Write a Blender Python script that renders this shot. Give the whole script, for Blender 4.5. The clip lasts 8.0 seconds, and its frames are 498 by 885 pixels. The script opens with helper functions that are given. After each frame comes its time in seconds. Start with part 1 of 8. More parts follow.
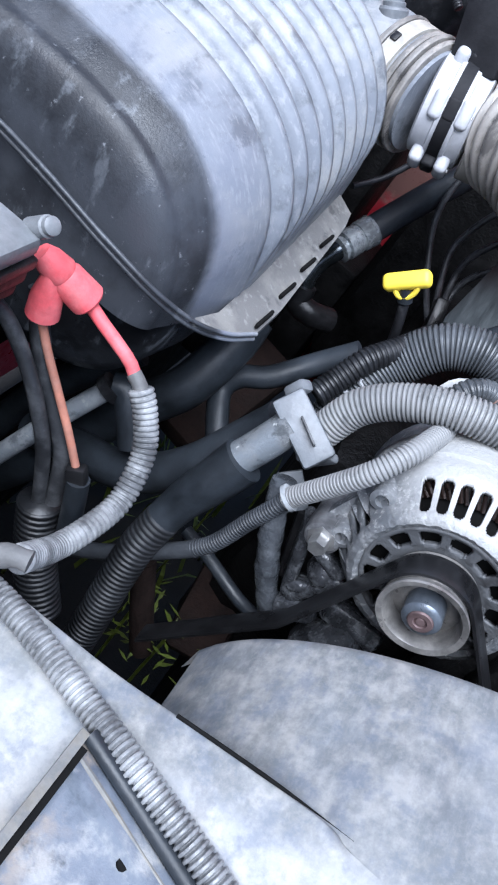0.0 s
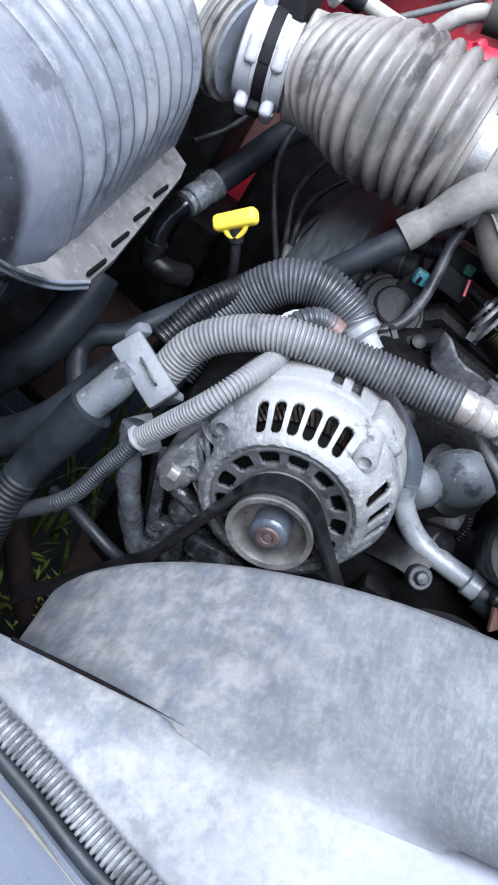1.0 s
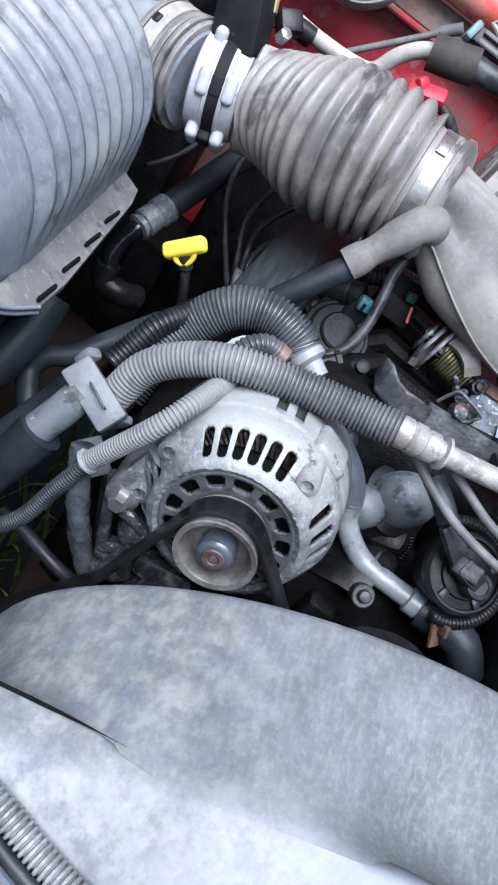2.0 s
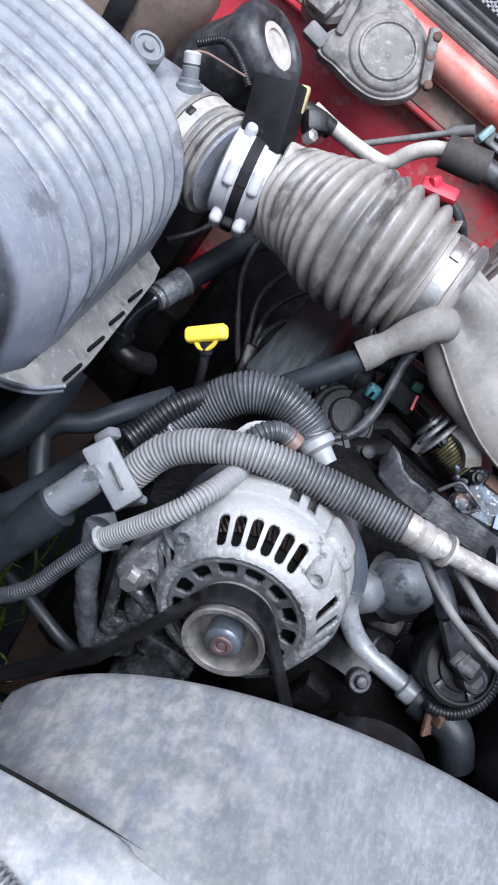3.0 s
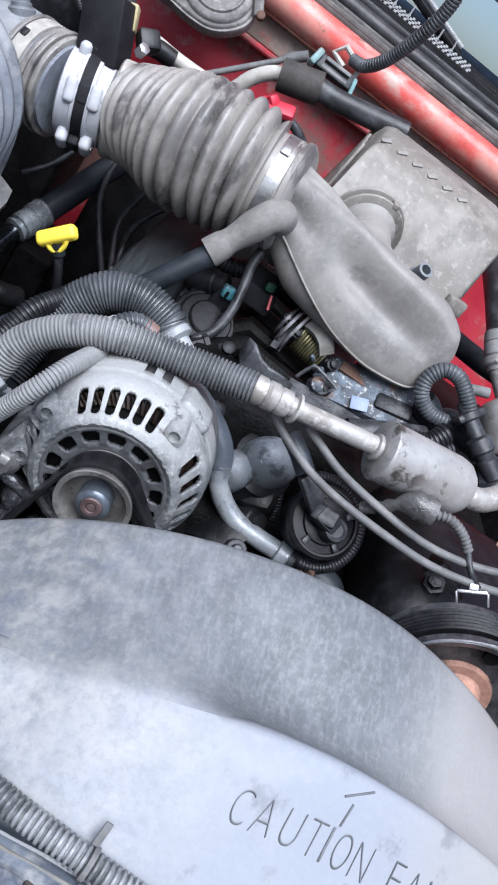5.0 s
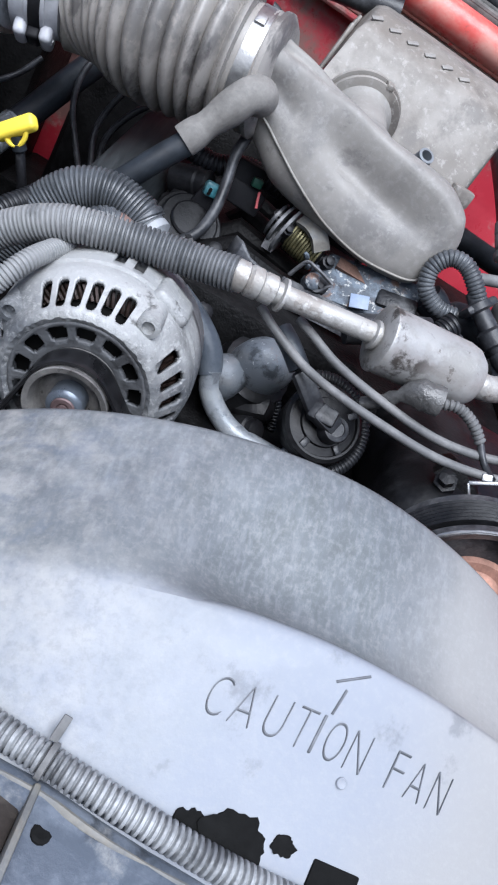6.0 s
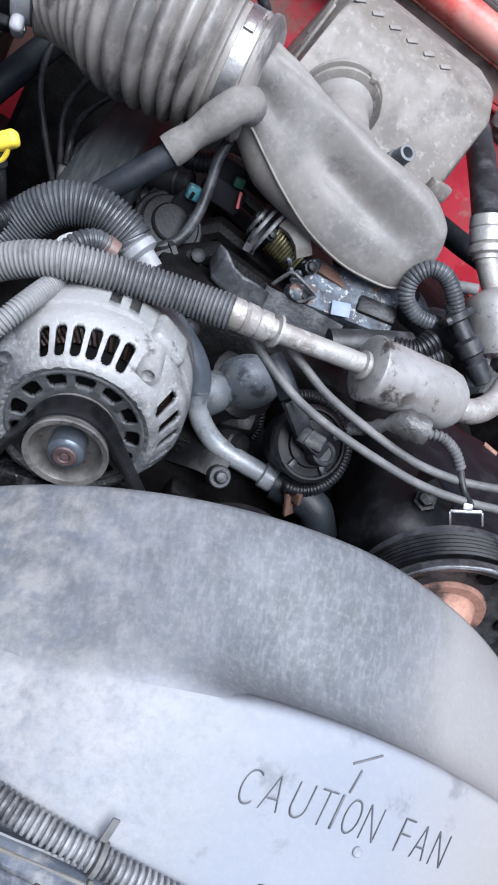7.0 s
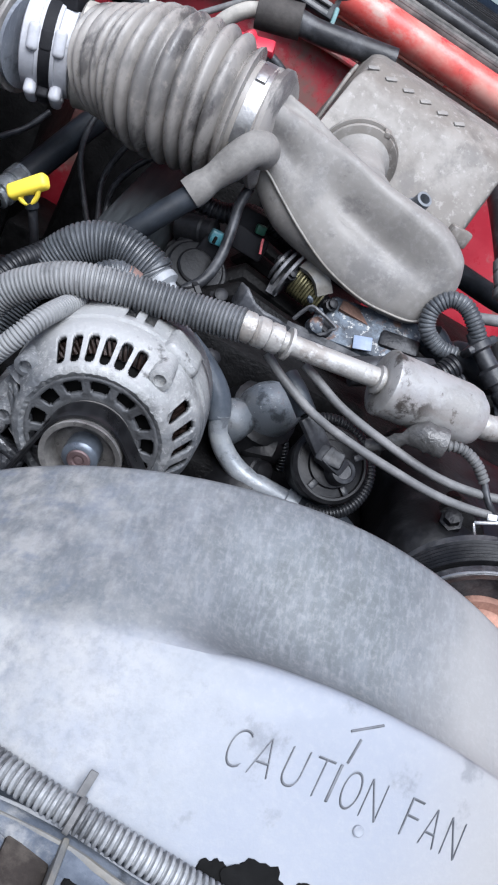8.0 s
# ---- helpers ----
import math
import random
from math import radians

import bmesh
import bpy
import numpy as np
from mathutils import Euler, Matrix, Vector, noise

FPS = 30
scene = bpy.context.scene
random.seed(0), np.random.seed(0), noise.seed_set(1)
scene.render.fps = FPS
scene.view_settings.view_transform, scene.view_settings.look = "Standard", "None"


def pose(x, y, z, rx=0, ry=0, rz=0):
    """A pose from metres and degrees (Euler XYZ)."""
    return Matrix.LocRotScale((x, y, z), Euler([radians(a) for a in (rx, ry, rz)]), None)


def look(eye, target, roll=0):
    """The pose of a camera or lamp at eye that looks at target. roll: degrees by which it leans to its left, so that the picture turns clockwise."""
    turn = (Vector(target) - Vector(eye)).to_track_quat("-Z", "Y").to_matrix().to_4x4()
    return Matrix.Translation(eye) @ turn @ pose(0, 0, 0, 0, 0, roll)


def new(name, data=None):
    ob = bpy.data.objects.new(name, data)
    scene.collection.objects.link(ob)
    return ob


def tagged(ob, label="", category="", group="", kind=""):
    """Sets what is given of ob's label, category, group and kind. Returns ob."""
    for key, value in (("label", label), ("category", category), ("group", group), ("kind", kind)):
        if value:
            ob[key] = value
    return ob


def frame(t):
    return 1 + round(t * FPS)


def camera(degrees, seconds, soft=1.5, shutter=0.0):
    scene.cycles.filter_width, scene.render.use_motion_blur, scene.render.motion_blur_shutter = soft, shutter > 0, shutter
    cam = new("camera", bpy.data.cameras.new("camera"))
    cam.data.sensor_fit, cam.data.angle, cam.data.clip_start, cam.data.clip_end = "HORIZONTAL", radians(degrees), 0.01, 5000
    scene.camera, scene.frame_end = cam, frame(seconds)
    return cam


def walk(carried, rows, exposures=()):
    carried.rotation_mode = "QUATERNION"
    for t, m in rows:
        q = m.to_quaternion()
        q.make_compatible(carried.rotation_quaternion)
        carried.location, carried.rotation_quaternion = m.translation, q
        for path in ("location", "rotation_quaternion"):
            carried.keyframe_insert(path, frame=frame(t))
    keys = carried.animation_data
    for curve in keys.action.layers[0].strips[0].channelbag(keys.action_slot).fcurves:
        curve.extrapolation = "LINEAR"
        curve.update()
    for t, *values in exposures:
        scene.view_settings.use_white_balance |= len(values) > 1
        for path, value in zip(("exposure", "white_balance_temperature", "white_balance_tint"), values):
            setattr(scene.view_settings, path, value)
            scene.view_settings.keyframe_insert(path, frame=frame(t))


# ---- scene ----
cam = camera(36.2, 8.0, soft=2.1)
PATH = [
    (0, (-0.151, -0.374, 1.233), (-0.181, 1.162, -0.047), 39.5),
    (0.3, (-0.1407, -0.3757, 1.2373), (-0.1445, 1.1719, -0.0289), 39.0),
    (0.5, (-0.127, -0.378, 1.243), (-0.096, 1.185, -0.005), 38.3),
    (1, (-0.087, -0.384, 1.248), (0.073, 1.206, 0.045), 37.6),
    (1.5, (-0.075, -0.39, 1.255), (0.157, 1.216, 0.087), 37.9),
    (2, (-0.087, -0.39, 1.266), (0.148, 1.247, 0.141), 39.2),
    (2.2, (-0.098, -0.389, 1.269), (0.125, 1.263, 0.165), 39.7),
    (3.3, (-0.133, -0.4, 1.297), (0.093, 1.315, 0.293), 42.7),
    (3.5, (-0.128, -0.411, 1.303), (0.123, 1.314, 0.321), 42.8),
    (4, (-0.092, -0.441, 1.293), (0.223, 1.298, 0.356), 41.9),
    (4.5, (-0.065, -0.464, 1.29), (0.309, 1.271, 0.367), 40.6),
    (4.7, (-0.053, -0.469, 1.279), (0.334, 1.269, 0.368), 39.9),
    (5.8, (-0.002, -0.468, 1.251), (0.392, 1.224, 0.261), 36.6),
    (6, (0.018, -0.45, 1.226), (0.412, 1.223, 0.202), 35.9),
    (6.2, (0.015, -0.417, 1.22), (0.418, 1.236, 0.171), 35.4),
    (6.5, (-0.024, -0.417, 1.255), (0.439, 1.215, 0.196), 36.8),
    (6.7, (-0.042, -0.414, 1.274), (0.505, 1.176, 0.192), 39.7),
    (7, (-0.065, -0.409, 1.278), (0.568, 1.135, 0.174), 40.6),
    (7.2, (-0.056, -0.423, 1.277), (0.561, 1.13, 0.177), 38.1),
    (7.5, (-0.06, -0.432, 1.268), (0.6, 1.104, 0.17), 38.6),
    (7.8, (-0.029, -0.447, 1.26), (0.53, 1.152, 0.197), 36.0),
    (8, (0.003, -0.455, 1.245), (0.359, 1.247, 0.258), 34.1),
]
walk(cam, [(t, look(eye, target, roll)) for t, eye, target, roll in PATH], exposures=[(0, 1.2, 5500, 10), (1, 1.12, 5580, 10), (2, 0.99, 5640, 10), (3.5, 1.05, 5750, 10), (4.5, 0.93, 5740, 10), (6, 0.82, 5700, 9.5), (7, 0.86, 5740, 10), (8, 0.84, 5780, 10)])

# ---- daylight: bright overcast, sky open above and in front of the bay ----
world = bpy.data.worlds.new("sky")
scene.world = world
world.use_nodes = True
wn = world.node_tree.nodes
sky = wn.new("ShaderNodeTexSky")
sky.sky_type, sky.sun_disc = "NISHITA", False
sky.sun_elevation, sky.sun_rotation = radians(52), radians(196)
sky.air_density, sky.dust_density = 1.0, 3.0
wn["Background"].inputs["Strength"].default_value = 0.075
world.node_tree.links.new(sky.outputs["Color"], wn["Background"].inputs["Color"])
sun = new("sun", bpy.data.lights.new("sun", "SUN"))
sun.data.energy, sun.data.angle, sun.data.color = 3.3, radians(50), (1.0, 0.985, 0.965)
sun.matrix_world = look((0.0, -1.35, 4.0), (0, 0.2, 1.0))

# ---- materials ----
def material(name, base, rough=0.6, metal=0.0, var=0.25, scale=22.0, bump=0.15, dust=None, dust_scale=9.0, dust_edge=(0.45, 0.7), fine=260.0, stretch=(1, 1, 1), spec=0.4, rvar=0.12, speck=None, shift=(0, 0, 0), grime=(0.2, 75)):
    m = bpy.data.materials.new(name)
    m.use_nodes = True
    nt = m.node_tree
    n, link = nt.nodes, nt.links.new
    b = n["Principled BSDF"]
    co = n.new("ShaderNodeTexCoord")
    mp = n.new("ShaderNodeMapping")
    mp.inputs["Scale"].default_value = stretch
    mp.inputs["Location"].default_value = shift
    link(co.outputs["Object"], mp.inputs["Vector"])

    def nz(s, detail, rough_=0.6):
        q = n.new("ShaderNodeTexNoise")
        q.inputs["Scale"].default_value, q.inputs["Detail"].default_value, q.inputs["Roughness"].default_value = s, detail, rough_
        link(mp.outputs["Vector"], q.inputs["Vector"])
        return q.outputs["Fac"]

    def ramp(fac, a, c, pa=0.3, pc=0.7):
        r = n.new("ShaderNodeValToRGB")
        r.color_ramp.elements[0].position, r.color_ramp.elements[1].position = pa, pc
        r.color_ramp.elements[0].color, r.color_ramp.elements[1].color = (*a, 1), (*c, 1)
        link(fac, r.inputs["Fac"])
        return r.outputs["Color"]

    def mix(fac, a, c, kind="MIX"):
        x = n.new("ShaderNodeMix")
        x.data_type, x.blend_type = "RGBA", kind
        if isinstance(fac, float):
            x.inputs[0].default_value = fac
        else:
            link(fac, x.inputs[0])
        link(a, x.inputs[6])
        link(c, x.inputs[7]) if not isinstance(c, tuple) else setattr(x.inputs[7], "default_value", (*c, 1))
        return x.outputs[2]

    broad, small = nz(scale, 5), nz(fine, 3)
    lo, hi = [max(0, v * (1 - var)) for v in base], [min(1, v * (1 + var)) for v in base]
    col = ramp(broad, lo, hi)
    grain = ramp(small, (1 - var * 0.5,) * 3, (1, 1, 1))
    col = mix(1.0, col, grain, "MULTIPLY")
    if dust:
        dcol, amount = dust
        mask = nz(dust_scale, 6, 0.68)
        f = ramp(mask, (0, 0, 0), (amount,) * 3, *dust_edge)
        col = mix(f, col, tuple(dcol))
    if speck:
        scol, amount, sscale, lo_, hi_ = speck
        f2 = ramp(nz(sscale, 8, 0.75), (0, 0, 0), (amount,) * 3, lo_, hi_)
        col = mix(f2, col, tuple(scol))
    if grime[0]:
        g = ramp(nz(grime[1], 9, 0.72), (1 - grime[0],) * 3, (1 + grime[0] * 0.25,) * 3, 0.36, 0.6)
        col = mix(1.0, col, g, "MULTIPLY")
    link(col, b.inputs["Base Color"])
    b.inputs["Metallic"].default_value = metal
    b.inputs["Specular IOR Level"].default_value = spec
    rr = n.new("ShaderNodeMapRange")
    rr.inputs["From Min"].default_value, rr.inputs["From Max"].default_value = 0.3, 0.7
    rr.inputs["To Min"].default_value, rr.inputs["To Max"].default_value = max(0.03, rough - rvar), min(1, rough + rvar)
    link(broad, rr.inputs["Value"])
    link(rr.outputs["Result"], b.inputs["Roughness"])
    if bump:
        bp = n.new("ShaderNodeBump")
        bp.inputs["Strength"].default_value, bp.inputs["Distance"].default_value = bump, 0.002
        link(small, bp.inputs["Height"])
        link(bp.outputs["Normal"], b.inputs["Normal"])
    return m


def weathered(name, base, layers, rough=0.5, metal=0.0, spec=0.4, bump=0.25, fine=500.0, rvar=0.15, ior=1.45):
    """Base colour under mottled layers: (colour, amount, scale, detail, stretch, low, high, reach).
    reach limits a layer to a span of one axis: (axis, from, to, wobble), or None."""
    m = bpy.data.materials.new(name)
    m.use_nodes = True
    n, link = m.node_tree.nodes, m.node_tree.links.new
    b = n["Principled BSDF"]
    co = n.new("ShaderNodeTexCoord")
    split = n.new("ShaderNodeSeparateXYZ")
    link(co.outputs["Object"], split.inputs[0])

    def noise_at(scale, detail, stretch, shift):
        mp = n.new("ShaderNodeMapping")
        mp.inputs["Scale"].default_value = stretch
        mp.inputs["Location"].default_value = (shift, shift * 0.7, shift * 1.3)
        link(co.outputs["Object"], mp.inputs["Vector"])
        q = n.new("ShaderNodeTexNoise")
        q.inputs["Scale"].default_value, q.inputs["Detail"].default_value, q.inputs["Roughness"].default_value = scale, detail, 0.66
        link(mp.outputs["Vector"], q.inputs["Vector"])
        return q.outputs["Fac"]

    def span(value, a, c, to=1.0, kind="SMOOTHSTEP"):
        r = n.new("ShaderNodeMapRange")
        r.interpolation_type = kind
        r.inputs["From Min"].default_value, r.inputs["From Max"].default_value = min(a, c), max(a, c)
        r.inputs["To Min"].default_value, r.inputs["To Max"].default_value = (0.0, to) if a < c else (to, 0.0)
        link(value, r.inputs["Value"])
        return r.outputs["Result"]

    def maths(kind, x, y):
        q = n.new("ShaderNodeMath")
        q.operation = kind
        for k, v in enumerate((x, y)):
            if isinstance(v, float):
                q.inputs[k].default_value = v
            else:
                link(v, q.inputs[k])
        return q.outputs[0]
    col = None
    for k, (c, amount, scale, detail, stretch, lo, hi, reach) in enumerate(layers):
        f = span(noise_at(scale, detail, stretch, 0.37 * k + 0.11), lo, hi, amount)
        if reach:
            axis, a, z, wobble = reach
            w = maths("MULTIPLY", maths("SUBTRACT", noise_at(14.0, 5.0, (1, 1, 1), 0.9 + k), 0.5), float(wobble))
            f = maths("MULTIPLY", f, span(maths("ADD", split.outputs[axis], w), a, z))
        x = n.new("ShaderNodeMix")
        x.data_type = "RGBA"
        link(f, x.inputs[0])
        if col is None:
            x.inputs[6].default_value = (*base, 1)
        else:
            link(col, x.inputs[6])
        x.inputs[7].default_value = (*c, 1)
        col = x.outputs[2]
    link(col, b.inputs["Base Color"])
    b.inputs["Metallic"].default_value, b.inputs["Specular IOR Level"].default_value, b.inputs["IOR"].default_value = metal, spec, ior
    rr = n.new("ShaderNodeMapRange")
    rr.inputs["From Min"].default_value, rr.inputs["From Max"].default_value = 0.3, 0.7
    rr.inputs["To Min"].default_value, rr.inputs["To Max"].default_value = max(0.03, rough - rvar), min(1, rough + rvar)
    link(noise_at(40.0, 5.0, (1, 1, 1), 3.1), rr.inputs["Value"])
    link(rr.outputs["Result"], b.inputs["Roughness"])
    if bump:
        bp = n.new("ShaderNodeBump")
        bp.inputs["Strength"].default_value, bp.inputs["Distance"].default_value = bump, 0.002
        link(noise_at(fine, 4.0, (1, 1, 1), 5.3), bp.inputs["Height"])
        link(bp.outputs["Normal"], b.inputs["Normal"])
    return m


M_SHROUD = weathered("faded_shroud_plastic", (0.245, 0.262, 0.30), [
    ((0.29, 0.30, 0.325), 0.7, 9, 11, (1, 1, 1), 0.36, 0.70, None),
    ((0.335, 0.327, 0.305), 0.6, 12, 12, (1, 1, 1), 0.36, 0.72, (0, 0.14, 0.02, 0.1)),
    ((0.14, 0.158, 0.195), 0.5, 34, 12, (1, 1, 1), 0.46, 0.66, (0, 0.10, 0.0, 0.12)),
    ((0.38, 0.373, 0.36), 0.5, 70, 12, (1, 1, 1), 0.42, 0.66, (0, 0.13, 0.03, 0.1)),
    # dark barrel-only layers, here and below, paint its slope's shade along with grime
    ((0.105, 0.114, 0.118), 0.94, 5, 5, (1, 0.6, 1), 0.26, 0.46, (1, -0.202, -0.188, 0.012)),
    ((0.255, 0.27, 0.285), 0.7, 10, 11, (1.3, 0.6, 1), 0.34, 0.70, (0, 0.24, 0.06, 0.1)),
    ((0.225, 0.245, 0.27), 0.5, 50, 9, (1.7, 0.4, 1), 0.42, 0.68, (1, -0.185, -0.15, 0.02)),
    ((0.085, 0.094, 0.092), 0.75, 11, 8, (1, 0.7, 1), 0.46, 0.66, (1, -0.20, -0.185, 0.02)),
    ((0.24, 0.26, 0.28), 0.3, 110, 9, (2.0, 0.3, 1), 0.42, 0.72, (1, -0.185, -0.15, 0.02)),
    ((0.31, 0.30, 0.275), 0.5, 14, 12, (1, 0.8, 1), 0.34, 0.72, (0, 0.07, -0.04, 0.1)),
    ((0.12, 0.128, 0.135), 0.3, 230, 6, (1, 1, 1), 0.42, 0.68, (0, 0.13, 0.05, 0.1)),
    ((0.34, 0.30, 0.245), 0.55, 10, 6, (1, 1, 1), 0.46, 0.62, (0, -0.06, -0.13, 0.06)),
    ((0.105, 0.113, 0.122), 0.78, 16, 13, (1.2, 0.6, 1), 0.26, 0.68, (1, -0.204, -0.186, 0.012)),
    ((0.28, 0.29, 0.305), 0.28, 150, 11, (1.8, 0.5, 1), 0.46, 0.66, (1, -0.195, -0.16, 0.03)),
    # paler beyond x 0.19
    ((0.285, 0.278, 0.268), 0.85, 9, 7, (1, 0.7, 1), 0.18, 0.42, (0, 0.19, 0.275, 0.06)),
    ((0.42, 0.405, 0.38), 0.5, 60, 13, (1, 1, 1), 0.38, 0.70, (0, 0.14, -0.04, 0.05)),
    ((0.115, 0.135, 0.175), 0.55, 55, 11, (1, 1, 1), 0.47, 0.64, (0, 0.08, -0.02, 0.12)),
    ((0.34, 0.34, 0.335), 0.22, 300, 5, (1, 1, 1), 0.44, 0.72, None),
    ((0.10, 0.105, 0.115), 0.45, 34, 10, (1, 0.7, 1), 0.56, 0.68, None),
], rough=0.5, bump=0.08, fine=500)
# letters and arrow drawn darker to carry the shade on their raised sides
M_GROOVE = material("shade_toned_moulding", (0.135, 0.141, 0.155), 0.55, var=0.35, scale=80)
LID_DIRT = [
    ((0.165, 0.178, 0.205), 0.85, 9, 6, (1, 0.5, 1), 0.42, 0.6, None),
    ((0.31, 0.308, 0.30), 0.7, 14, 8, (1, 0.5, 1), 0.48, 0.64, None),
    ((0.09, 0.097, 0.11), 0.75, 26, 9, (1, 0.6, 1), 0.52, 0.66, None),
    ((0.31, 0.318, 0.335), 0.5, 180, 6, (0.5, 2, 0.5), 0.5, 0.66, None),
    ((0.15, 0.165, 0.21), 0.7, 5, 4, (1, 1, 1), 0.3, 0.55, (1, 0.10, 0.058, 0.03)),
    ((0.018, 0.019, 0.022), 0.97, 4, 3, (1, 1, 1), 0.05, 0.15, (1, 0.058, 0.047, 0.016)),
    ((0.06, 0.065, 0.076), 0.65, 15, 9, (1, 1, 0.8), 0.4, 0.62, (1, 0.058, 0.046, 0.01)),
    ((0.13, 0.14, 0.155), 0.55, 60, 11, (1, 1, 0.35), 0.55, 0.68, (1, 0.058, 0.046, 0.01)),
    ((0.30, 0.31, 0.33), 0.5, 160, 9, (1, 1, 1), 0.62, 0.72, None),
]
M_LID = weathered("dusty_lid_plastic", (0.225, 0.24, 0.265), LID_DIRT, rough=0.38, bump=0.15, fine=500)
M_CAP = weathered("dark_lid_end_plastic", (0.018, 0.019, 0.022), [
    ((0.06, 0.065, 0.076), 0.65, 17, 9, (1, 1, 0.8), 0.46, 0.64, None),
    ((0.16, 0.17, 0.185), 0.7, 60, 9, (1, 1, 0.35), 0.55, 0.66, None),
    ((0.006, 0.006, 0.007), 0.8, 12, 7, (1, 1, 1), 0.5, 0.62, None),
], rough=0.36, bump=0.12)
M_DUCT = weathered("dusty_duct_rubber", (0.15, 0.142, 0.134), [
    ((0.30, 0.28, 0.257), 0.9, 15, 6, (1.4, 0.7, 0.7), 0.38, 0.58, None),
    ((0.055, 0.052, 0.052), 0.75, 26, 8, (1.6, 0.6, 0.6), 0.54, 0.66, None),
    ((0.33, 0.30, 0.265), 0.6, 70, 8, (1, 1, 1), 0.56, 0.68, None),
], rough=0.33, spec=0.5, bump=0.15, fine=500)
M_ELBOW = weathered("dusty_elbow_plastic", (0.205, 0.194, 0.180), [
    ((0.285, 0.270, 0.248), 0.9, 6, 5, (1, 1, 1), 0.34, 0.62, None),
    ((0.12, 0.117, 0.117), 0.55, 15, 9, (1, 1, 1), 0.48, 0.68, None),
    ((0.07, 0.065, 0.07), 0.4, 45, 9, (0.6, 1.6, 1), 0.56, 0.68, None),
    ((0.34, 0.33, 0.315), 0.35, 160, 7, (1, 1, 1), 0.48, 0.68, None),
], rough=0.5, spec=0.38, bump=0.1, fine=700)
M_BOX = weathered("dusty_box_plastic", (0.18, 0.163, 0.143), [
    ((0.275, 0.257, 0.232), 0.9, 9, 6, (1, 1, 1), 0.4, 0.58, None),
    ((0.10, 0.092, 0.084), 0.6, 18, 9, (1, 1, 1), 0.5, 0.66, None),
    ((0.37, 0.353, 0.327), 0.5, 120, 7, (1, 1, 1), 0.54, 0.66, None),
], rough=0.5, bump=0.15, fine=600)
M_RUBBER = material("black_rubber", (0.012, 0.0145, 0.018), 0.46, var=0.3, dust=((0.036, 0.043, 0.053), 0.8), dust_scale=14, dust_edge=(0.38, 0.66))
M_CONDUIT = material("grey_conduit", (0.048, 0.052, 0.057), 0.34, var=0.25, dust=((0.135, 0.143, 0.153), 0.7), dust_scale=16, dust_edge=(0.42, 0.64))
M_SLEEVE = material("grey_sleeve", (0.13, 0.13, 0.13), 0.6, var=0.2, dust=((0.3, 0.29, 0.28), 0.6), dust_scale=25)
CAST_LAYERS = [
    ((0.25, 0.25, 0.245), 0.8, 22, 7, (1, 1, 1), 0.42, 0.6, None),
    ((0.40, 0.40, 0.39), 0.6, 16, 7, (1, 1, 1), 0.5, 0.64, None),
    ((0.12, 0.12, 0.12), 0.7, 26, 9, (1, 1, 1), 0.52, 0.66, None),
    ((0.06, 0.058, 0.056), 0.75, 70, 9, (1, 1, 1), 0.57, 0.68, None),
    # left side paler: light from the left put into the colour
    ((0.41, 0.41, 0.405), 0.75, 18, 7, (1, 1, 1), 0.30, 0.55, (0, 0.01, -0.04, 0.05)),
    # darker below z 0.96
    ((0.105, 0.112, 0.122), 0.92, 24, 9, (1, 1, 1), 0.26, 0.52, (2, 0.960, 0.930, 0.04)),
    ((0.45, 0.45, 0.44), 0.5, 200, 5, (1, 1, 1), 0.54, 0.64, None),
]
M_CAST = weathered("cast_aluminium", (0.33, 0.333, 0.33), CAST_LAYERS, rough=0.5, metal=0.12, bump=0.5, fine=320)
M_CASTGRIME = weathered("grimy_cast_aluminium", (0.095, 0.098, 0.103), [
    ((0.18, 0.18, 0.182), 0.6, 40, 8, (1, 1, 1), 0.48, 0.64, None),
    ((0.045, 0.045, 0.047), 0.8, 35, 9, (1, 1, 1), 0.48, 0.62, None),
], rough=0.45, metal=0.12, bump=0.5, fine=320)
M_CASTDARK = material("dirty_cast", (0.014, 0.014, 0.016), 0.38, metal=0.15, var=0.5, scale=40, bump=0.4, dust=((0.085, 0.086, 0.088), 0.6), dust_scale=50, dust_edge=(0.54, 0.7))
M_STEEL = material("worn_steel", (0.42, 0.42, 0.42), 0.35, metal=0.8, var=0.3, scale=40, dust=((0.3, 0.28, 0.26), 0.5), dust_scale=40)
M_ALU = weathered("oxidised_aluminium", (0.38, 0.368, 0.348), [
    ((0.26, 0.235, 0.21), 0.8, 35, 7, (1, 1, 1), 0.46, 0.62, None),
    ((0.10, 0.085, 0.075), 0.7, 70, 9, (1, 1, 1), 0.57, 0.67, None),
    ((0.56, 0.55, 0.53), 0.7, 90, 6, (1, 1, 1), 0.54, 0.66, None),
], rough=0.45, metal=0.3, bump=0.3)
M_WHITE = material("white_sensor_plastic", (0.47, 0.475, 0.50), 0.42, var=0.08, dust=((0.36, 0.35, 0.34), 0.6), dust_scale=40, dust_edge=(0.52, 0.7), grime=(0.12, 60))
M_IVORY = material("ivory_band", (0.46, 0.435, 0.39), 0.5, var=0.12, dust=((0.24, 0.22, 0.195), 0.6), dust_scale=40, dust_edge=(0.5, 0.7))
M_BLACK = material("black_plastic", (0.009, 0.009, 0.010), 0.35, var=0.3, dust=((0.03, 0.03, 0.031), 0.5), dust_scale=25)
M_GREYPL = material("grey_plastic", (0.155, 0.166, 0.18), 0.42, var=0.15, dust=((0.25, 0.26, 0.272), 0.5), dust_scale=30)
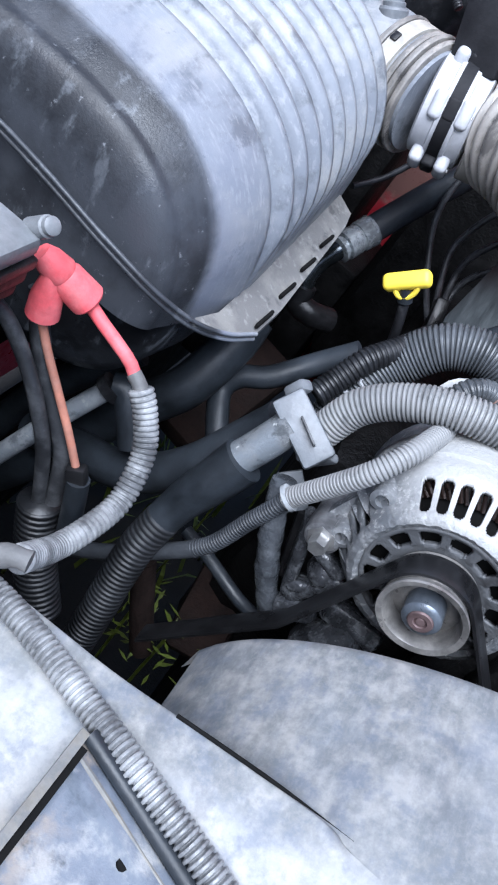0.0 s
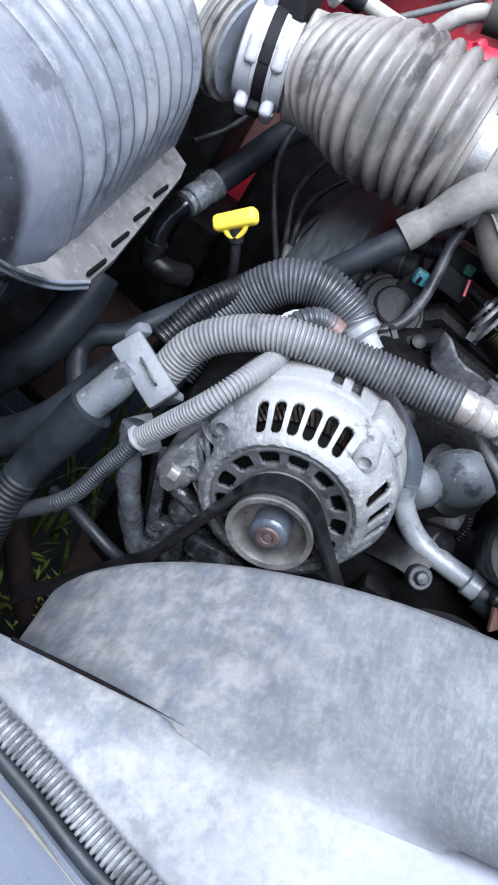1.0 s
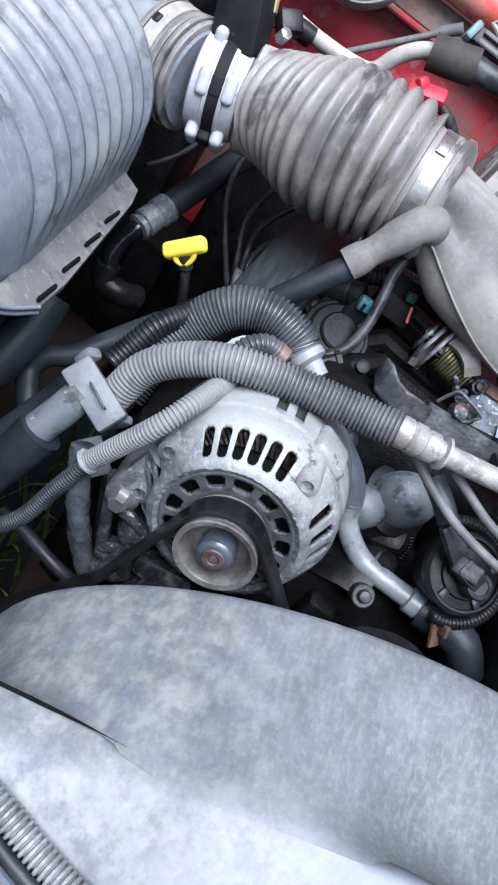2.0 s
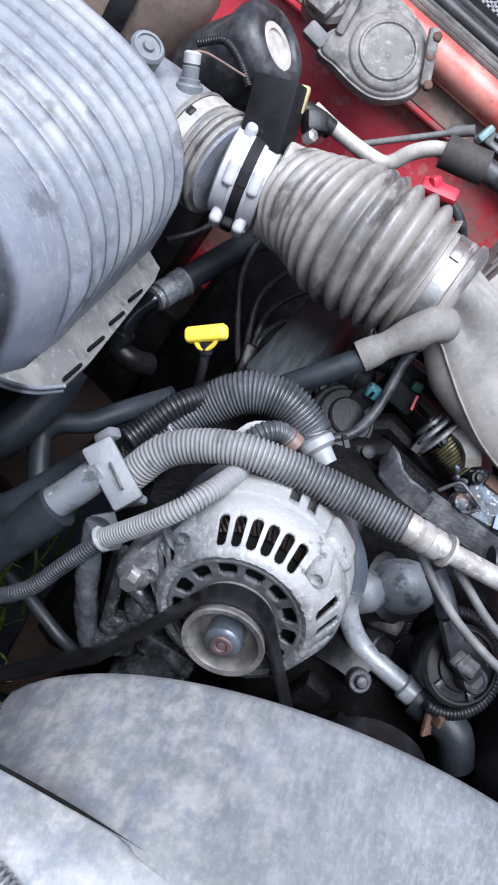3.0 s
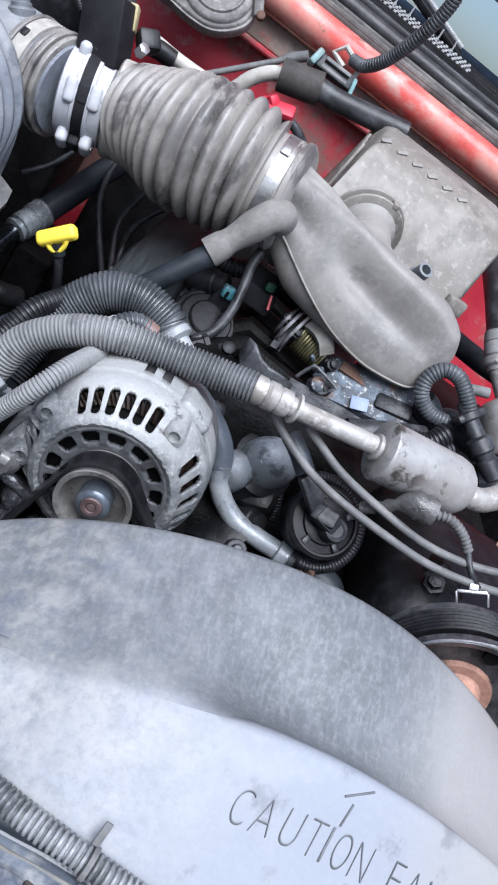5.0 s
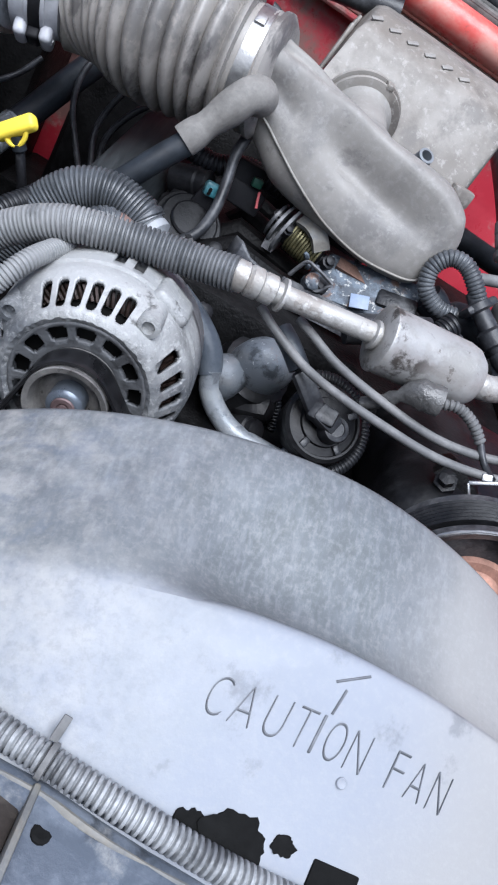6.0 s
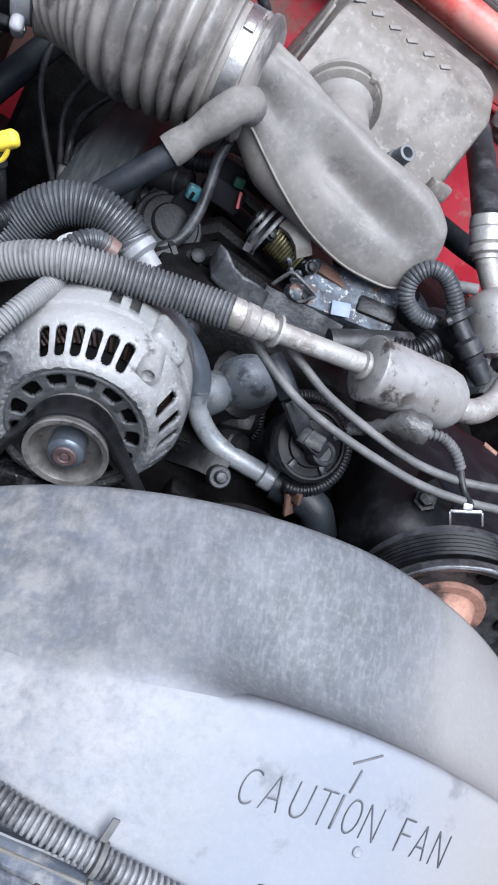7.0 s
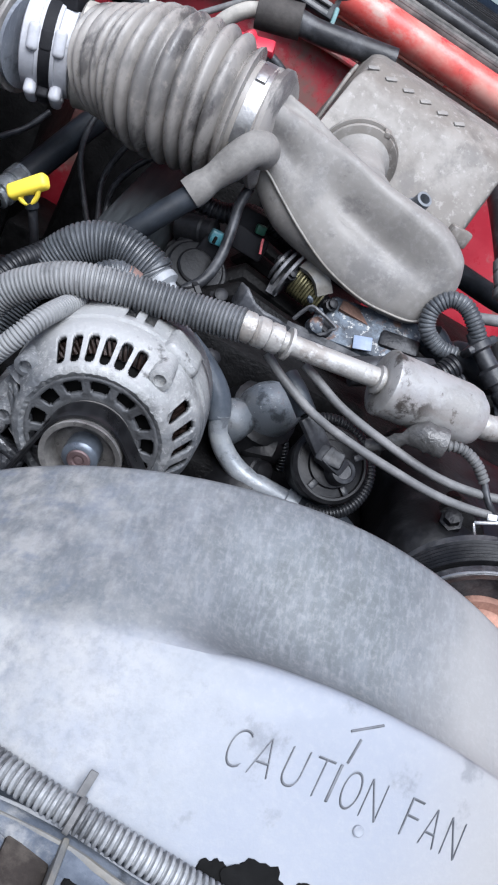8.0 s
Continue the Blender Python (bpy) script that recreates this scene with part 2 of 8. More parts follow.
M_YELLOW = material("yellow_plastic", (0.92, 0.70, 0.06), 0.42, var=0.06, bump=0.04, grime=(0.08, 60))
M_REDPL = material("red_plastic", (0.72, 0.11, 0.125), 0.5, var=0.2, dust=((0.7, 0.3, 0.3), 0.4), dust_scale=40)
M_REDPAINT = weathered("red_body_paint", (0.40, 0.022, 0.038), [
    ((0.52, 0.05, 0.07), 0.8, 6, 5, (1, 1, 1), 0.42, 0.6, None),
    ((0.17, 0.125, 0.105), 0.85, 7, 7, (1, 1, 1), 0.5, 0.62, None),
    ((0.42, 0.24, 0.22), 0.6, 30, 8, (1, 1, 1), 0.56, 0.68, None),
], rough=0.36, bump=0.05)
M_REDLIP = weathered("red_cowl_paint", (0.62, 0.10, 0.085), [
    ((0.62, 0.34, 0.28), 0.85, 8, 6, (0.6, 1, 1), 0.4, 0.58, None),
    ((0.50, 0.42, 0.36), 0.8, 14, 7, (0.6, 1, 1), 0.52, 0.66, None),
    ((0.58, 0.035, 0.045), 0.9, 30, 6, (1, 1, 1), 0.6, 0.68, None),
    ((0.12, 0.085, 0.07), 0.7, 22, 8, (1, 1, 1), 0.6, 0.7, None),
], rough=0.32, bump=0.05)
M_BRASS = material("yellow_zinc_spring", (0.17, 0.155, 0.08), 0.45, metal=0.6, var=0.35, scale=90)
M_COPPER = material("varnished_copper", (0.035, 0.022, 0.018), 0.35, metal=0.4, var=0.5, scale=200)
M_RUST = material("rusty_steel", (0.13, 0.075, 0.055), 0.75, metal=0.2, var=0.5, scale=60, bump=0.4)
# near-black, also for the fillers that stand in for deep shade
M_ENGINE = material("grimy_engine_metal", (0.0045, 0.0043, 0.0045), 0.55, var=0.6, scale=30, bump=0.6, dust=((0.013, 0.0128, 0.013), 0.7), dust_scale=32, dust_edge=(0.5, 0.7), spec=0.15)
M_TEAL = material("teal_connector", (0.045, 0.16, 0.19), 0.4, var=0.4, scale=90, dust=((0.24, 0.36, 0.38), 0.6), dust_scale=120)
M_ORANGE = material("orange_wire", (0.38, 0.16, 0.11), 0.5, var=0.25, dust=((0.3, 0.2, 0.17), 0.5), dust_scale=60)
M_GRASS = material("grass", (0.10, 0.13, 0.015), 0.6, var=0.5, scale=60)
M_SOIL = material("soil", (0.011, 0.0095, 0.0085), 0.9, var=0.5, scale=8, bump=0.6)
M_BLUEGREY = weathered("blue_grey_valve_metal", (0.165, 0.182, 0.20), [
    ((0.20, 0.206, 0.21), 0.8, 30, 7, (1, 1, 1), 0.46, 0.62, None),
    ((0.05, 0.055, 0.06), 0.85, 45, 8, (1, 1, 1), 0.54, 0.66, None),
    ((0.16, 0.075, 0.05), 0.8, 35, 5, (1, 1, 1), 0.62, 0.7, None),
    ((0.55, 0.56, 0.55), 0.8, 150, 5, (1, 1, 1), 0.64, 0.7, None),
], rough=0.42, metal=0.25, bump=0.3)
M_LABEL = material("pale_label", (0.22, 0.27, 0.37), 0.4, var=0.06, bump=0)
M_TRIM = material("weathered_seal_rubber", (0.09, 0.085, 0.08), 0.7, var=0.3, dust=((0.3, 0.28, 0.255), 0.6), dust_scale=15)
M_COWL = material("black_cowl_plastic", (0.03, 0.03, 0.032), 0.4, var=0.3, dust=((0.1, 0.1, 0.1), 0.5), dust_scale=18)
M_SUPPORT = weathered("weathered_support_paint", (0.15, 0.168, 0.2), [
    ((0.07, 0.082, 0.105), 0.9, 16, 7, (1, 1, 1), 0.46, 0.6, None),
    ((0.36, 0.355, 0.34), 0.7, 24, 8, (1, 1, 1), 0.52, 0.66, None),
    ((0.03, 0.032, 0.036), 0.85, 30, 9, (1, 1, 1), 0.56, 0.68, None),
    ((0.30, 0.25, 0.20), 0.7, 40, 6, (1, 1, 1), 0.5, 0.64, (0, -0.10, -0.125, 0.01)),
], rough=0.42, bump=0.2)
M_CONDUIT_DARK = material("black_conduit", (0.010, 0.0105, 0.012), 0.42, var=0.3, dust=((0.04, 0.042, 0.048), 0.6), dust_scale=25)
M_CONDUIT_LIGHT = material("dusty_conduit", (0.10, 0.103, 0.108), 0.36, var=0.3, dust=((0.40, 0.408, 0.415), 0.8), dust_scale=30, dust_edge=(0.4, 0.62))
M_RUBBER_GREY = material("dusty_cable_rubber", (0.026, 0.027, 0.03), 0.42, var=0.3, dust=((0.11, 0.113, 0.12), 0.7), dust_scale=35, dust_edge=(0.48, 0.68))
M_VALVE = material("dull_valve_cover", (0.032, 0.036, 0.038), 0.5, metal=0.1, var=0.3, stretch=(3, 0.2, 1), scale=60, dust=((0.065, 0.071, 0.073), 0.6), dust_scale=30, spec=0.25)
M_RUSTDARK = material("dark_rust", (0.02, 0.012, 0.01), 0.85, var=0.5, scale=30, bump=0.5, spec=0.2)
M_HOSEBLUE = material("blue_grey_hose", (0.085, 0.10, 0.12), 0.36, var=0.25, dust=((0.17, 0.185, 0.205), 0.5), dust_scale=25)
M_PIPE = weathered("zinc_pipe", (0.27, 0.29, 0.31), [
    ((0.36, 0.375, 0.39), 0.8, 40, 7, (1, 1, 1), 0.46, 0.62, None),
    ((0.12, 0.13, 0.145), 0.8, 55, 9, (1, 1, 1), 0.52, 0.66, None),
    ((0.45, 0.45, 0.44), 0.6, 140, 6, (1, 1, 1), 0.58, 0.68, None),
], rough=0.4, metal=0.2, bump=0.2)
M_STEELDARK = material("dark_sheet_steel", (0.05, 0.052, 0.058), 0.42, metal=0.25, var=0.5, scale=40, dust=((0.19, 0.19, 0.192), 0.65), dust_scale=36, dust_edge=(0.48, 0.7), bump=0.3)
M_CORRODED = weathered("corroded_alloy", (0.07, 0.08, 0.095), [
    ((0.15, 0.18, 0.215), 0.8, 40, 7, (1, 1, 1), 0.46, 0.6, None),
    ((0.46, 0.46, 0.44), 0.85, 150, 8, (1, 1, 1), 0.56, 0.64, None),
    ((0.16, 0.09, 0.06), 0.8, 50, 6, (1, 1, 1), 0.58, 0.68, None),
    ((0.02, 0.02, 0.022), 0.8, 60, 8, (1, 1, 1), 0.56, 0.66, None),
], rough=0.5, metal=0.15, bump=0.6, fine=300)
M_GREENPL = material("green_plastic", (0.025, 0.1, 0.065), 0.5, var=0.2)
M_FOIL = material("silver_tape", (0.13, 0.128, 0.125), 0.38, metal=0.4, var=0.4, scale=50, bump=0.6)
M_RUSTORANGE = material("orange_rust", (0.42, 0.235, 0.175), 0.7, var=0.5, scale=35, dust=((0.05, 0.042, 0.04), 0.92), dust_scale=22, dust_edge=(0.5, 0.6))
M_COVER = weathered("weathered_cover_plastic", (0.15, 0.142, 0.135), [
    ((0.25, 0.235, 0.22), 0.8, 22, 7, (1, 1, 1), 0.44, 0.6, None),
    ((0.075, 0.07, 0.068), 0.8, 35, 8, (1, 1, 1), 0.5, 0.64, None),
    ((0.34, 0.32, 0.30), 0.6, 90, 6, (1, 1, 1), 0.56, 0.66, None),
], rough=0.5, bump=0.35, fine=250)
M_TAN = material("tan_paint", (0.2, 0.155, 0.13), 0.42, var=0.15, scale=15, dust=((0.07, 0.055, 0.05), 0.7), dust_scale=35, dust_edge=(0.56, 0.72))
M_FOAM = material("dusty_foam", (0.035, 0.032, 0.03), 0.8, var=0.2, dust=((0.085, 0.077, 0.07), 0.7), dust_scale=14, bump=0.2)
M_TEALPALE = material("pale_teal_plastic", (0.17, 0.30, 0.30), 0.5, var=0.3, scale=90, dust=((0.3, 0.3, 0.28), 0.5), dust_scale=60)
M_PIN = material("chalky_white_plastic", (0.4, 0.4, 0.4), 0.6, var=0.15)
M_GLASS = weathered("windscreen_glass", (0.03, 0.05, 0.055), [((0.05, 0.07, 0.075), 0.5, 8, 3, (1, 1, 1), 0.4, 0.6, None)], rough=0.06, spec=1.0, bump=0, rvar=0.02, ior=2.4)
M_CASTMID = material("dirty_mid_cast", (0.09, 0.091, 0.096), 0.45, metal=0.15, var=0.4, scale=40, bump=0.4, dust=((0.27, 0.273, 0.28), 0.65), dust_scale=40)
M_PEACH = material("faded_orange_plastic", (0.21, 0.135, 0.115), 0.5, var=0.15)
M_PULLEY = material("worn_pulley_steel", (0.21, 0.203, 0.196), 0.36, metal=0.35, var=0.3, scale=60, dust=((0.38, 0.36, 0.335), 0.6), dust_scale=50)
M_WORN = material("worn_pale_paint", (0.22, 0.205, 0.175), 0.6, var=0.4, scale=60, dust=((0.12, 0.125, 0.13), 0.8), dust_scale=60, dust_edge=(0.4, 0.6))
M_CAN = weathered("stained_alloy", (0.414, 0.405, 0.392), [
    ((0.306, 0.293, 0.27), 0.8, 26, 7, (1, 1, 1), 0.45, 0.62, None),
    ((0.0495, 0.0405, 0.0342), 0.9, 34, 9, (1, 1, 1), 0.52, 0.62, (0, 0.245, 0.215, 0.03)),
    ((0.108, 0.09, 0.0765), 0.7, 90, 7, (1, 1, 1), 0.6, 0.68, None),
], rough=0.4, metal=0.35, bump=0.25)
M_MODULE = material("satin_black_plastic", (0.013, 0.013, 0.015), 0.55, var=0.2, dust=((0.024, 0.024, 0.026), 0.5), dust_scale=20, spec=0.18)
M_SCREWEYE = material("dark_corroded_bolt", (0.016, 0.016, 0.018), 0.5, metal=0.3, var=0.5, scale=90)
M_RUBBER_DARK = material("grimy_black_casing", (0.009, 0.009, 0.010), 0.4, var=0.4, scale=30, dust=((0.03, 0.03, 0.032), 0.6), dust_scale=30, dust_edge=(0.5, 0.68), spec=0.25)
M_CONDUIT_PALE = weathered("pale_grey_conduit", (0.085, 0.089, 0.094), [
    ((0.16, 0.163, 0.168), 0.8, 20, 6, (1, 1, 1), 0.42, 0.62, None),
    # paler towards -x
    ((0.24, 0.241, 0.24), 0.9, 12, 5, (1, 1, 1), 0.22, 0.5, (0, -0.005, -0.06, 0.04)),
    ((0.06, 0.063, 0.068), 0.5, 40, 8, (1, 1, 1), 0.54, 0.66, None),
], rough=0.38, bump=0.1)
M_BEIGE = material("beige_fabric_sleeve", (0.2, 0.19, 0.175), 0.7, var=0.2, scale=20, dust=((0.3, 0.285, 0.265), 0.6), dust_scale=18, bump=0.3)
M_REDHANDLE = material("red_handle_plastic", (0.55, 0.03, 0.055), 0.45, var=0.15)
M_LIDGREY = material("pale_battery_lid", (0.2, 0.21, 0.22), 0.45, var=0.15, dust=((0.28, 0.285, 0.29), 0.5), dust_scale=30)
M_CHROMEDARK = material("oily_dark_steel", (0.06, 0.068, 0.075), 0.22, metal=0.85, var=0.5, scale=30, bump=0.1, grime=(0.3, 60))
M_CRIMP = material("bright_crimped_steel", (0.40, 0.43, 0.45), 0.3, metal=0.5, var=0.4, scale=60, bump=0.2, dust=((0.06, 0.065, 0.07), 0.8), dust_scale=60, dust_edge=(0.56, 0.68))
M_SHAFT = material("rust_tinted_shaft_end", (0.15, 0.105, 0.105), 0.45, metal=0.3, var=0.25, scale=90)
M_OILY = material("oily_black_casting", (0.04, 0.042, 0.047), 0.22, metal=0.1, var=0.5, scale=50, bump=0.7, fine=150, dust=((0.17, 0.178, 0.19), 0.7), dust_scale=70, dust_edge=(0.5, 0.66), spec=0.7)
M_BELT = material("smooth_belt_rubber", (0.010, 0.010, 0.011), 0.34, var=0.3, scale=30, bump=0.05, dust=((0.026, 0.026, 0.028), 0.5), dust_scale=25, spec=0.35)
M_NUT = material("blue_grey_nut_steel", (0.13, 0.15, 0.18), 0.35, metal=0.4, var=0.25, scale=60)
M_RECESS = material("brown_black_recess", (0.03, 0.024, 0.02), 0.6, var=0.5, scale=40, dust=((0.10, 0.085, 0.07), 0.7), dust_scale=50, dust_edge=(0.5, 0.66))
M_LEDGE = weathered("dirt_caked_red_paint", (0.16, 0.115, 0.095), [
    ((0.30, 0.25, 0.21), 0.8, 12, 7, (0.6, 1, 1), 0.46, 0.62, None),
    ((0.42, 0.05, 0.055), 0.85, 9, 6, (0.7, 1, 1), 0.54, 0.64, None),
    ((0.05, 0.035, 0.03), 0.7, 20, 8, (1, 1, 1), 0.54, 0.66, None),
], rough=0.6, bump=0.15)
M_SKIRT = weathered("dirty_skirt_plastic", (0.15, 0.148, 0.145), [
    ((0.23, 0.225, 0.21), 0.8, 24, 8, (1, 1, 1), 0.44, 0.62, None),
    ((0.06, 0.06, 0.062), 0.7, 40, 9, (1, 1, 1), 0.54, 0.66, None),
    ((0.28, 0.28, 0.27), 0.6, 120, 7, (1, 1, 1), 0.54, 0.66, None),
], rough=0.5, bump=0.25)
M_FITTING = material("pale_fitting_plastic", (0.34, 0.355, 0.37), 0.45, var=0.15, dust=((0.22, 0.22, 0.22), 0.6), dust_scale=50, dust_edge=(0.5, 0.68))
# near-black caps stand in for the shade inside holes and slots
M_HOLE = material("hole_dark", (0.008, 0.008, 0.008), 0.9, var=0.4, spec=0.1)


# ---- mesh helpers ----
def V(p):
    return Vector(p)


def part(name, bm, mat, parent=None, label="", smooth=True, sharp=35):
    bmesh.ops.recalc_face_normals(bm, faces=bm.faces)
    me = bpy.data.meshes.new(name)
    for f in bm.faces:
        f.smooth = smooth
    bm.to_mesh(me)
    bm.free()
    if smooth:
        me.set_sharp_from_angle(angle=radians(sharp))
    me.materials.append(mat)
    ob = new(name, me)
    if parent is not None:
        ob.parent = parent
        base = parent
        off = Matrix.Identity(4)
        while base is not None:
            off = base.matrix_basis.inverted() @ off if base.parent is None else off
            base = base.parent
        ob.matrix_parent_inverse = off if parent.parent is None else Matrix.Identity(4)
    if label:
        ob["label"] = label
    return ob


def thing(name, base, label, category, group="", kind=""):
    e = new(name)
    e.empty_display_size = 0.02
    e.matrix_basis = Matrix.Translation(base)
    return tagged(e, label, category, group, kind)


def box(bm, c, size, rot=None, bevel=0.0, seg=2):
    g = bmesh.ops.create_cube(bm, size=1.0)
    vs = g["verts"]
    m = Matrix.Translation(c) @ (rot.to_4x4() if rot else Matrix.Identity(4)) @ Matrix.Diagonal((*size, 1))
    bmesh.ops.transform(bm, matrix=m, verts=vs)
    if bevel:
        es = list({e for v in vs for e in v.link_edges})
        bmesh.ops.bevel(bm, geom=es, offset=bevel, segments=seg, profile=0.5, affect="EDGES")
    return bm


def basis(axis, up=(0, 0, 1)):
    """Rotation whose z runs along axis."""
    z = V(axis).normalized()
    x = V(up).cross(z)
    if x.length < 1e-4:
        x = V((1, 0, 0)).cross(z)
    x.normalize()
    return Matrix((x, z.cross(x), z)).transposed()


def lathe(bm, prof, base, axis, seg=32, up=(0, 0, 1), scale=(1, 1), span=None):
    """Turn (radius, height) pairs round the axis that starts at base."""
    r = basis(axis, up)
    rows = []
    a0, a1 = span or (0, 2 * math.pi)
    full = span is None
    n = seg if full else seg + 1
    for rad, h in prof:
        row = []
        for i in range(n):
            a = a0 + (a1 - a0) * i / seg
            row.append(bm.verts.new(V(base) + r @ V((rad * math.cos(a) * scale[0], rad * math.sin(a) * scale[1], h))))
        rows.append(row)
    for a, b in zip(rows, rows[1:]):
        for i in range(seg):
            j = (i + 1) % n
            bm.faces.new((a[i], a[j], b[j], b[i]))
    if full:
        for row, rad in ((rows[0], prof[0][0]), (rows[-1], prof[-1][0])):
            bm.faces.new(row)
    return bm


def spline(pts, step=0.004):
    """A smooth line through the points, evenly stepped."""
    p = [V(q) for q in pts]
    p = [p[0] * 2 - p[1]] + p + [p[-1] * 2 - p[-2]]
    out = []
    for i in range(1, len(p) - 2):
        a, b, c, d = p[i - 1:i + 3]
        k = max(2, int((c - b).length / step))
        for j in range(k):
            t = j / k
            out.append(0.5 * ((2 * b) + (c - a) * t + (2 * a - 5 * b + 4 * c - d) * t * t + (3 * b - a - 3 * c + d) * t ** 3))
    out.append(p[-2])
    return out


def sweep(bm, line, radius, seg=14, cap=True, flat=1.0):
    """A tube along line; radius is a number or a function of the distance run."""
    n = len(line)
    t0 = (line[1] - line[0]).normalized()
    x = t0.orthogonal().normalized()
    rows, run = [], 0.0
    for i, q in enumerate(line):
        t = (line[min(i + 1, n - 1)] - line[max(i - 1, 0)]).normalized()
        x = (x - t * x.dot(t)).normalized()
        y = t.cross(x)
        run += (q - line[i - 1]).length if i else 0
        r = radius(run) if callable(radius) else radius
        rows.append([bm.verts.new(q + x * (r * math.cos(6.28318 * k / seg)) + y * (r * flat * math.sin(6.28318 * k / seg))) for k in range(seg)])
    for a, b in zip(rows, rows[1:]):
        for k in range(seg):
            j = (k + 1) % seg
            bm.faces.new((a[k], a[j], b[j], b[k]))
    if cap:
        bm.faces.new(rows[0])
        bm.faces.new(rows[-1])
    return bm


def tube(name, pts, r, mat, parent=None, label="", seg=14, step=0.005):
    bm = bmesh.new()
    sweep(bm, spline(pts, step), r, seg)
    return part(name, bm, mat, parent, label, sharp=60)


def corrugated(name, pts, r, mat, parent=None, label="", pitch=0.0045, depth=0.0011, seg=18):
    """Split loom: square-shouldered ridges along the line."""
    bm = bmesh.new()
    sweep(bm, spline(pts, pitch / 13), lambda s: r - depth * 1.05 * (0.5 + 0.5 * max(-1, min(1, 1.7 * math.cos(6.28318 * s / pitch) - 0.7))), seg)
    return part(name, bm, mat, parent, label, sharp=70)


def collar(bm, pts, r, r2=None):
    sweep(bm, [V(q) for q in pts], r, 20)


def ribbon(bm, pts, width, thick, face):
    """A bent strip of sheet along the points, its broad side towards face."""
    line = spline(pts, 0.006)
    rows = []
    for i, q in enumerate(line):
        t = (line[min(i + 1, len(line) - 1)] - line[max(i - 1, 0)]).normalized()
        n = (V(face) - t * V(face).dot(t)).normalized()
        s = t.cross(n)
        w = width(i / (len(line) - 1)) if callable(width) else width
        rows.append([bm.verts.new(q + s * a + n * b) for a, b in ((-w / 2, -thick / 2), (w / 2, -thick / 2), (w / 2, thick / 2), (-w / 2, thick / 2))])
    for a, b in zip(rows, rows[1:]):
        for k in range(4):
            bm.faces.new((a[k], a[(k + 1) % 4], b[(k + 1) % 4], b[k]))
    bm.faces.new(rows[0])
    bm.faces.new(rows[-1])


def bolt(name, c, axis, r, h, mat, parent, label=""):
    bm = bmesh.new()
    lathe(bm, [(r * 1.35, 0), (r * 1.35, h * 0.2), (r * 1.02, h * 0.25), (r, h * 0.9), (r * 0.8, h)], c, axis, 6)
    return part(name, bm, mat, parent, label, sharp=30)


def oriented(bm, a, b, width, depth, face, bevel=0.002):
    """A block whose length runs from a to b and whose broad side looks along face."""
    a, b = V(a), V(b)
    z = (b - a).normalized()
    y = V(face) - z * V(face).dot(z)
    y.normalize()
    rot = Matrix((y.cross(z), y, z)).transposed()
    box(bm, (a + b) / 2, (width, depth, (b - a).length), rot, bevel)
M_TAPED = material("glossy_taped_loom", (0.05, 0.055, 0.063), 0.22, var=0.4, scale=40, dust=((0.2, 0.215, 0.235), 0.5), dust_scale=50, bump=0.6, fine=180, spec=0.6)
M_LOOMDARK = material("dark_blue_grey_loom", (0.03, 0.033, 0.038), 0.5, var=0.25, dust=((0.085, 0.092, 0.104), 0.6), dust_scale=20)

# ---- setting: ground, body shell, cowl ----
def ss(t):
    t = max(0.0, min(1.0, t))
    return t * t * (3 - 2 * t)


def panel(name, c, size, mat, label, cat, bevel=0.004, rot=None):
    bm = bmesh.new()
    box(bm, c, size, rot, bevel)
    return tagged(part(name, bm, mat), label, cat, kind="structure")


def ground():
    bm = bmesh.new()
    for v in ((-400, -400), (400, -400), (400, 400), (-400, 400)):
        bm.verts.new((*v, 0))
    bm.faces.new(bm.verts)
    tagged(part("ground", bm, M_SOIL), "dark bare soil ground under the vehicle", "ground", kind="structure")


def shell():
    panel("firewall", (0.1, 0.80, 0.83), (1.5, 0.02, 0.76), M_REDPAINT, "dusty red painted steel firewall", "firewall")
    panel("inner_fender_passenger", (-0.66, 0.1, 0.63), (0.02, 1.4, 1.14), M_REDPAINT, "red painted inner fender panel", "fender")
    panel("inner_fender_driver", (0.74, 0.1, 0.63), (0.02, 1.4, 1.14), M_REDPAINT, "red painted inner fender panel", "fender")
    # added dark panels keep red bounce from the fenders out of the bay
    panel("bounce_panel_passenger", (-0.63, 0.1, 0.70), (0.015, 1.3, 0.9), M_ENGINE, "dark panel added to stop red bounce from the fender", "liner")
    panel("bounce_panel_driver", (0.71, 0.1, 0.66), (0.015, 1.3, 0.66), M_ENGINE, "dark panel added to stop red bounce from the fender", "liner")
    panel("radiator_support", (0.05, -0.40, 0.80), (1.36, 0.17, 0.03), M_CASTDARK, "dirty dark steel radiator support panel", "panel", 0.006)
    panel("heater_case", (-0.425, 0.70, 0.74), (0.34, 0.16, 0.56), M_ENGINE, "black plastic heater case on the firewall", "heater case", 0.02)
    # added filler darkens the low firewall gap
    panel("firewall_gap_filler", (-0.23, 0.70, 0.58), (0.06, 0.15, 0.36), M_ENGINE, "black filler where the firewall sinks into shade", "heater case", 0.01)
    # unseen panel, added so less daylight reaches the ground under the bay
    panel("front_panel", (0.04, -0.60, 0.46), (1.38, 0.02, 0.80), M_REDPAINT, "unseen red front body panel closing the bay to daylight", "body panel")
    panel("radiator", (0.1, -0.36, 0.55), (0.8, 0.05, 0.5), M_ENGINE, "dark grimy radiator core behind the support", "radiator")


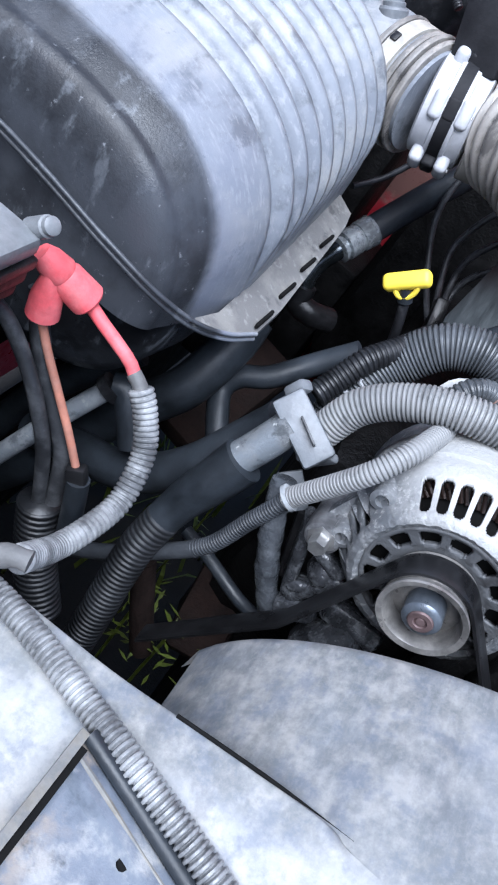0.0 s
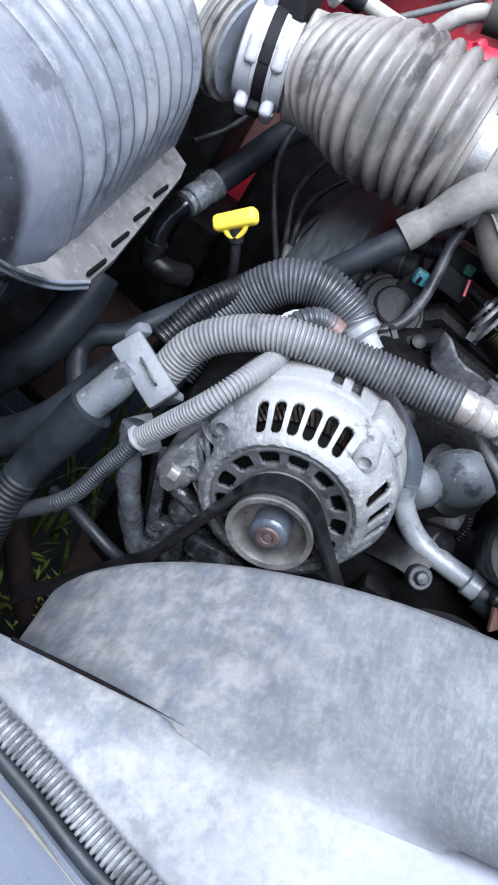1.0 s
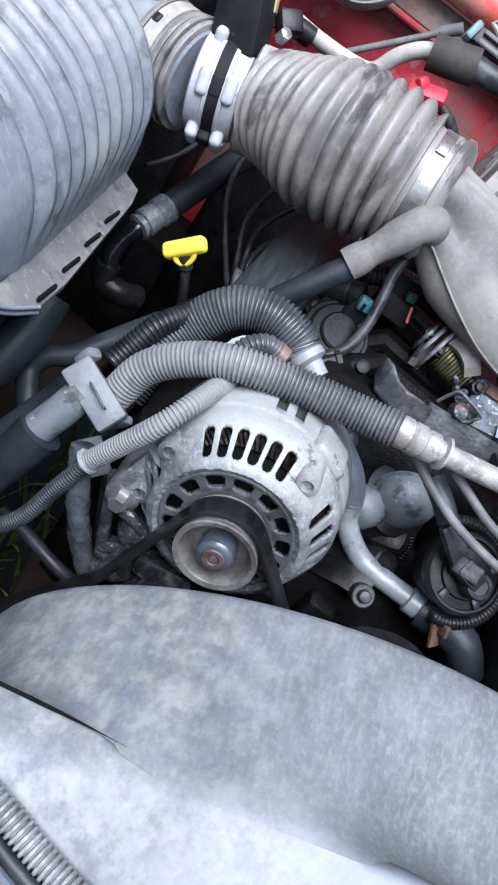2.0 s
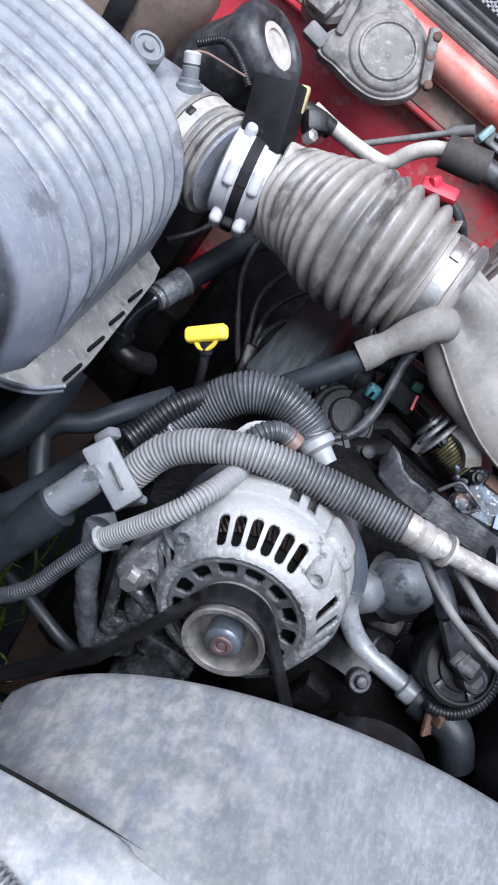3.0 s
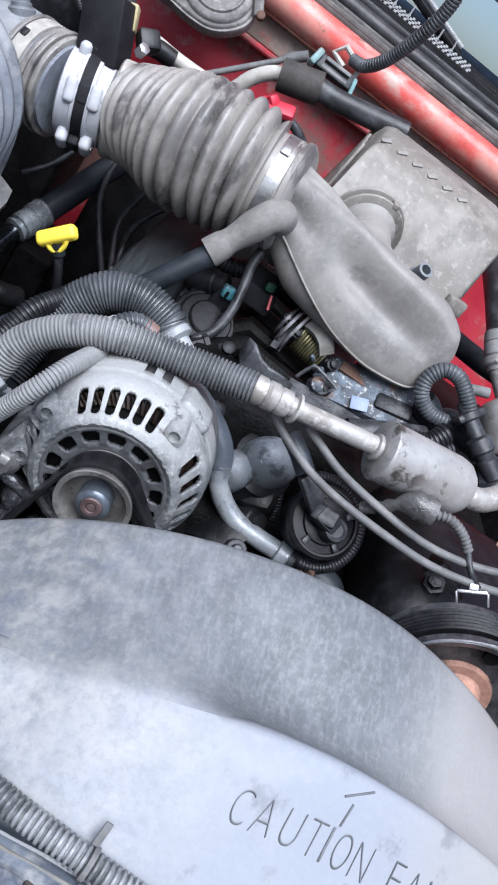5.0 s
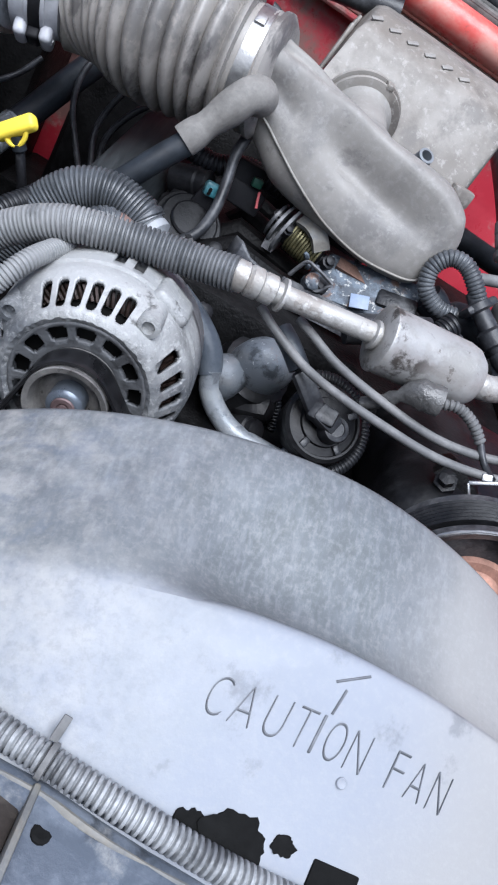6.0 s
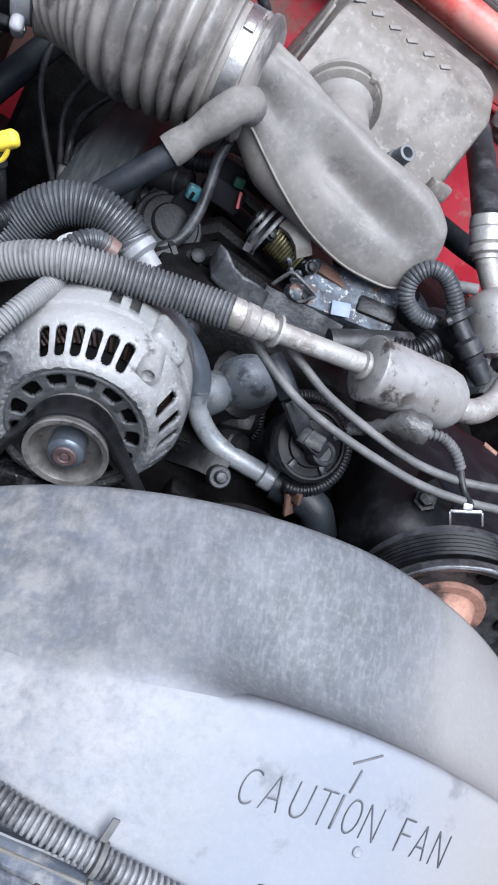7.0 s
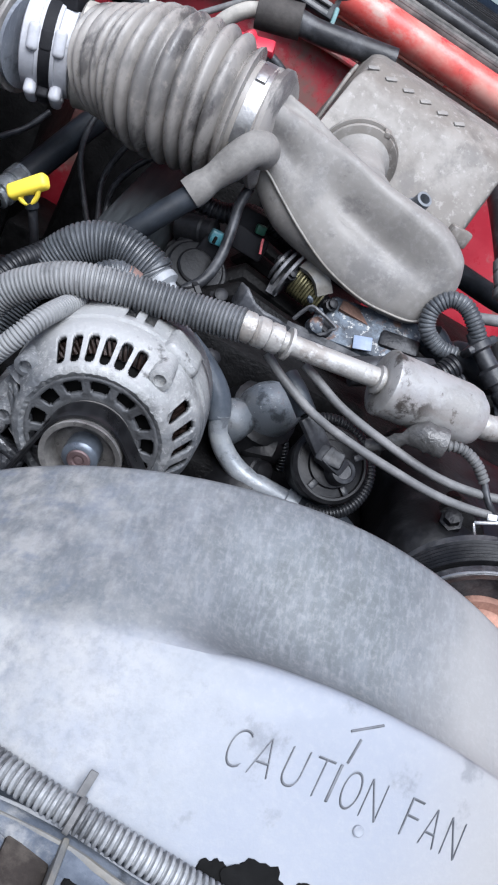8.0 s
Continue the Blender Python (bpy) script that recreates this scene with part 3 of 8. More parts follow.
def hood():
    bm = bmesh.new()
    box(bm, (0.05, 0.74, 1.97), (1.4, 0.02, 1.1), Matrix.Rotation(radians(20), 3, "X"), 0.008)
    tagged(part("open_hood", bm, M_REDPAINT), "raised red hood seen from below", "hood", kind="structure")


def cowl():
    bm = bmesh.new()
    sweep(bm, [V((x, 0.762, 1.236)) for x in np.linspace(-0.62, 0.72, 24)], 0.024, 18)
    box(bm, (0.05, 0.79, 1.222), (1.34, 0.05, 0.03), None, 0.006)
    tagged(part("cowl_lip", bm, M_REDLIP), "sun-faded red painted cowl lip", "trim", kind="structure")
    bm = bmesh.new()
    box(bm, (0.05, 0.780, 1.190), (1.34, 0.024, 0.040), Matrix.Rotation(radians(-14), 3, "X"), 0.004)
    tagged(part("cowl_ledge", bm, M_LEDGE), "brown dirt-caked ledge under the red cowl lip", "ledge", kind="structure")
    bm = bmesh.new()
    sweep(bm, [V((x, 0.766, 1.168)) for x in np.linspace(-0.62, 0.72, 24)], 0.005, 10)
    tagged(part("ledge_seam", bm, M_REDPAINT), "red painted flange along the firewall ledge", "trim", kind="structure")
    bm = bmesh.new()
    box(bm, (0.05, 0.797, 1.264), (1.34, 0.024, 0.014), None, 0.005)
    for y, z, r in ((0.790, 1.268, 0.0055), (0.806, 1.274, 0.0045)):
        sweep(bm, [V((x, y, z)) for x in np.linspace(-0.62, 0.72, 24)], r, 10)
    tagged(part("cowl_seal", bm, M_TRIM), "weathered grey rubber seal along the cowl", "seal", kind="structure")
    bm = bmesh.new()
    sweep(bm, [V((x, 0.826, 1.284)) for x in np.linspace(-0.62, 0.72, 24)], 0.012, 14)
    box(bm, (0.05, 0.846, 1.291), (1.34, 0.032, 0.014), Matrix.Rotation(radians(14), 3, "X"), 0.005)
    tagged(part("cowl_moulding", bm, M_COWL), "smooth black plastic moulding behind the seal", "moulding", kind="structure")
    bm = bmesh.new()
    box(bm, (0.05, 0.93, 1.30), (1.34, 0.18, 0.012), None, 0.004)
    tagged(part("cowl_panel", bm, M_COWL), "black plastic cowl panel below the windscreen", "panel", kind="structure")


def shroud_z(x):
    q = min(0.9999, abs(x - 0.18) / 0.28)
    return 0.821 + 0.1946 * (1 - q ** 1.8) ** (1 / 1.8)


RX = np.linspace(-0.36, 0.52, 221)
RIDGE_X = (-0.36, -0.134, -0.072, -0.029, 0.015, 0.044, 0.108, 0.18, 0.227, 0.285, 0.40, 0.52)
RIDGE_Y = np.interp(RX, RIDGE_X, (-0.150, -0.172, -0.177, -0.184, -0.1955, -0.1985, -0.1992, -0.2005, -0.2012, -0.2035, -0.212, -0.225))
RIDGE_Z = np.interp(RX, RIDGE_X, (0.850, 0.897, 0.918, 0.937, 0.959, 0.9760, 0.9955, 1.0, 0.999, 0.992, 0.953, 0.875))
KERNEL = np.hanning(17) / np.hanning(17).sum()
RIDGE_Y = np.convolve(np.pad(RIDGE_Y, 8, "edge"), KERNEL, "valid")
RIDGE_Z = np.convolve(np.pad(RIDGE_Z, 8, "edge"), KERNEL, "valid")


def ridge(x):
    """Where the front plate of the shroud meets the barrel."""
    return float(np.interp(x, RX, RIDGE_Y)), float(np.interp(x, RX, RIDGE_Z))


def plate_z(x, y):
    yr, zr = ridge(x)
    d = yr - y - 0.002
    slope = 1.0 - 0.65 * ss((0.01 - x) / 0.12)
    soft = 0.00004 + 0.00036 * ss((x + 0.03) / 0.05) * ss((0.17 - x) / 0.10)
    return zr + 0.0010 - slope * 0.5 * (d + math.sqrt(d * d + soft))


def grid(bm, rows):
    for a, b in zip(rows, rows[1:]):
        for i in range(len(a) - 1):
            bm.faces.new((a[i], a[i + 1], b[i + 1], b[i]))


def fan_shroud():
    t = thing("fan_shroud", (0.18, -0.18, 0.8), "large faded grey plastic radiator fan shroud with moulded warning", "fan shroud")
    bm = bmesh.new()
    rows = []
    for x in np.linspace(-0.098, 0.458, 130):
        ze = shroud_z(x)
        yr, zr = ridge(x)
        prof = [(-0.083, ze - 0.03), (-0.083, ze - 0.004), (-0.085, ze - 0.0008), (-0.089, ze)]
        end = min(plate_z(x, yr - 0.001) - 0.0004 - 0.0036 * (1 - ss((x + 0.03) / 0.04)), ze - 0.004) - ze
        round_, y0 = ss((x + 0.035) / 0.03) * ss((0.14 - x) / 0.09), -0.089
        dip = 0.0235 * ss((0.43 - x) / 0.16) * (0.12 + 0.88 * ss((x + 0.02) / 0.12))
        for k in range(1, 25):
            u = k / 24
            y = -0.089 + (yr - 0.001 + 0.089) * u
            crisp = ze + end * u - dip * math.sin(math.pi * u ** 1.9)
            bow = (end + 0.5 * (y0 - yr)) / 4
            prof.append((y, crisp + (ze + (end + bow) * u - bow * u ** 5 - crisp) * round_))
        rows.append([bm.verts.new((x, a, b)) for a, b in prof])
    grid(bm, rows)
    part("barrel", bm, M_SHROUD, t, "curved barrel round the fan, grime and shade in its colour", sharp=60)
    bm = bmesh.new()
    rows = []
    for x in np.linspace(-0.33, 0.47, 150):
        yr, zr = ridge(x)
        s = ss((x + 0.03) / 0.04)
        w = 0.0016 + 0.0062 * s
        sink = 0.007 * ss((x + 0.025) / 0.03) * ss((0.135 - x) / 0.09)
        g = ss((x + 0.02) / 0.12)
        prof = [(yr + w * 1.3, zr - 0.03), (yr + w * 1.25, plate_z(x, yr + w) - 0.010), (yr + w, plate_z(x, yr + w) - 0.0070 * s - 0.0012), (yr + w * 0.65, plate_z(x, yr + w * 0.65) - (0.003 + 0.001 * g) * s - 0.0003), (yr + w * 0.25, plate_z(x, yr + w * 0.25) - (0.0006 + 0.0006 * g) * s), (yr - 0.001, plate_z(x, yr - 0.001))]
        prof = [(a, b - sink) for a, b in prof[:5]] + prof[5:]
        for k in range(1, 25):
            y = yr + (-0.285 - yr) * k / 24
            prof.append((y, plate_z(x, y)))
        y, z = prof[-1]
        prof += [(-0.290, z - 0.006), (-0.292, z - 0.05)]
        rows.append([bm.verts.new((x, a, b)) for a, b in prof])
    grid(bm, rows)
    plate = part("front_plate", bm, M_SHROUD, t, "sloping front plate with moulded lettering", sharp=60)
    bm = bmesh.new()
    gap = [V((x, ridge(x)[0] + 0.0008, ridge(x)[1] + 0.0008)) for x in np.linspace(-0.099, -0.012, 50)]
    sweep(bm, gap, lambda s: 0.0001 + 0.0010 * ss((0.095 - s) / 0.05), 8)
    part("joint_gap", bm, M_HOLE, t, "thin dark gap between barrel and plate")
    # moulded warning: tall narrow letters lying along the slope
    words = bmesh.new()
    spans = (("C", 0.1215, 0.1300), ("A", 0.1340, 0.1440), ("U", 0.1495, 0.1585), ("T", 0.1625, 0.1715), ("I", 0.1740, 0.1752), ("O", 0.1795, 0.1885), ("N", 0.1920, 0.2010), ("F", 0.2150, 0.2220), ("A", 0.2260, 0.2345), ("N", 0.2390, 0.2475))
    for letter, x0, x1 in spans:
        cu = bpy.data.curves.new("lettering", "FONT")
        cu.body, cu.size, cu.extrude, cu.offset = letter, 0.02, 0.0008, -0.00070
        tmp = bpy.data.objects.new("lettering", cu)
        me = bpy.data.meshes.new_from_object(tmp)
        bpy.data.objects.remove(tmp)
        lo, hi = [f(v.co.x for v in me.vertices) for f in (min, max)]
        bot, cap = [f(v.co.y for v in me.vertices) for f in (min, max)]
        for v in me.vertices:
            f = (v.co.y - bot) / (cap - bot)
            x = x0 + (x1 - x0) * (v.co.x - lo) / (hi - lo) + 0.0012 * f
            y = -0.2358 + 0.0125 * f
            v.co = (x, y, plate_z(x, y) + 0.0004 + v.co.z)
        words.from_mesh(me)
        bpy.data.meshes.remove(me)
    part("lettering", words, M_GROOVE, plate, "raised moulded words CAUTION FAN")

    def on(x, y, h=0.0004):
        return V((x, y, plate_z(x, y) + h))
    for q in ([(0.1780, -0.2220), (0.1803, -0.2130)], [(0.1740, -0.2118), (0.1890, -0.2052)]):
        bm = bmesh.new()
        sweep(bm, [on(*q[0]), on(*q[1])], 0.00065, 8)
        part("arrow_line", bm, M_GROOVE, plate)
    bm = bmesh.new()
    lathe(bm, [(0.0027, -0.001), (0.0027, 0.0012), (0.0022, 0.0016), (0.001, 0.0012)], on(0.195, -0.240, 0), (0, -0.7, 0.7), 16)
    part("moulding_dot", bm, M_SHROUD, plate)
    # solid dark caps in place of real openings
    for (x, y, r) in ((0.1375, -0.2675, 0.0072), (0.1590, -0.2685, 0.0145), (0.1808, -0.2640, 0.0052)):
        bm = bmesh.new()
        lathe(bm, [(r, -0.006), (r, 0.0006), (r * 0.95, 0.0009), (r * 0.4, 0.0008)], on(x, y, 0), (0, -0.69, 0.72), 40, scale=(1.15, 0.85))
        for v in bm.verts:
            d = v.co - on(x, y, 0)
            f = 1 + 0.28 * noise.noise(d.normalized() * 2.6 + V((x * 50, 0, 0))) + 0.1 * noise.noise(d.normalized() * 8)
            v.co = on(x, y, 0) + V((d.x * f, d.y * f, d.z * f))
        part("cutout", bm, M_HOLE, plate, "dark cut-out in the plate")
    bm = bmesh.new()
    box(bm, on(0.209, -0.2685, 0), (0.024, 0.014, 0.003), Matrix.Rotation(radians(43), 3, "X"), 0.001)
    part("cutout", bm, M_HOLE, plate, "dark square cut-out")
    return t


def support_panel():
    """Top of the radiator support in front of the shroud, with a raised rib."""
    t = thing("support_bracket", (0, -0.33, 0.88), "weathered grey steel support bracket in front of the shroud", "bracket")
    bm = bmesh.new()
    e = [(-0.126, -0.209), (-0.090, -0.220), (-0.052, -0.232), (-0.015, -0.245), (0.025, -0.257), (0.050, -0.263), (0.076, -0.268), (0.127, -0.279), (0.3, -0.288)]
    rows = []

    def lift(x):
        return 0.016 * ss((x + 0.02) / 0.06)

    def ez(x, y):
        return max(0.903, plate_z(x, y) + 0.003) if x > -0.04 else 0.903
    for x, y in e:
        z = ez(x, y)
        rows.append([bm.verts.new(p) for p in ((x, y, z - 0.03), (x, y, z - 0.002), (x, y - 0.003, z), (x, y - 0.012, z), (x + 0.002, y - 0.016, min(z - 0.006, 0.901 + lift(x))), (x, y - 0.03, 0.8965 + lift(x)), (x, -0.46, 0.895 + lift(x)))])
    grid(bm, rows)
    part("top_plate", bm, M_SUPPORT, t)
    # dark strip between panel edge and loom
    bm = bmesh.new()
    sweep(bm, spline([V((x, y + 0.0035, max(ez(x, y), plate_z(x, y + 0.0035) + 0.002) + 0.0005)) for x, y in e], 0.01), 0.0040, 12)
    part("edge_strip", bm, M_RUBBER, t, "dark strip along the panel edge")
    bm = bmesh.new()
    sweep(bm, spline([V((x, y - 0.0065, ez(x, y) - 0.0008)) for x, y in e], 0.01), lambda s: 0.0016 + 0.0004 * math.sin(s * 90), 8, flat=0.7)
    part("worn_edge", bm, M_WORN, t, "pale worn paint edge")
    # ribbed corner with its dark recess
    bm = bmesh.new()
    box(bm, (0.0575, -0.312, 0.9140), (0.022, 0.072, 0.004), Matrix.Rotation(radians(-4), 3, "Z"), 0.0015)
    part("recess", bm, M_RECESS, t, "dark brown recess beside the rib")
    bm = bmesh.new()
    box(bm, (0.0705, -0.314, 0.9170), (0.0035, 0.086, 0.012), Matrix.Rotation(radians(-3), 3, "Z"), 0.0015)
    part("rib", bm, M_WORN, t, "pale worn upright rib")
    bm = bmesh.new()
    box(bm, (0.026, -0.316, 0.9125), (0.036, 0.085, 0.008), Matrix.Rotation(radians(-8), 3, "Z"), 0.003)
    part("raised_pad", bm, M_SUPPORT, t)
    bm = bmesh.new()
    lathe(bm, [(0.0045, -0.002), (0.0045, 0.0012), (0.003, 0.002), (0.001, 0.0015)], (0.0820, -0.2860, 0.9145), (0, 0, 1), 12)
    part("grommet", bm, M_HOLE, t, "dark rubber grommet")
    bm = bmesh.new()
    lathe(bm, [(0.003, -0.002), (0.003, 0.0008), (0.001, 0.001)], (-0.082, -0.236, 0.8985), (0, 0, 1), 10)
    part("rivet", bm, M_HOLE, t)
    # folded edge on the outer side
    bm = bmesh.new()
    ribbon(bm, [(-0.1285, -0.207, 0.9045), (-0.1290, -0.25, 0.9045), (-0.1300, -0.30, 0.9045), (-0.1320, -0.36, 0.9045)], 0.0045, 0.0045, (0, 0, 1))
    part("folded_edge", bm, M_WORN, t, "pale worn folded edge")
    bm = bmesh.new()
    ribbon(bm, [(-0.1245, -0.212, 0.9035), (-0.1250, -0.25, 0.9035), (-0.1260, -0.30, 0.9035), (-0.1280, -0.36, 0.9035)], 0.0035, 0.0012, (0, 0, 1))
    part("dark_line", bm, M_HOLE, t, "dark line along the fold")


ground()
shell()
cowl()
hood()
fan_shroud()
support_panel()

# ---- air intake ----
def lid_section(y):
    """Top height, right edge, seam height of the filter housing at y."""
    if y < 0.12:
        u = (y - 0.03) / 0.09
        return 1.045 + 0.026 * u, -0.246 + 0.014 * ss(u), 0.918 + 0.012 * u
    u = (y - 0.12) / 0.21
    return 1.071 + 0.032 * u, -0.232 - 0.013 * u, 0.93 + 0.018 * u


def air_filter():
    t = thing("air_filter_housing", (-0.42, 0.18, 0.80), "large grey dusty plastic air filter housing with ribbed lid", "air filter")
    n, xc = 2.8, -0.42
    ang = [math.pi * k / 40 for k in range(41)]

    def ring(bm, y, grow=0.0, flip=False, low=0.0, rib=0.0):
        zt, xr, zs = lid_section(y)
        w, h = (xr - xc) + grow, (zt - zs) + grow
        out = []
        for a in ang:
            c, s = math.cos(a), math.sin(a)
            r = rib * ss((s - 0.06) / 0.3)
            x = xc + (w + r) * math.copysign(abs(c) ** (2 / n), c)
            z = zs + (h + r if not flip else -low) * abs(s) ** (2 / n)
            out.append(bm.verts.new((x, y, z)))
        return out

    def skin(bm, rows):
        for a, b in zip(rows, rows[1:]):
            for i in range(len(a) - 1):
                bm.faces.new((a[i], a[i + 1], b[i + 1], b[i]))

    # lid with nine moulded ribs
    bm = bmesh.new()
    rows = [ring(bm, 0.052 + 0.053 * k / 12, -0.012 * (1 - (0.022 + 0.053 * k / 12) / 0.075) ** 3) for k in range(12)]
    m = 9 * 8
    for k in range(m + 1):
        y = 0.105 + 0.220 * k / m
        w = max(-1, min(1, 0.10 + 1.5 * math.cos(6.28318 * (k / 8.0 + 0.5))))
        rows.append(ring(bm, y, -0.002, rib=0.0064 * w))
    for k in range(1, 9):
        a = 0.5 * math.pi * k / 8
        rows.append(ring(bm, 0.325 + 0.018 * math.sin(a), -0.04 * (1 - math.cos(a))))
    skin(bm, rows)
    bm.faces.new(rows[-1])
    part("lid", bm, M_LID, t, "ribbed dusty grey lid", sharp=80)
    # dark end cap
    bm = bmesh.new()
    rows = [ring(bm, q, -0.012 * (1 - (q - 0.03) / 0.075) ** 3 - 0.0002) for q in (0.0525, 0.045, 0.038, 0.032)] + [ring(bm, 0.03, -0.012)]
    for k in range(1, 10):
        a = 0.5 * math.pi * k / 9
        r = ring(bm, 0.03, -0.012 - 0.03 * (1 - math.cos(a)))
        for v in r:
            v.co.y -= 0.016 * math.sin(a)
        rows.append(r)
    skin(bm, rows)
    bm.faces.new(rows[-1])
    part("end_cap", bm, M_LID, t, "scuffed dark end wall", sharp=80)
    # lower body
    bm = bmesh.new()
    rows = []
    for k in range(1, 9):
        a = 0.5 * math.pi * k / 8
        r = ring(bm, 0.045, -0.01 - 0.05 * math.cos(a), True, 0.112 - 0.02 * math.cos(a))
        for v in r:
            v.co.y -= 0.02 * math.cos(a) - 0.004
        rows.append(r)
    rows += [ring(bm, 0.05 + 0.29 * k / 6, -0.01, True, 0.117) for k in range(1, 7)]
    skin(bm, rows)
    bm.faces.new(rows[0])
    bm.faces.new(rows[-1])
    part("lower_body", bm, M_CAP, t, "dark lower half of the housing", sharp=80)
    # seam flange: a lip round the joint with slots along its outer edge
    bm = bmesh.new()
    top = []
    edge = [(-0.56, 0.002, 0.992), (-0.40, 0.002, 0.983), (-0.305, 0.002, 0.967), (-0.262, 0.010, 0.955), (-0.236, 0.032, 0.941), (-0.219, 0.063, 0.929), (-0.207, 0.098, 0.921), (-0.207, 0.14, 0.925), (-0.222, 0.30, 0.941), (-0.228, 0.325, 0.944), (-0.25, 0.34, 0.945)]
    inner = [(-0.56, 0.016), (-0.40, 0.016), (-0.307, 0.016), (-0.268, 0.024), (-0.2385, 0.0345), (-0.234, 0.070), (-0.235, 0.11), (-0.24, 0.14), (-0.26, 0.30), (-0.265, 0.31), (-0.27, 0.33)]
    for h in (0.003, -0.003):
        top.append([[bm.verts.new((x, y, z + h)) for x, y, z in edge], [bm.verts.new((x, y, e[2] + h + 0.014 * ss((y - 0.05) / 0.06))) for (x, y), e in zip(inner, edge)]])
    for (e, i), up in zip(top, (1, 0)):
        for k in range(4, len(edge) - 1):
            bm.faces.new((e[k], e[k + 1], i[k + 1], i[k]))
    for k in range(4, len(edge) - 1):
        bm.faces.new((top[0][0][k], top[0][0][k + 1], top[1][0][k + 1], top[1][0][k]))
    for v in [v for v in bm.verts if not v.link_faces]:
        bm.verts.remove(v)
    for h, g in ((0.0025, 0.0), (-0.0035, 0.0015)):
        tube("joint_bead", [V((x, y + g, z + h)) for x, y, z in edge[:7]], 0.0017, M_LID, t, "thin moulded joint bead", 10)
    fl = part("flange", bm, M_SKIRT, t, "sloping dirty joint skirt", sharp=30)
    for k in range(4):
        y = 0.112 + 0.047 * k
        bm = bmesh.new()
        box(bm, (-0.2125 - 0.09 * (y - 0.14), y, 0.9180 + 0.1 * y), (0.0030, 0.030, 0.005), None, 0.001, 1)
        part("slot", bm, M_HOLE, fl, "dark slot in the lip")
    # neck towards the sensor
    A, B = V((-0.311, 0.406, 1.042)), V((-0.244, 0.384, 1.050))
    ax = (B - A).normalized()
    bm = bmesh.new()
    L = (B - A).length
    lathe(bm, [(0.050, -0.05), (0.051, -0.02), (0.0515, 0.0), (0.0515, L * 0.25), (0.050, L * 0.45), (0.047, L * 1.12)], A, ax, 40)
    part("neck", bm, M_LID, t)
    bm = bmesh.new()
    for h, r in ((0.36, 0.0535), (0.74, 0.0530), (0.85, 0.0545), (0.97, 0.0535)):
        lathe(bm, [(0.047, 0), (r - 0.001, 0.0006), (r, 0.002), (r, 0.0048), (r - 0.001, 0.0062), (0.047, 0.007)], A + ax * (L * h), ax, 40)
    part("neck_ridge", bm, M_DUCT, t, "grey rubber coupling ridges")
    bm = bmesh.new()
    lathe(bm, [(0.047, 0), (0.0522, 0.0006), (0.0522, 0.0164), (0.047, 0.017)], A + ax * (L * 0.46), ax, 40)
    band = part("neck_band", bm, M_IVORY, t, "pale plastic clamp band")
    bm = bmesh.new()
    d = V((0.1, -0.75, 0.65))
    d = (d - ax * d.dot(ax)).normalized()
    box(bm, A + ax * (L * 0.53) + d * 0.0525, (0.009, 0.007, 0.003), basis(d, ax), 0.001)
    part("tab", bm, M_CASTDARK, band)
    bm = bmesh.new()
    lathe(bm, [(0.017, -0.03), (0.017, 0.0), (0.0145, 0.003), (0.012, 0.003), (0.0115, 0.001), (0.006, 0.001), (0.005, 0.004), (0.001, 0.0045)], (-0.356, 0.360, 1.100), (0.2, -0.55, 0.8), 20)
    part("stud", bm, M_GREYPL, t, "round grey moulded stud")
    # temperature sensor on the neck
    s = V((-0.312, 0.388, 1.090))
    up = (V((-0.327, 0.390, 1.119)) - s).normalized()
    bm = bmesh.new()
    lathe(bm, [(0.0140, -0.014), (0.0140, 0.000), (0.0125, 0.002), (0.0105, 0.0025), (0.0105, 0.006), (0.0085, 0.007), (0.0085, 0.017), (0.0060, 0.019), (0.0060, 0.022)], s, up, 18)
    sens = part("temperature_sensor", bm, M_GREYPL, t, "grey sensor with wired plug")
    bm = bmesh.new()
    lathe(bm, [(0.006, 0), (0.0085, 0.002), (0.0085, 0.011), (0.0055, 0.013)], s + up * 0.018, up, 12)
    part("plug", bm, M_PIN, sens, "pale grey wired plug")
    tube("wire", [s + up * 0.030, s + up * 0.036 + V((0.012, 0.01, 0)), s + V((0.035, 0.03, 0.035))], 0.0012, M_PEACH, sens)
    return t


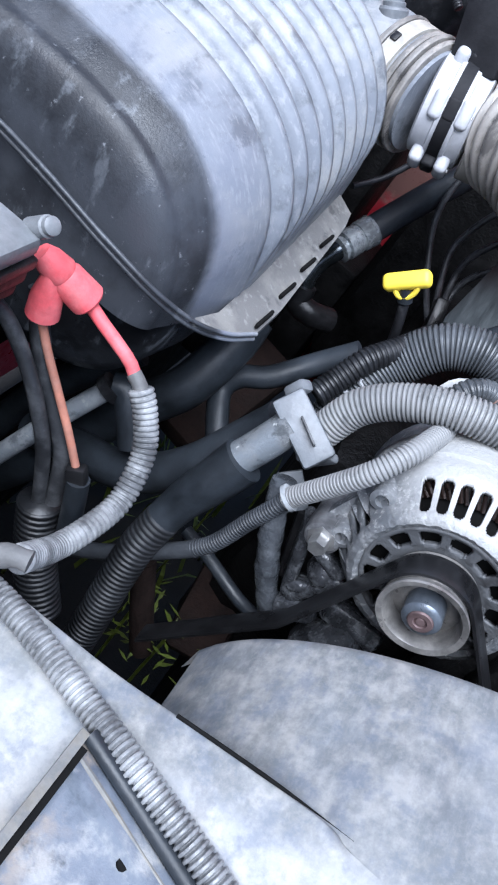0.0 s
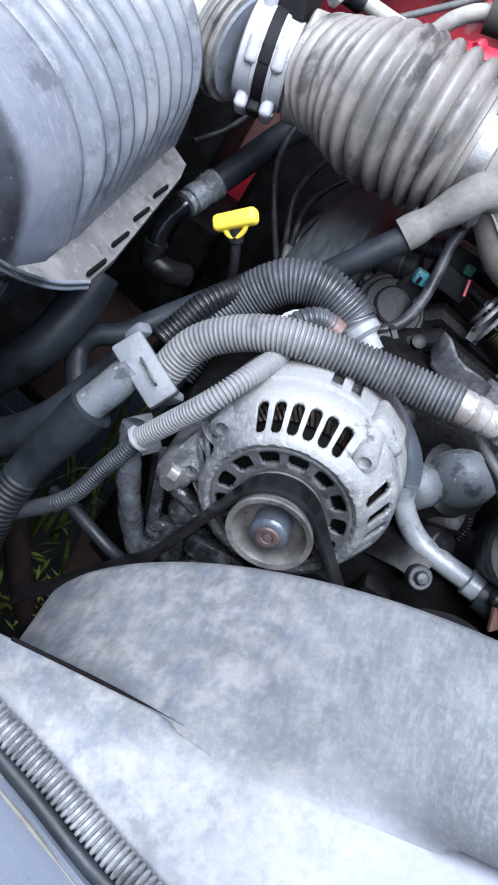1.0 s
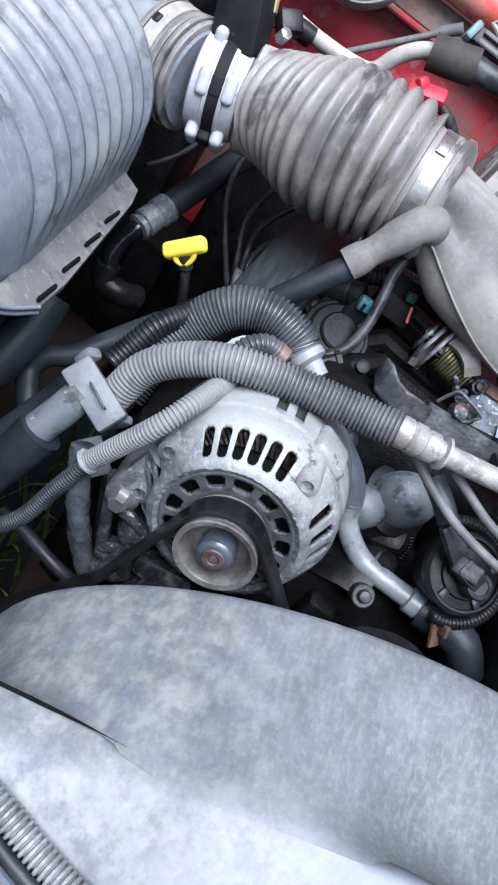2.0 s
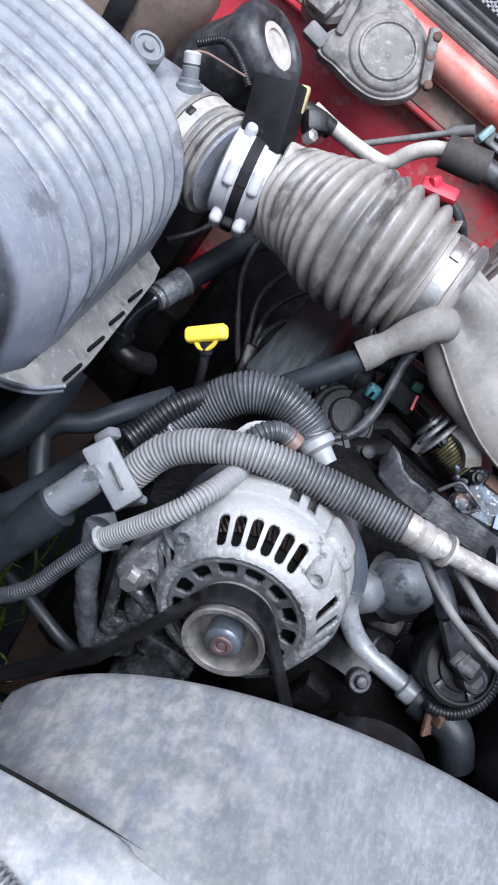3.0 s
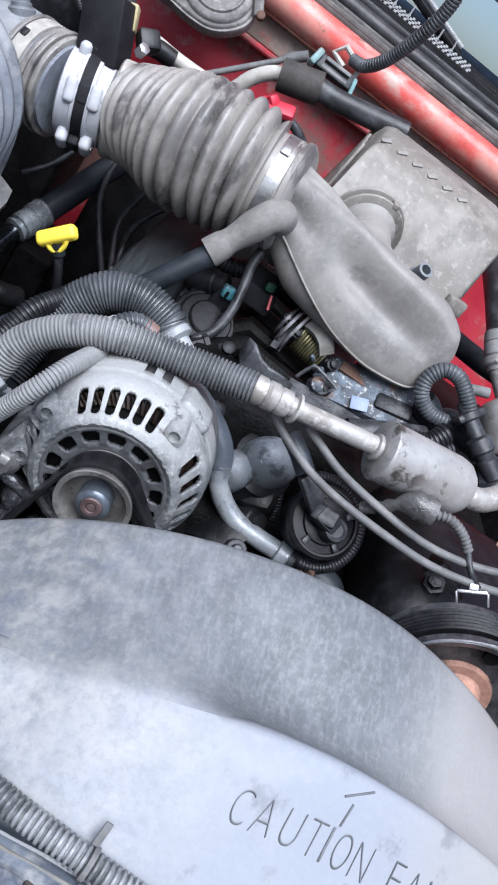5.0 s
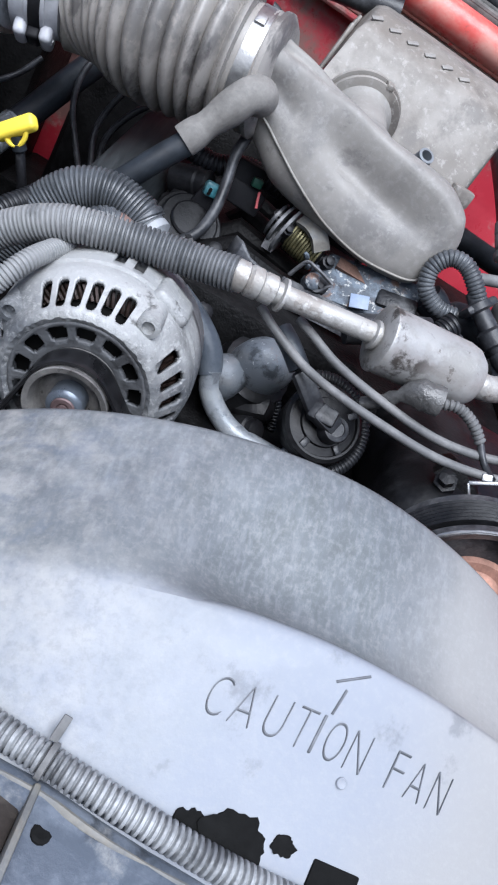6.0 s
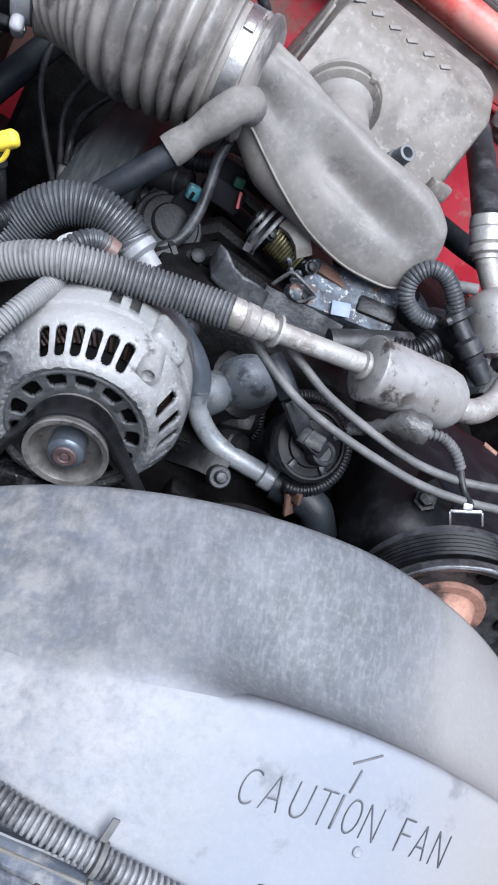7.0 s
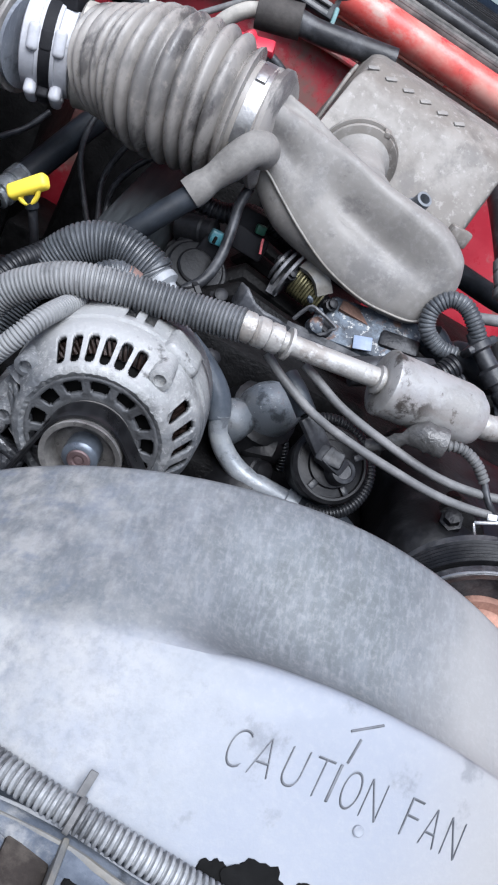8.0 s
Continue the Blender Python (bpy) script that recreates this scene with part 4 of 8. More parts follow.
def flow_sensor():
    P, Q = V((-0.2466, 0.3777, 1.0512)), V((-0.1874, 0.3828, 1.0649))
    ax = (Q - P).normalized()
    A, L = P + ax * 0.010, 0.046
    t = thing("air_flow_sensor", A + ax * 0.025, "white plastic mass air flow sensor with black strap and connector", "sensor")
    bm = bmesh.new()
    lathe(bm, [(0.040, -0.002), (0.0440, 0.0), (0.0445, L * 0.30), (0.0462, L * 0.32), (0.0462, L * 0.72), (0.0445, L * 0.74), (0.0440, L), (0.040, L + 0.002)], A, ax, 48)
    part("body", bm, M_WHITE, t, "white plastic barrel")
    bm = bmesh.new()
    lathe(bm, [(0.044, 0), (0.0473, 0.0006), (0.0473, 0.0115), (0.044, 0.0121)], A + ax * (L * 0.52 - 0.006), ax, 48)
    strap = part("strap", bm, M_MODULE, t, "black strap round the barrel")
    side = ax.cross(V((0.17, 0.93, -0.32))).normalized()
    side = side if side.z > 0 else -side
    face = side.cross(ax)
    face = face if face.y < 0 else -face
    for a, grow in ((62, 0.0), (-8, -0.0055), (-78, 0.0030)):
        d = side * math.sin(radians(a)) + face * math.cos(radians(a))
        for off in (0.25, 0.79):
            bm = bmesh.new()
            box(bm, A + ax * (L * off) + d * (0.0455 + grow), (0.026, 0.0125, 0.017), basis(d, ax), 0.005, 4)
            part("lug", bm, M_WHITE, t, "rounded white clamp lug")
        bm = bmesh.new()
        box(bm, A + ax * (L * 0.52) + d * (0.0468 + grow), (0.020, 0.0125, 0.0125), basis(d, ax), 0.003, 3)
        part("strap_loop", bm, M_MODULE, strap)
        bm = bmesh.new()
        lathe(bm, [(0.0032, -0.002), (0.0032, 0.002), (0.002, 0.003)], A + ax * (L * 0.90) + d * (0.0470 + grow), ax, 8)
        part("lug_screw", bm, M_STEEL, t)
    # connector housing on top
    bm = bmesh.new()
    oriented(bm, (-0.216, 0.378, 1.092), (-0.240, 0.392, 1.150), 0.046, 0.034, (-0.35, -0.75, 0.35), 0.0022)
    conn = part("connector", bm, M_MODULE, t, "black box connector")
    bm = bmesh.new()
    oriented(bm, (-0.212, 0.402, 1.133), (-0.221, 0.407, 1.157), 0.011, 0.026, (-0.05, -0.85, 0.5), 0.003)
    part("latch", bm, material("cream_latch", (0.5, 0.42, 0.22), 0.5, var=0.15), conn, "cream yellow latch")
    bm = bmesh.new()
    oriented(bm, (-0.204, 0.412, 1.130), (-0.186, 0.425, 1.138), 0.022, 0.02, (-0.05, -0.85, 0.5), 0.004)
    part("wire_boot", bm, M_BLACK, conn, "black wire boot")
    return t


def intake_duct():
    A, B = V((-0.1884, 0.3828, 1.0647)), V((0.008, 0.333, 1.107))
    mid = (A + B) / 2 + V((0.0, -0.012, 0.006))
    line = spline([A, A + V((0.020, 0.001, 0.005)), A.lerp(mid, 0.5) + V((0, 0.0, 0.003)), mid, mid.lerp(B, 0.5) + V((0, -0.002, 0.002)), B], 0.0011)
    total = sum((a - b).length for a, b in zip(line, line[1:]))
    t = thing("intake_duct", (A + B) / 2 - V((0, 0, 0.07)), "dusty grey corrugated rubber intake duct", "duct")

    def rad(s):
        u = s / total
        if u < 0.16:
            return 0.0490 + 0.0022 * ss((u - 0.09) / 0.03)
        if u > 0.86:
            return 0.0535 - 0.001 * (u > 0.9)
        q = (u - 0.16) / 0.70
        base = 0.0525 + 0.0165 * ss(q / 0.5) - 0.007 * ss((q - 0.84) / 0.16)
        if q < 0.30:
            return base - 0.0046 + 0.0058 * abs(math.cos(math.pi * q / 0.06)) ** 0.7
        return base - 0.0088 + 0.0112 * abs(math.cos(math.pi * (q - 0.30) / 0.1)) ** 0.75

    bm = bmesh.new()
    sweep(bm, line, rad, 44)
    part("bellows", bm, M_DUCT, t, sharp=80)

    def band(u, w, r, name, mat, lab):
        i = int(u * (len(line) - 1))
        ax = (line[min(i + 3, len(line) - 1)] - line[max(i - 3, 0)]).normalized()
        bm = bmesh.new()
        lathe(bm, [(r - 0.002, 0), (r, 0.0006), (r, w - 0.0006), (r - 0.002, w)], line[i], ax, 48)
        b = part(name, bm, mat, t, lab)
        return line[i], ax, b

    band(0.0, 0.017, 0.0502, "band", M_IVORY, "ivory plastic clamp band")
    p, ax, b = band(0.885, 0.016, 0.0545, "band", M_STEEL, "bright steel clamp band")
    r = basis(ax)
    for k, u in enumerate((0.04, 0.885)):
        i = int(u * (len(line) - 1))
        bm = bmesh.new()
        d = (V((-0.05, -0.6, 0.8)) - ax * V((-0.05, -0.6, 0.8)).dot(ax)).normalized()
        box(bm, line[i] + ax * 0.006 + d * (0.0505 if k == 0 else 0.0552), (0.012, 0.010, 0.003), basis(d, ax), 0.001)
        part("tab", bm, M_IVORY if k == 0 else M_STEEL, t)
    c = V((-0.020, 0.320, 1.042))
    bm = bmesh.new()
    lathe(bm, [(0.008, -0.008), (0.008, 0.0), (0.0062, 0.001), (0.0062, 0.006), (0.002, 0.007)], c, (0.3, -0.6, 0.3), 6)
    part("clamp_screw", bm, M_STEEL, t, "bright hex clamp screw")
    bm = bmesh.new()
    lathe(bm, [(0.006, -0.006), (0.006, 0.005), (0.002, 0.006)], (-0.186, 0.360, 1.133), (0.3, -0.5, 0.7), 6)
    part("clamp_screw", bm, M_STEEL, t)
    return t


def elbow():
    t = thing("intake_elbow", (0.12, 0.33, 1.0), "dusty grey moulded plastic intake elbow over the throttle", "intake elbow")
    left = [(-0.007, 0.325, 1.085), (0.025, 0.308, 1.080), (0.052, 0.302, 1.066), (0.084, 0.298, 1.049), (0.125, 0.294, 1.032), (0.168, 0.290, 1.024), (0.202, 0.287, 1.026), (0.229, 0.287, 1.032), (0.242, 0.290, 1.046)]
    right = [(-0.000, 0.345, 1.147), (0.039, 0.355, 1.131), (0.078, 0.362, 1.113), (0.133, 0.362, 1.102), (0.176, 0.358, 1.107), (0.215, 0.350, 1.108), (0.241, 0.340, 1.093), (0.252, 0.325, 1.071), (0.249, 0.305, 1.051)]

    def at(p, u):
        i = min(int(u), len(p) - 2)
        f = u - i
        q = [V(p[max(0, min(len(p) - 1, i + k))]) for k in (-1, 0, 1, 2)]
        a, b, c, d = q
        return 0.5 * ((2 * b) + (c - a) * f + (2 * a - 5 * b + 4 * c - d) * f * f + (3 * b - a - 3 * c + d) * f ** 3)
    rows, low, edge = [], [], []
    top, under = bmesh.new(), bmesh.new()
    last = len(left) - 1
    n = 72
    for k in range(n + 1):
        u = last * k / n
        a, b = at(left, u), at(right, u)
        w = (b - a).length
        side = (b - a).normalized()
        up = V((0.08, -0.58, 0.80))
        up = (up - side * up.dot(side)).normalized()
        flat = ss(u / 1.6)
        h = w * 0.5 * (1 - flat) + flat * min(0.043, w * 0.5)
        v = ss((u - 1.9) / 1.3) * ss((last - 1.2 - u) / 2.6)
        pin = ss((u - 0.15) / 0.5) * ss((2.4 - u) / 1.4)
        ra, rb = [], []
        for j in range(33):
            s = j / 32
            q = abs(2 * s - 1)
            peak = 0.72
            lean = (s / peak) ** 0.74 if s < peak else (1 - ((s - peak) / (1 - peak)) ** 2.4) ** 0.5
            f = (1 - flat) * (1 - q ** 2) ** 0.5 + flat * lean
            f -= v * (0.30 * math.exp(-((s - 0.45) / 0.13) ** 2) - 0.12 * math.exp(-((s - 0.77) / 0.15) ** 2))
            f -= pin * (0.20 * math.exp(-((s - 0.28) / 0.12) ** 2) + 0.28 * math.exp(-((s - 0.78) / 0.10) ** 2))
            f += 0.008 * noise.noise((u * 1.7, s * 5.0, 2.0)) * flat
            base = a + side * (w * s)
            ra.append(top.verts.new(base + up * (h * f)))
            th = math.pi * s
            bulge = 0.015 * ss(u / 1.2) * ss((4.6 - u) / 2.6)
            out = w * (0.5 - 0.5 * math.cos(th)) - bulge * (math.sin(2 * th) if s < 0.5 else 0)
            rb.append(under.verts.new(a + side * out - up * (0.0005 + min(h * 1.15, 0.05) * math.sin(th))))
        rows.append(ra)
        low.append(rb)
        edge.append(a + up * 0.0006 - side * 0.0006)
    for bm, rr in ((top, rows), (under, low)):
        for p, q in zip(rr, rr[1:]):
            for j in range(32):
                bm.faces.new((p[j], p[j + 1], q[j + 1], q[j]))
        bm.faces.new(rr[-1])
    part("upper_shell", top, M_ELBOW, t, sharp=80)
    part("lower_shell", under, M_ELBOW, t, "lower half under the seam", sharp=80)
    tube("seam", edge[6:], 0.0013, M_BOX, t, "pale moulded seam", 8)
    bm = bmesh.new()
    d = (V((0.008, 0.333, 1.107)) - V((-0.033, 0.342, 1.099))).normalized()
    q = V((0.008, 0.333, 1.107))
    lathe(bm, [(0.050, -0.010), (0.0550, -0.009), (0.0556, -0.004), (0.0545, -0.002), (0.0545, 0.001), (0.0572, 0.002), (0.0572, 0.007), (0.0545, 0.009), (0.050, 0.012)], q, d, 52)
    part("neck_ring", bm, M_DUCT, t, "dark rubber ring at the neck")
    A, B = V((0.114, 0.462, 1.109)), V((0.124, 0.400, 1.095))
    bm = bmesh.new()
    sweep(bm, spline([A, A.lerp(B, 0.5) + V((0, -0.006, 0.0)), B, (0.133, 0.345, 1.086)], 0.004), lambda s: 0.041 - 0.0115 * ss(s / 0.026) + 0.006 * ss((s - 0.06) / 0.05), 32)
    part("branch", bm, M_ELBOW, t, "short branch to the resonator box", sharp=80)
    bm = bmesh.new()
    ax = (A - B).normalized()
    for k in range(2):
        lathe(bm, [(0.040, 0), (0.0462 - 0.002 * k, 0.001), (0.0470 - 0.002 * k, 0.003), (0.0462 - 0.002 * k, 0.006), (0.040, 0.007)], A - ax * (0.001 + 0.011 * k), ax, 40)
    ring = part("collar", bm, M_BOX, t, "ribbed collar")
    bm = bmesh.new()
    oriented(bm, A + ax * 0.004 + V((0.012, -0.012, 0.042)), A - ax * 0.008 + V((0.012, -0.012, 0.042)), 0.008, 0.006, (0, -0.5, 0.8), 0.001)
    part("tab", bm, M_BOX, ring)
    return t


def resonator():
    t = thing("resonator_box", (0.15, 0.5, 1.0), "dusty grey-brown plastic resonator box with raised lettering", "box")
    bm = bmesh.new()
    x0 = 0.045
    sec = [(0.435, 1.06), (0.455, 1.09), (0.504, 1.179), (0.545, 1.203), (0.60, 1.209), (0.615, 1.19), (0.615, 1.05), (0.45, 1.03)]
    L = [bm.verts.new((x0 + (0.04 if z > 1.2 else 0.02 if z > 1.15 else 0), y, z)) for y, z in sec]
    Rr = [bm.verts.new((x, y, z)) for x, (y, z) in zip((0.258, 0.264, 0.283, 0.279, 0.265, 0.265, 0.262, 0.258), sec)]
    for i in range(len(sec)):
        j = (i + 1) % len(sec)
        bm.faces.new((L[i], L[j], Rr[j], Rr[i]))
    bm.faces.new(L)
    bm.faces.new(Rr)
    bmesh.ops.bevel(bm, geom=list(bm.edges), offset=0.010, segments=4, profile=0.5, affect="EDGES")
    part("body", bm, M_BOX, t)
    n = V((0, -0.505, 0.863))
    for k in range(6):
        p = V((0.083 + 0.0240 * k, 0.5255, 1.1930))
        bm = bmesh.new()
        oriented(bm, p - V((0.0062, 0.004, 0.0023)), p + V((0.0062, 0.004, 0.0023)), 0.0055, 0.002, n, 0.0009)
        part("raised_mark", bm, M_ELBOW, t, "raised moulded lettering block")
    for k in range(3):
        bm = bmesh.new()
        oriented(bm, (0.0535 + 0.003 * k, 0.50 + 0.03 * k, 1.11 + 0.01 * k), (0.0625 + 0.003 * k, 0.525 + 0.03 * k, 1.175 + 0.004 * k), 0.006, 0.004, (-1, -0.2, 0.3), 0.0015)
        part("side_rib", bm, M_BOX, t)
    k = V((0.195, 0.430, 1.104))
    bm = bmesh.new()
    lathe(bm, [(0.012, -0.02), (0.012, 0.000), (0.0098, 0.002), (0.0092, 0.018), (0.0062, 0.0185), (0.0058, 0.006), (0.001, 0.005)], k, (0.05, -0.6, 0.75), 18)
    part("peg", bm, M_GREYPL, t, "hollow grey moulded peg")
    bm = bmesh.new()
    box(bm, (0.259, 0.445, 1.099), (0.03, 0.012, 0.02), Matrix.Rotation(radians(20), 3, "Z"), 0.003)
    part("foot", bm, M_BOX, t)
    return t


air_filter()
flow_sensor()
intake_duct()
elbow()
resonator()

# ---- alternator and belt ----
def alternator():
    c = V((0, 0.0, 0.905))
    t = thing("alternator", (0, 0.07, 0.83), "weathered cast aluminium alternator with black belt pulley", "alternator")
    ax = (0, 1, 0)
    # front housing: shoulder with slots, rough lip, recessed spoked face
    prof = [(0.0490, 0.0300), (0.0502, 0.0275), (0.0515, 0.0248), (0.0555, 0.0222), (0.0595, 0.0235), (0.0612, 0.0256), (0.0622, 0.0274), (0.0627, 0.0283), (0.0636, 0.0299), (0.0732, 0.047), (0.0741, 0.0486), (0.0746, 0.0495), (0.0758, 0.0516), (0.0778, 0.0555), (0.0788, 0.064), (0.0790, 0.0695), (0.0772, 0.0705), (0.0772, 0.0725), (0.0800, 0.0738), (0.0804, 0.080), (0.0804, 0.094), (0.0804, 0.103)]
    seg = 720
    bm = bmesh.new()
    rows = []
    for k, (r, h) in enumerate(prof):
        row = []
        for i in range(seg):
            a = 6.28318 * i / seg
            q = r * (1 + (0.022 * noise.noise((math.cos(a) * 14, math.sin(a) * 14, k * 0.7)) if 1 < k < 5 else 0.003 * noise.noise((math.cos(a) * 5, math.sin(a) * 5, k * 0.3))))
            row.append(bm.verts.new(c + V((q * math.cos(a), h, q * math.sin(a)))))
        rows.append(row)
    for k in range(len(prof) - 1):
        for i in range(seg):
            deg = (i + 0.5) * 360 / seg
            w = {6: (1.3, 5.7), 7: (0.5, 6.5), 8: (0.2, 6.8), 9: (0.6, 6.4), 10: (1.3, 5.7)}.get(k)
            q = (deg - 82) % 10
            if deg < 52 or deg > 300:
                w = {6: (2.6, 6.2), 7: (1.8, 7.0), 8: (1.4, 7.4), 9: (1.4, 7.4), 10: (1.8, 7.0), 11: (2.6, 6.2)}.get(k)
                q = ((deg + 60) % 360 % 14) / 1.4
            if w and w[0] < q < w[1] and not (52 < deg < 82 or 142 < deg < 170 or 230 < deg < 250):
                continue
            if k in (19, 20) and (88 < deg < 94 or 99 < deg < 105):
                continue
            j = (i + 1) % seg
            bm.faces.new((rows[k][i], rows[k][j], rows[k + 1][j], rows[k + 1][i]))
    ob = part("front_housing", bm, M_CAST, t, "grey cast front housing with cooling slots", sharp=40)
    md = ob.modifiers.new("thick", "SOLIDIFY")
    md.thickness, md.offset = 0.0045, -1
    # recessed face plate with rounded windows behind the pulley
    bm = bmesh.new()
    ring = [(0.0520, 0.0255), (0.0500, 0.0262), (0.0488, 0.0266), (0.0474, 0.0270), (0.0420, 0.0274), (0.0385, 0.0276), (0.0368, 0.0282), (0.033, 0.0300), (0.018, 0.0300)]
    seg, rows = 360, []
    for r, h in ring:
        rows.append([bm.verts.new(c + V((r * math.cos(6.28318 * i / seg), h, r * math.sin(6.28318 * i / seg)))) for i in range(seg)])
    for k in range(len(ring) - 1):
        w = {2: (5.5, 20.5), 3: (3.5, 22.5), 4: (3.5, 22.5), 5: (5.5, 20.5)}.get(k)
        for i in range(seg):
            q = (i + 0.5 - 8) % 27.692
            if w and w[0] < q < w[1]:
                continue
            j = (i + 1) % seg
            bm.faces.new((rows[k][i], rows[k][j], rows[k + 1][j], rows[k + 1][i]))
    face = part("face_plate", bm, M_CASTGRIME, t, "grimy recessed plate with windows", sharp=40)
    md = face.modifiers.new("thick", "SOLIDIFY")
    md.thickness, md.offset = 0.004, 0
    for a, r in ((70, 0.0715), (160, 0.070), (200, 0.070), (46, 0.053)):
        d = V((math.cos(radians(a)), 0, math.sin(radians(a))))
        bm = bmesh.new()
        lathe(bm, [(0.009, 0.03), (0.009, 0.0), (0.005, -0.001), (0.0045, 0.004), (0.001, 0.004)], c + d * r + V((0, 0.034, 0)), ax, 16)
        part("screw_boss", bm, M_CAST, t)
    d = V((math.cos(radians(66)), 0, math.sin(radians(66))))
    bm = bmesh.new()
    box(bm, c + d * 0.0745 + V((0, 0.080, 0)), (0.034, 0.034, 0.022), Matrix.Rotation(radians(24), 3, "Y"), 0.006, 3)
    part("shoulder_lug", bm, M_CAST, t)
    bm = bmesh.new()
    lathe(bm, [(0.074, 0.103), (0.079, 0.104), (0.079, 0.125), (0.072, 0.14), (0.05, 0.148), (0.02, 0.15)], c, ax, 48)
    part("rear_housing", bm, M_CAST, t)
    bm = bmesh.new()
    for k in range(96):
        a = 6.28318 * k / 96
        d = V((math.cos(a), 0, math.sin(a)))
        e = V((-d.z, 0, d.x))
        sweep(bm, [c + d * 0.057 + V((0, 0.052, 0)) - e * 0.003, c + d * 0.0665 + V((0, 0.056, 0)), c + d * 0.0685 + V((0, 0.085, 0)) + e * 0.003], 0.0017, 5)
    part("winding", bm, M_COPPER, t, "dark varnished copper winding")
    bm = bmesh.new()
    lathe(bm, [(0.01, 0.038), (0.05, 0.04), (0.055, 0.055), (0.03, 0.06)], c, ax, 32)
    part("rotor_fan", bm, M_HOLE, t, "dark rotor behind the slots")
    # pulley
    bm = bmesh.new()
    pr = [(0.012, 0.012), (0.0165, 0.010), (0.0235, 0.012), (0.0245, 0.0), (0.0265, -0.004), (0.0305, -0.005), (0.0308, -0.003), (0.0295, 0.0)]
    for k in range(6):
        pr += [(0.029, 0.002 + 0.0035 * k), (0.0272, 0.00375 + 0.0035 * k)]
    pr += [(0.0305, 0.0245), (0.0305, 0.0275), (0.012, 0.028)]
    lathe(bm, pr, c, ax, 56)
    pul = part("pulley", bm, M_PULLEY, t, "worn grey steel belt pulley", sharp=25)
    bm = bmesh.new()
    lathe(bm, [(0.0135, 0.012), (0.0135, -0.004), (0.012, -0.006), (0.009, -0.007), (0.0085, -0.004), (0.0045, -0.004), (0.004, -0.002), (0.001, -0.002)], c, ax, 24)
    part("shaft_nut", bm, M_NUT, pul, "blue-grey shaft nut")
    bm = bmesh.new()
    lathe(bm, [(0.0088, -0.0045), (0.0088, -0.0074), (0.0078, -0.0082), (0.0048, -0.0082), (0.0042, -0.0066), (0.0034, -0.0066), (0.0028, -0.0078), (0.0005, -0.0080)], c, ax, 24)
    part("shaft_end", bm, M_SHAFT, pul, "rust-tinted shaft end")
    # left mounting ear with bolt
    e = V((-0.075, 0.034, 0.868))
    bm = bmesh.new()
    lathe(bm, [(0.010, -0.001), (0.0135, 0.0005), (0.0145, 0.004), (0.0145, 0.07)], e, ax, 24)
    box(bm, e + V((0.022, 0.03, 0.01)), (0.05, 0.04, 0.016), None, 0.004)
    part("mounting_ear", bm, M_CASTMID, t)
    bm = bmesh.new()
    lathe(bm, [(0.0001, -0.012), (0.0068, -0.012), (0.0075, -0.010), (0.0075, -0.002), (0.0115, -0.0015), (0.0115, 0.0)], e, ax, 6)
    part("mounting_bolt", bm, M_STEEL, t, "hex flange bolt")
    return t


def belt():
    # ribbed belt: up over the pulley and down both sides
    r = 0.0315
    c = V((0, 0.012, 0.905))
    P, Q = V((-0.055, 0.012, 0.802)), V((0.061, 0.012, 0.891))

    def leave(p, side):
        d = p - c
        return math.degrees(math.atan2(d.z, d.x) + side * math.acos(r / math.hypot(d.x, d.z)))
    a0, a1 = leave(P, -1) % 360, leave(Q, 1)
    pts = [P + (P - c).normalized() * 0.15, P]
    for a in np.linspace(a0, a1, 40):
        pts.append(c + V((r * math.cos(radians(a)), 0, r * math.sin(radians(a)))))
    pts += [Q, Q + (Q - pts[-1]).normalized() * 0.2]
    bm = bmesh.new()
    rows = []
    for i, p in enumerate(pts):
        d = (pts[min(i + 1, len(pts) - 1)] - pts[max(i - 1, 0)]).normalized()
        n = V((-d.z, 0, d.x))
        row = []
        for k in range(13):
            y = -0.0105 + 0.021 * k / 12
            row.append(bm.verts.new(p + V((0, y, 0)) + n * (0.0018 - 0.0007 * (abs(k - 6) / 6) ** 6)))
        for k in range(13):
            y = 0.0105 - 0.021 * k / 12
            row.append(bm.verts.new(p + V((0, y, 0)) - n * (0.001 + (0.0009 if k % 2 else 0))))
        rows.append(row)
    for a, b in zip(rows, rows[1:]):
        for k in range(26):
            j = (k + 1) % 26
            bm.faces.new((a[k], a[j], b[j], b[k]))
    tagged(part("drive_belt", bm, M_BELT, sharp=25), "black ribbed rubber drive belt over the alternator pulley", "belt")


def idler():
    c = V((0.159, 0.000, 0.869))
    t = thing("idler_pulley", c - V((0, 0, 0.05)), "dark steel idler pulley behind the shroud", "pulley")
    bm = bmesh.new()
    lathe(bm, [(0.012, 0.0), (0.03, 0.004), (0.044, 0.0), (0.047, 0.002), (0.047, 0.024), (0.044, 0.026), (0.012, 0.026)], c, (0, 1, 0), 48)
    part("wheel", bm, M_RUBBER_DARK, t, sharp=25)
    bm = bmesh.new()
    lathe(bm, [(0.001, -0.008), (0.010, -0.007), (0.011, 0.002)], c, (0, 1, 0), 20)
    part("hub_bolt", bm, M_CASTDARK, t)


alternator()
belt()
idler()

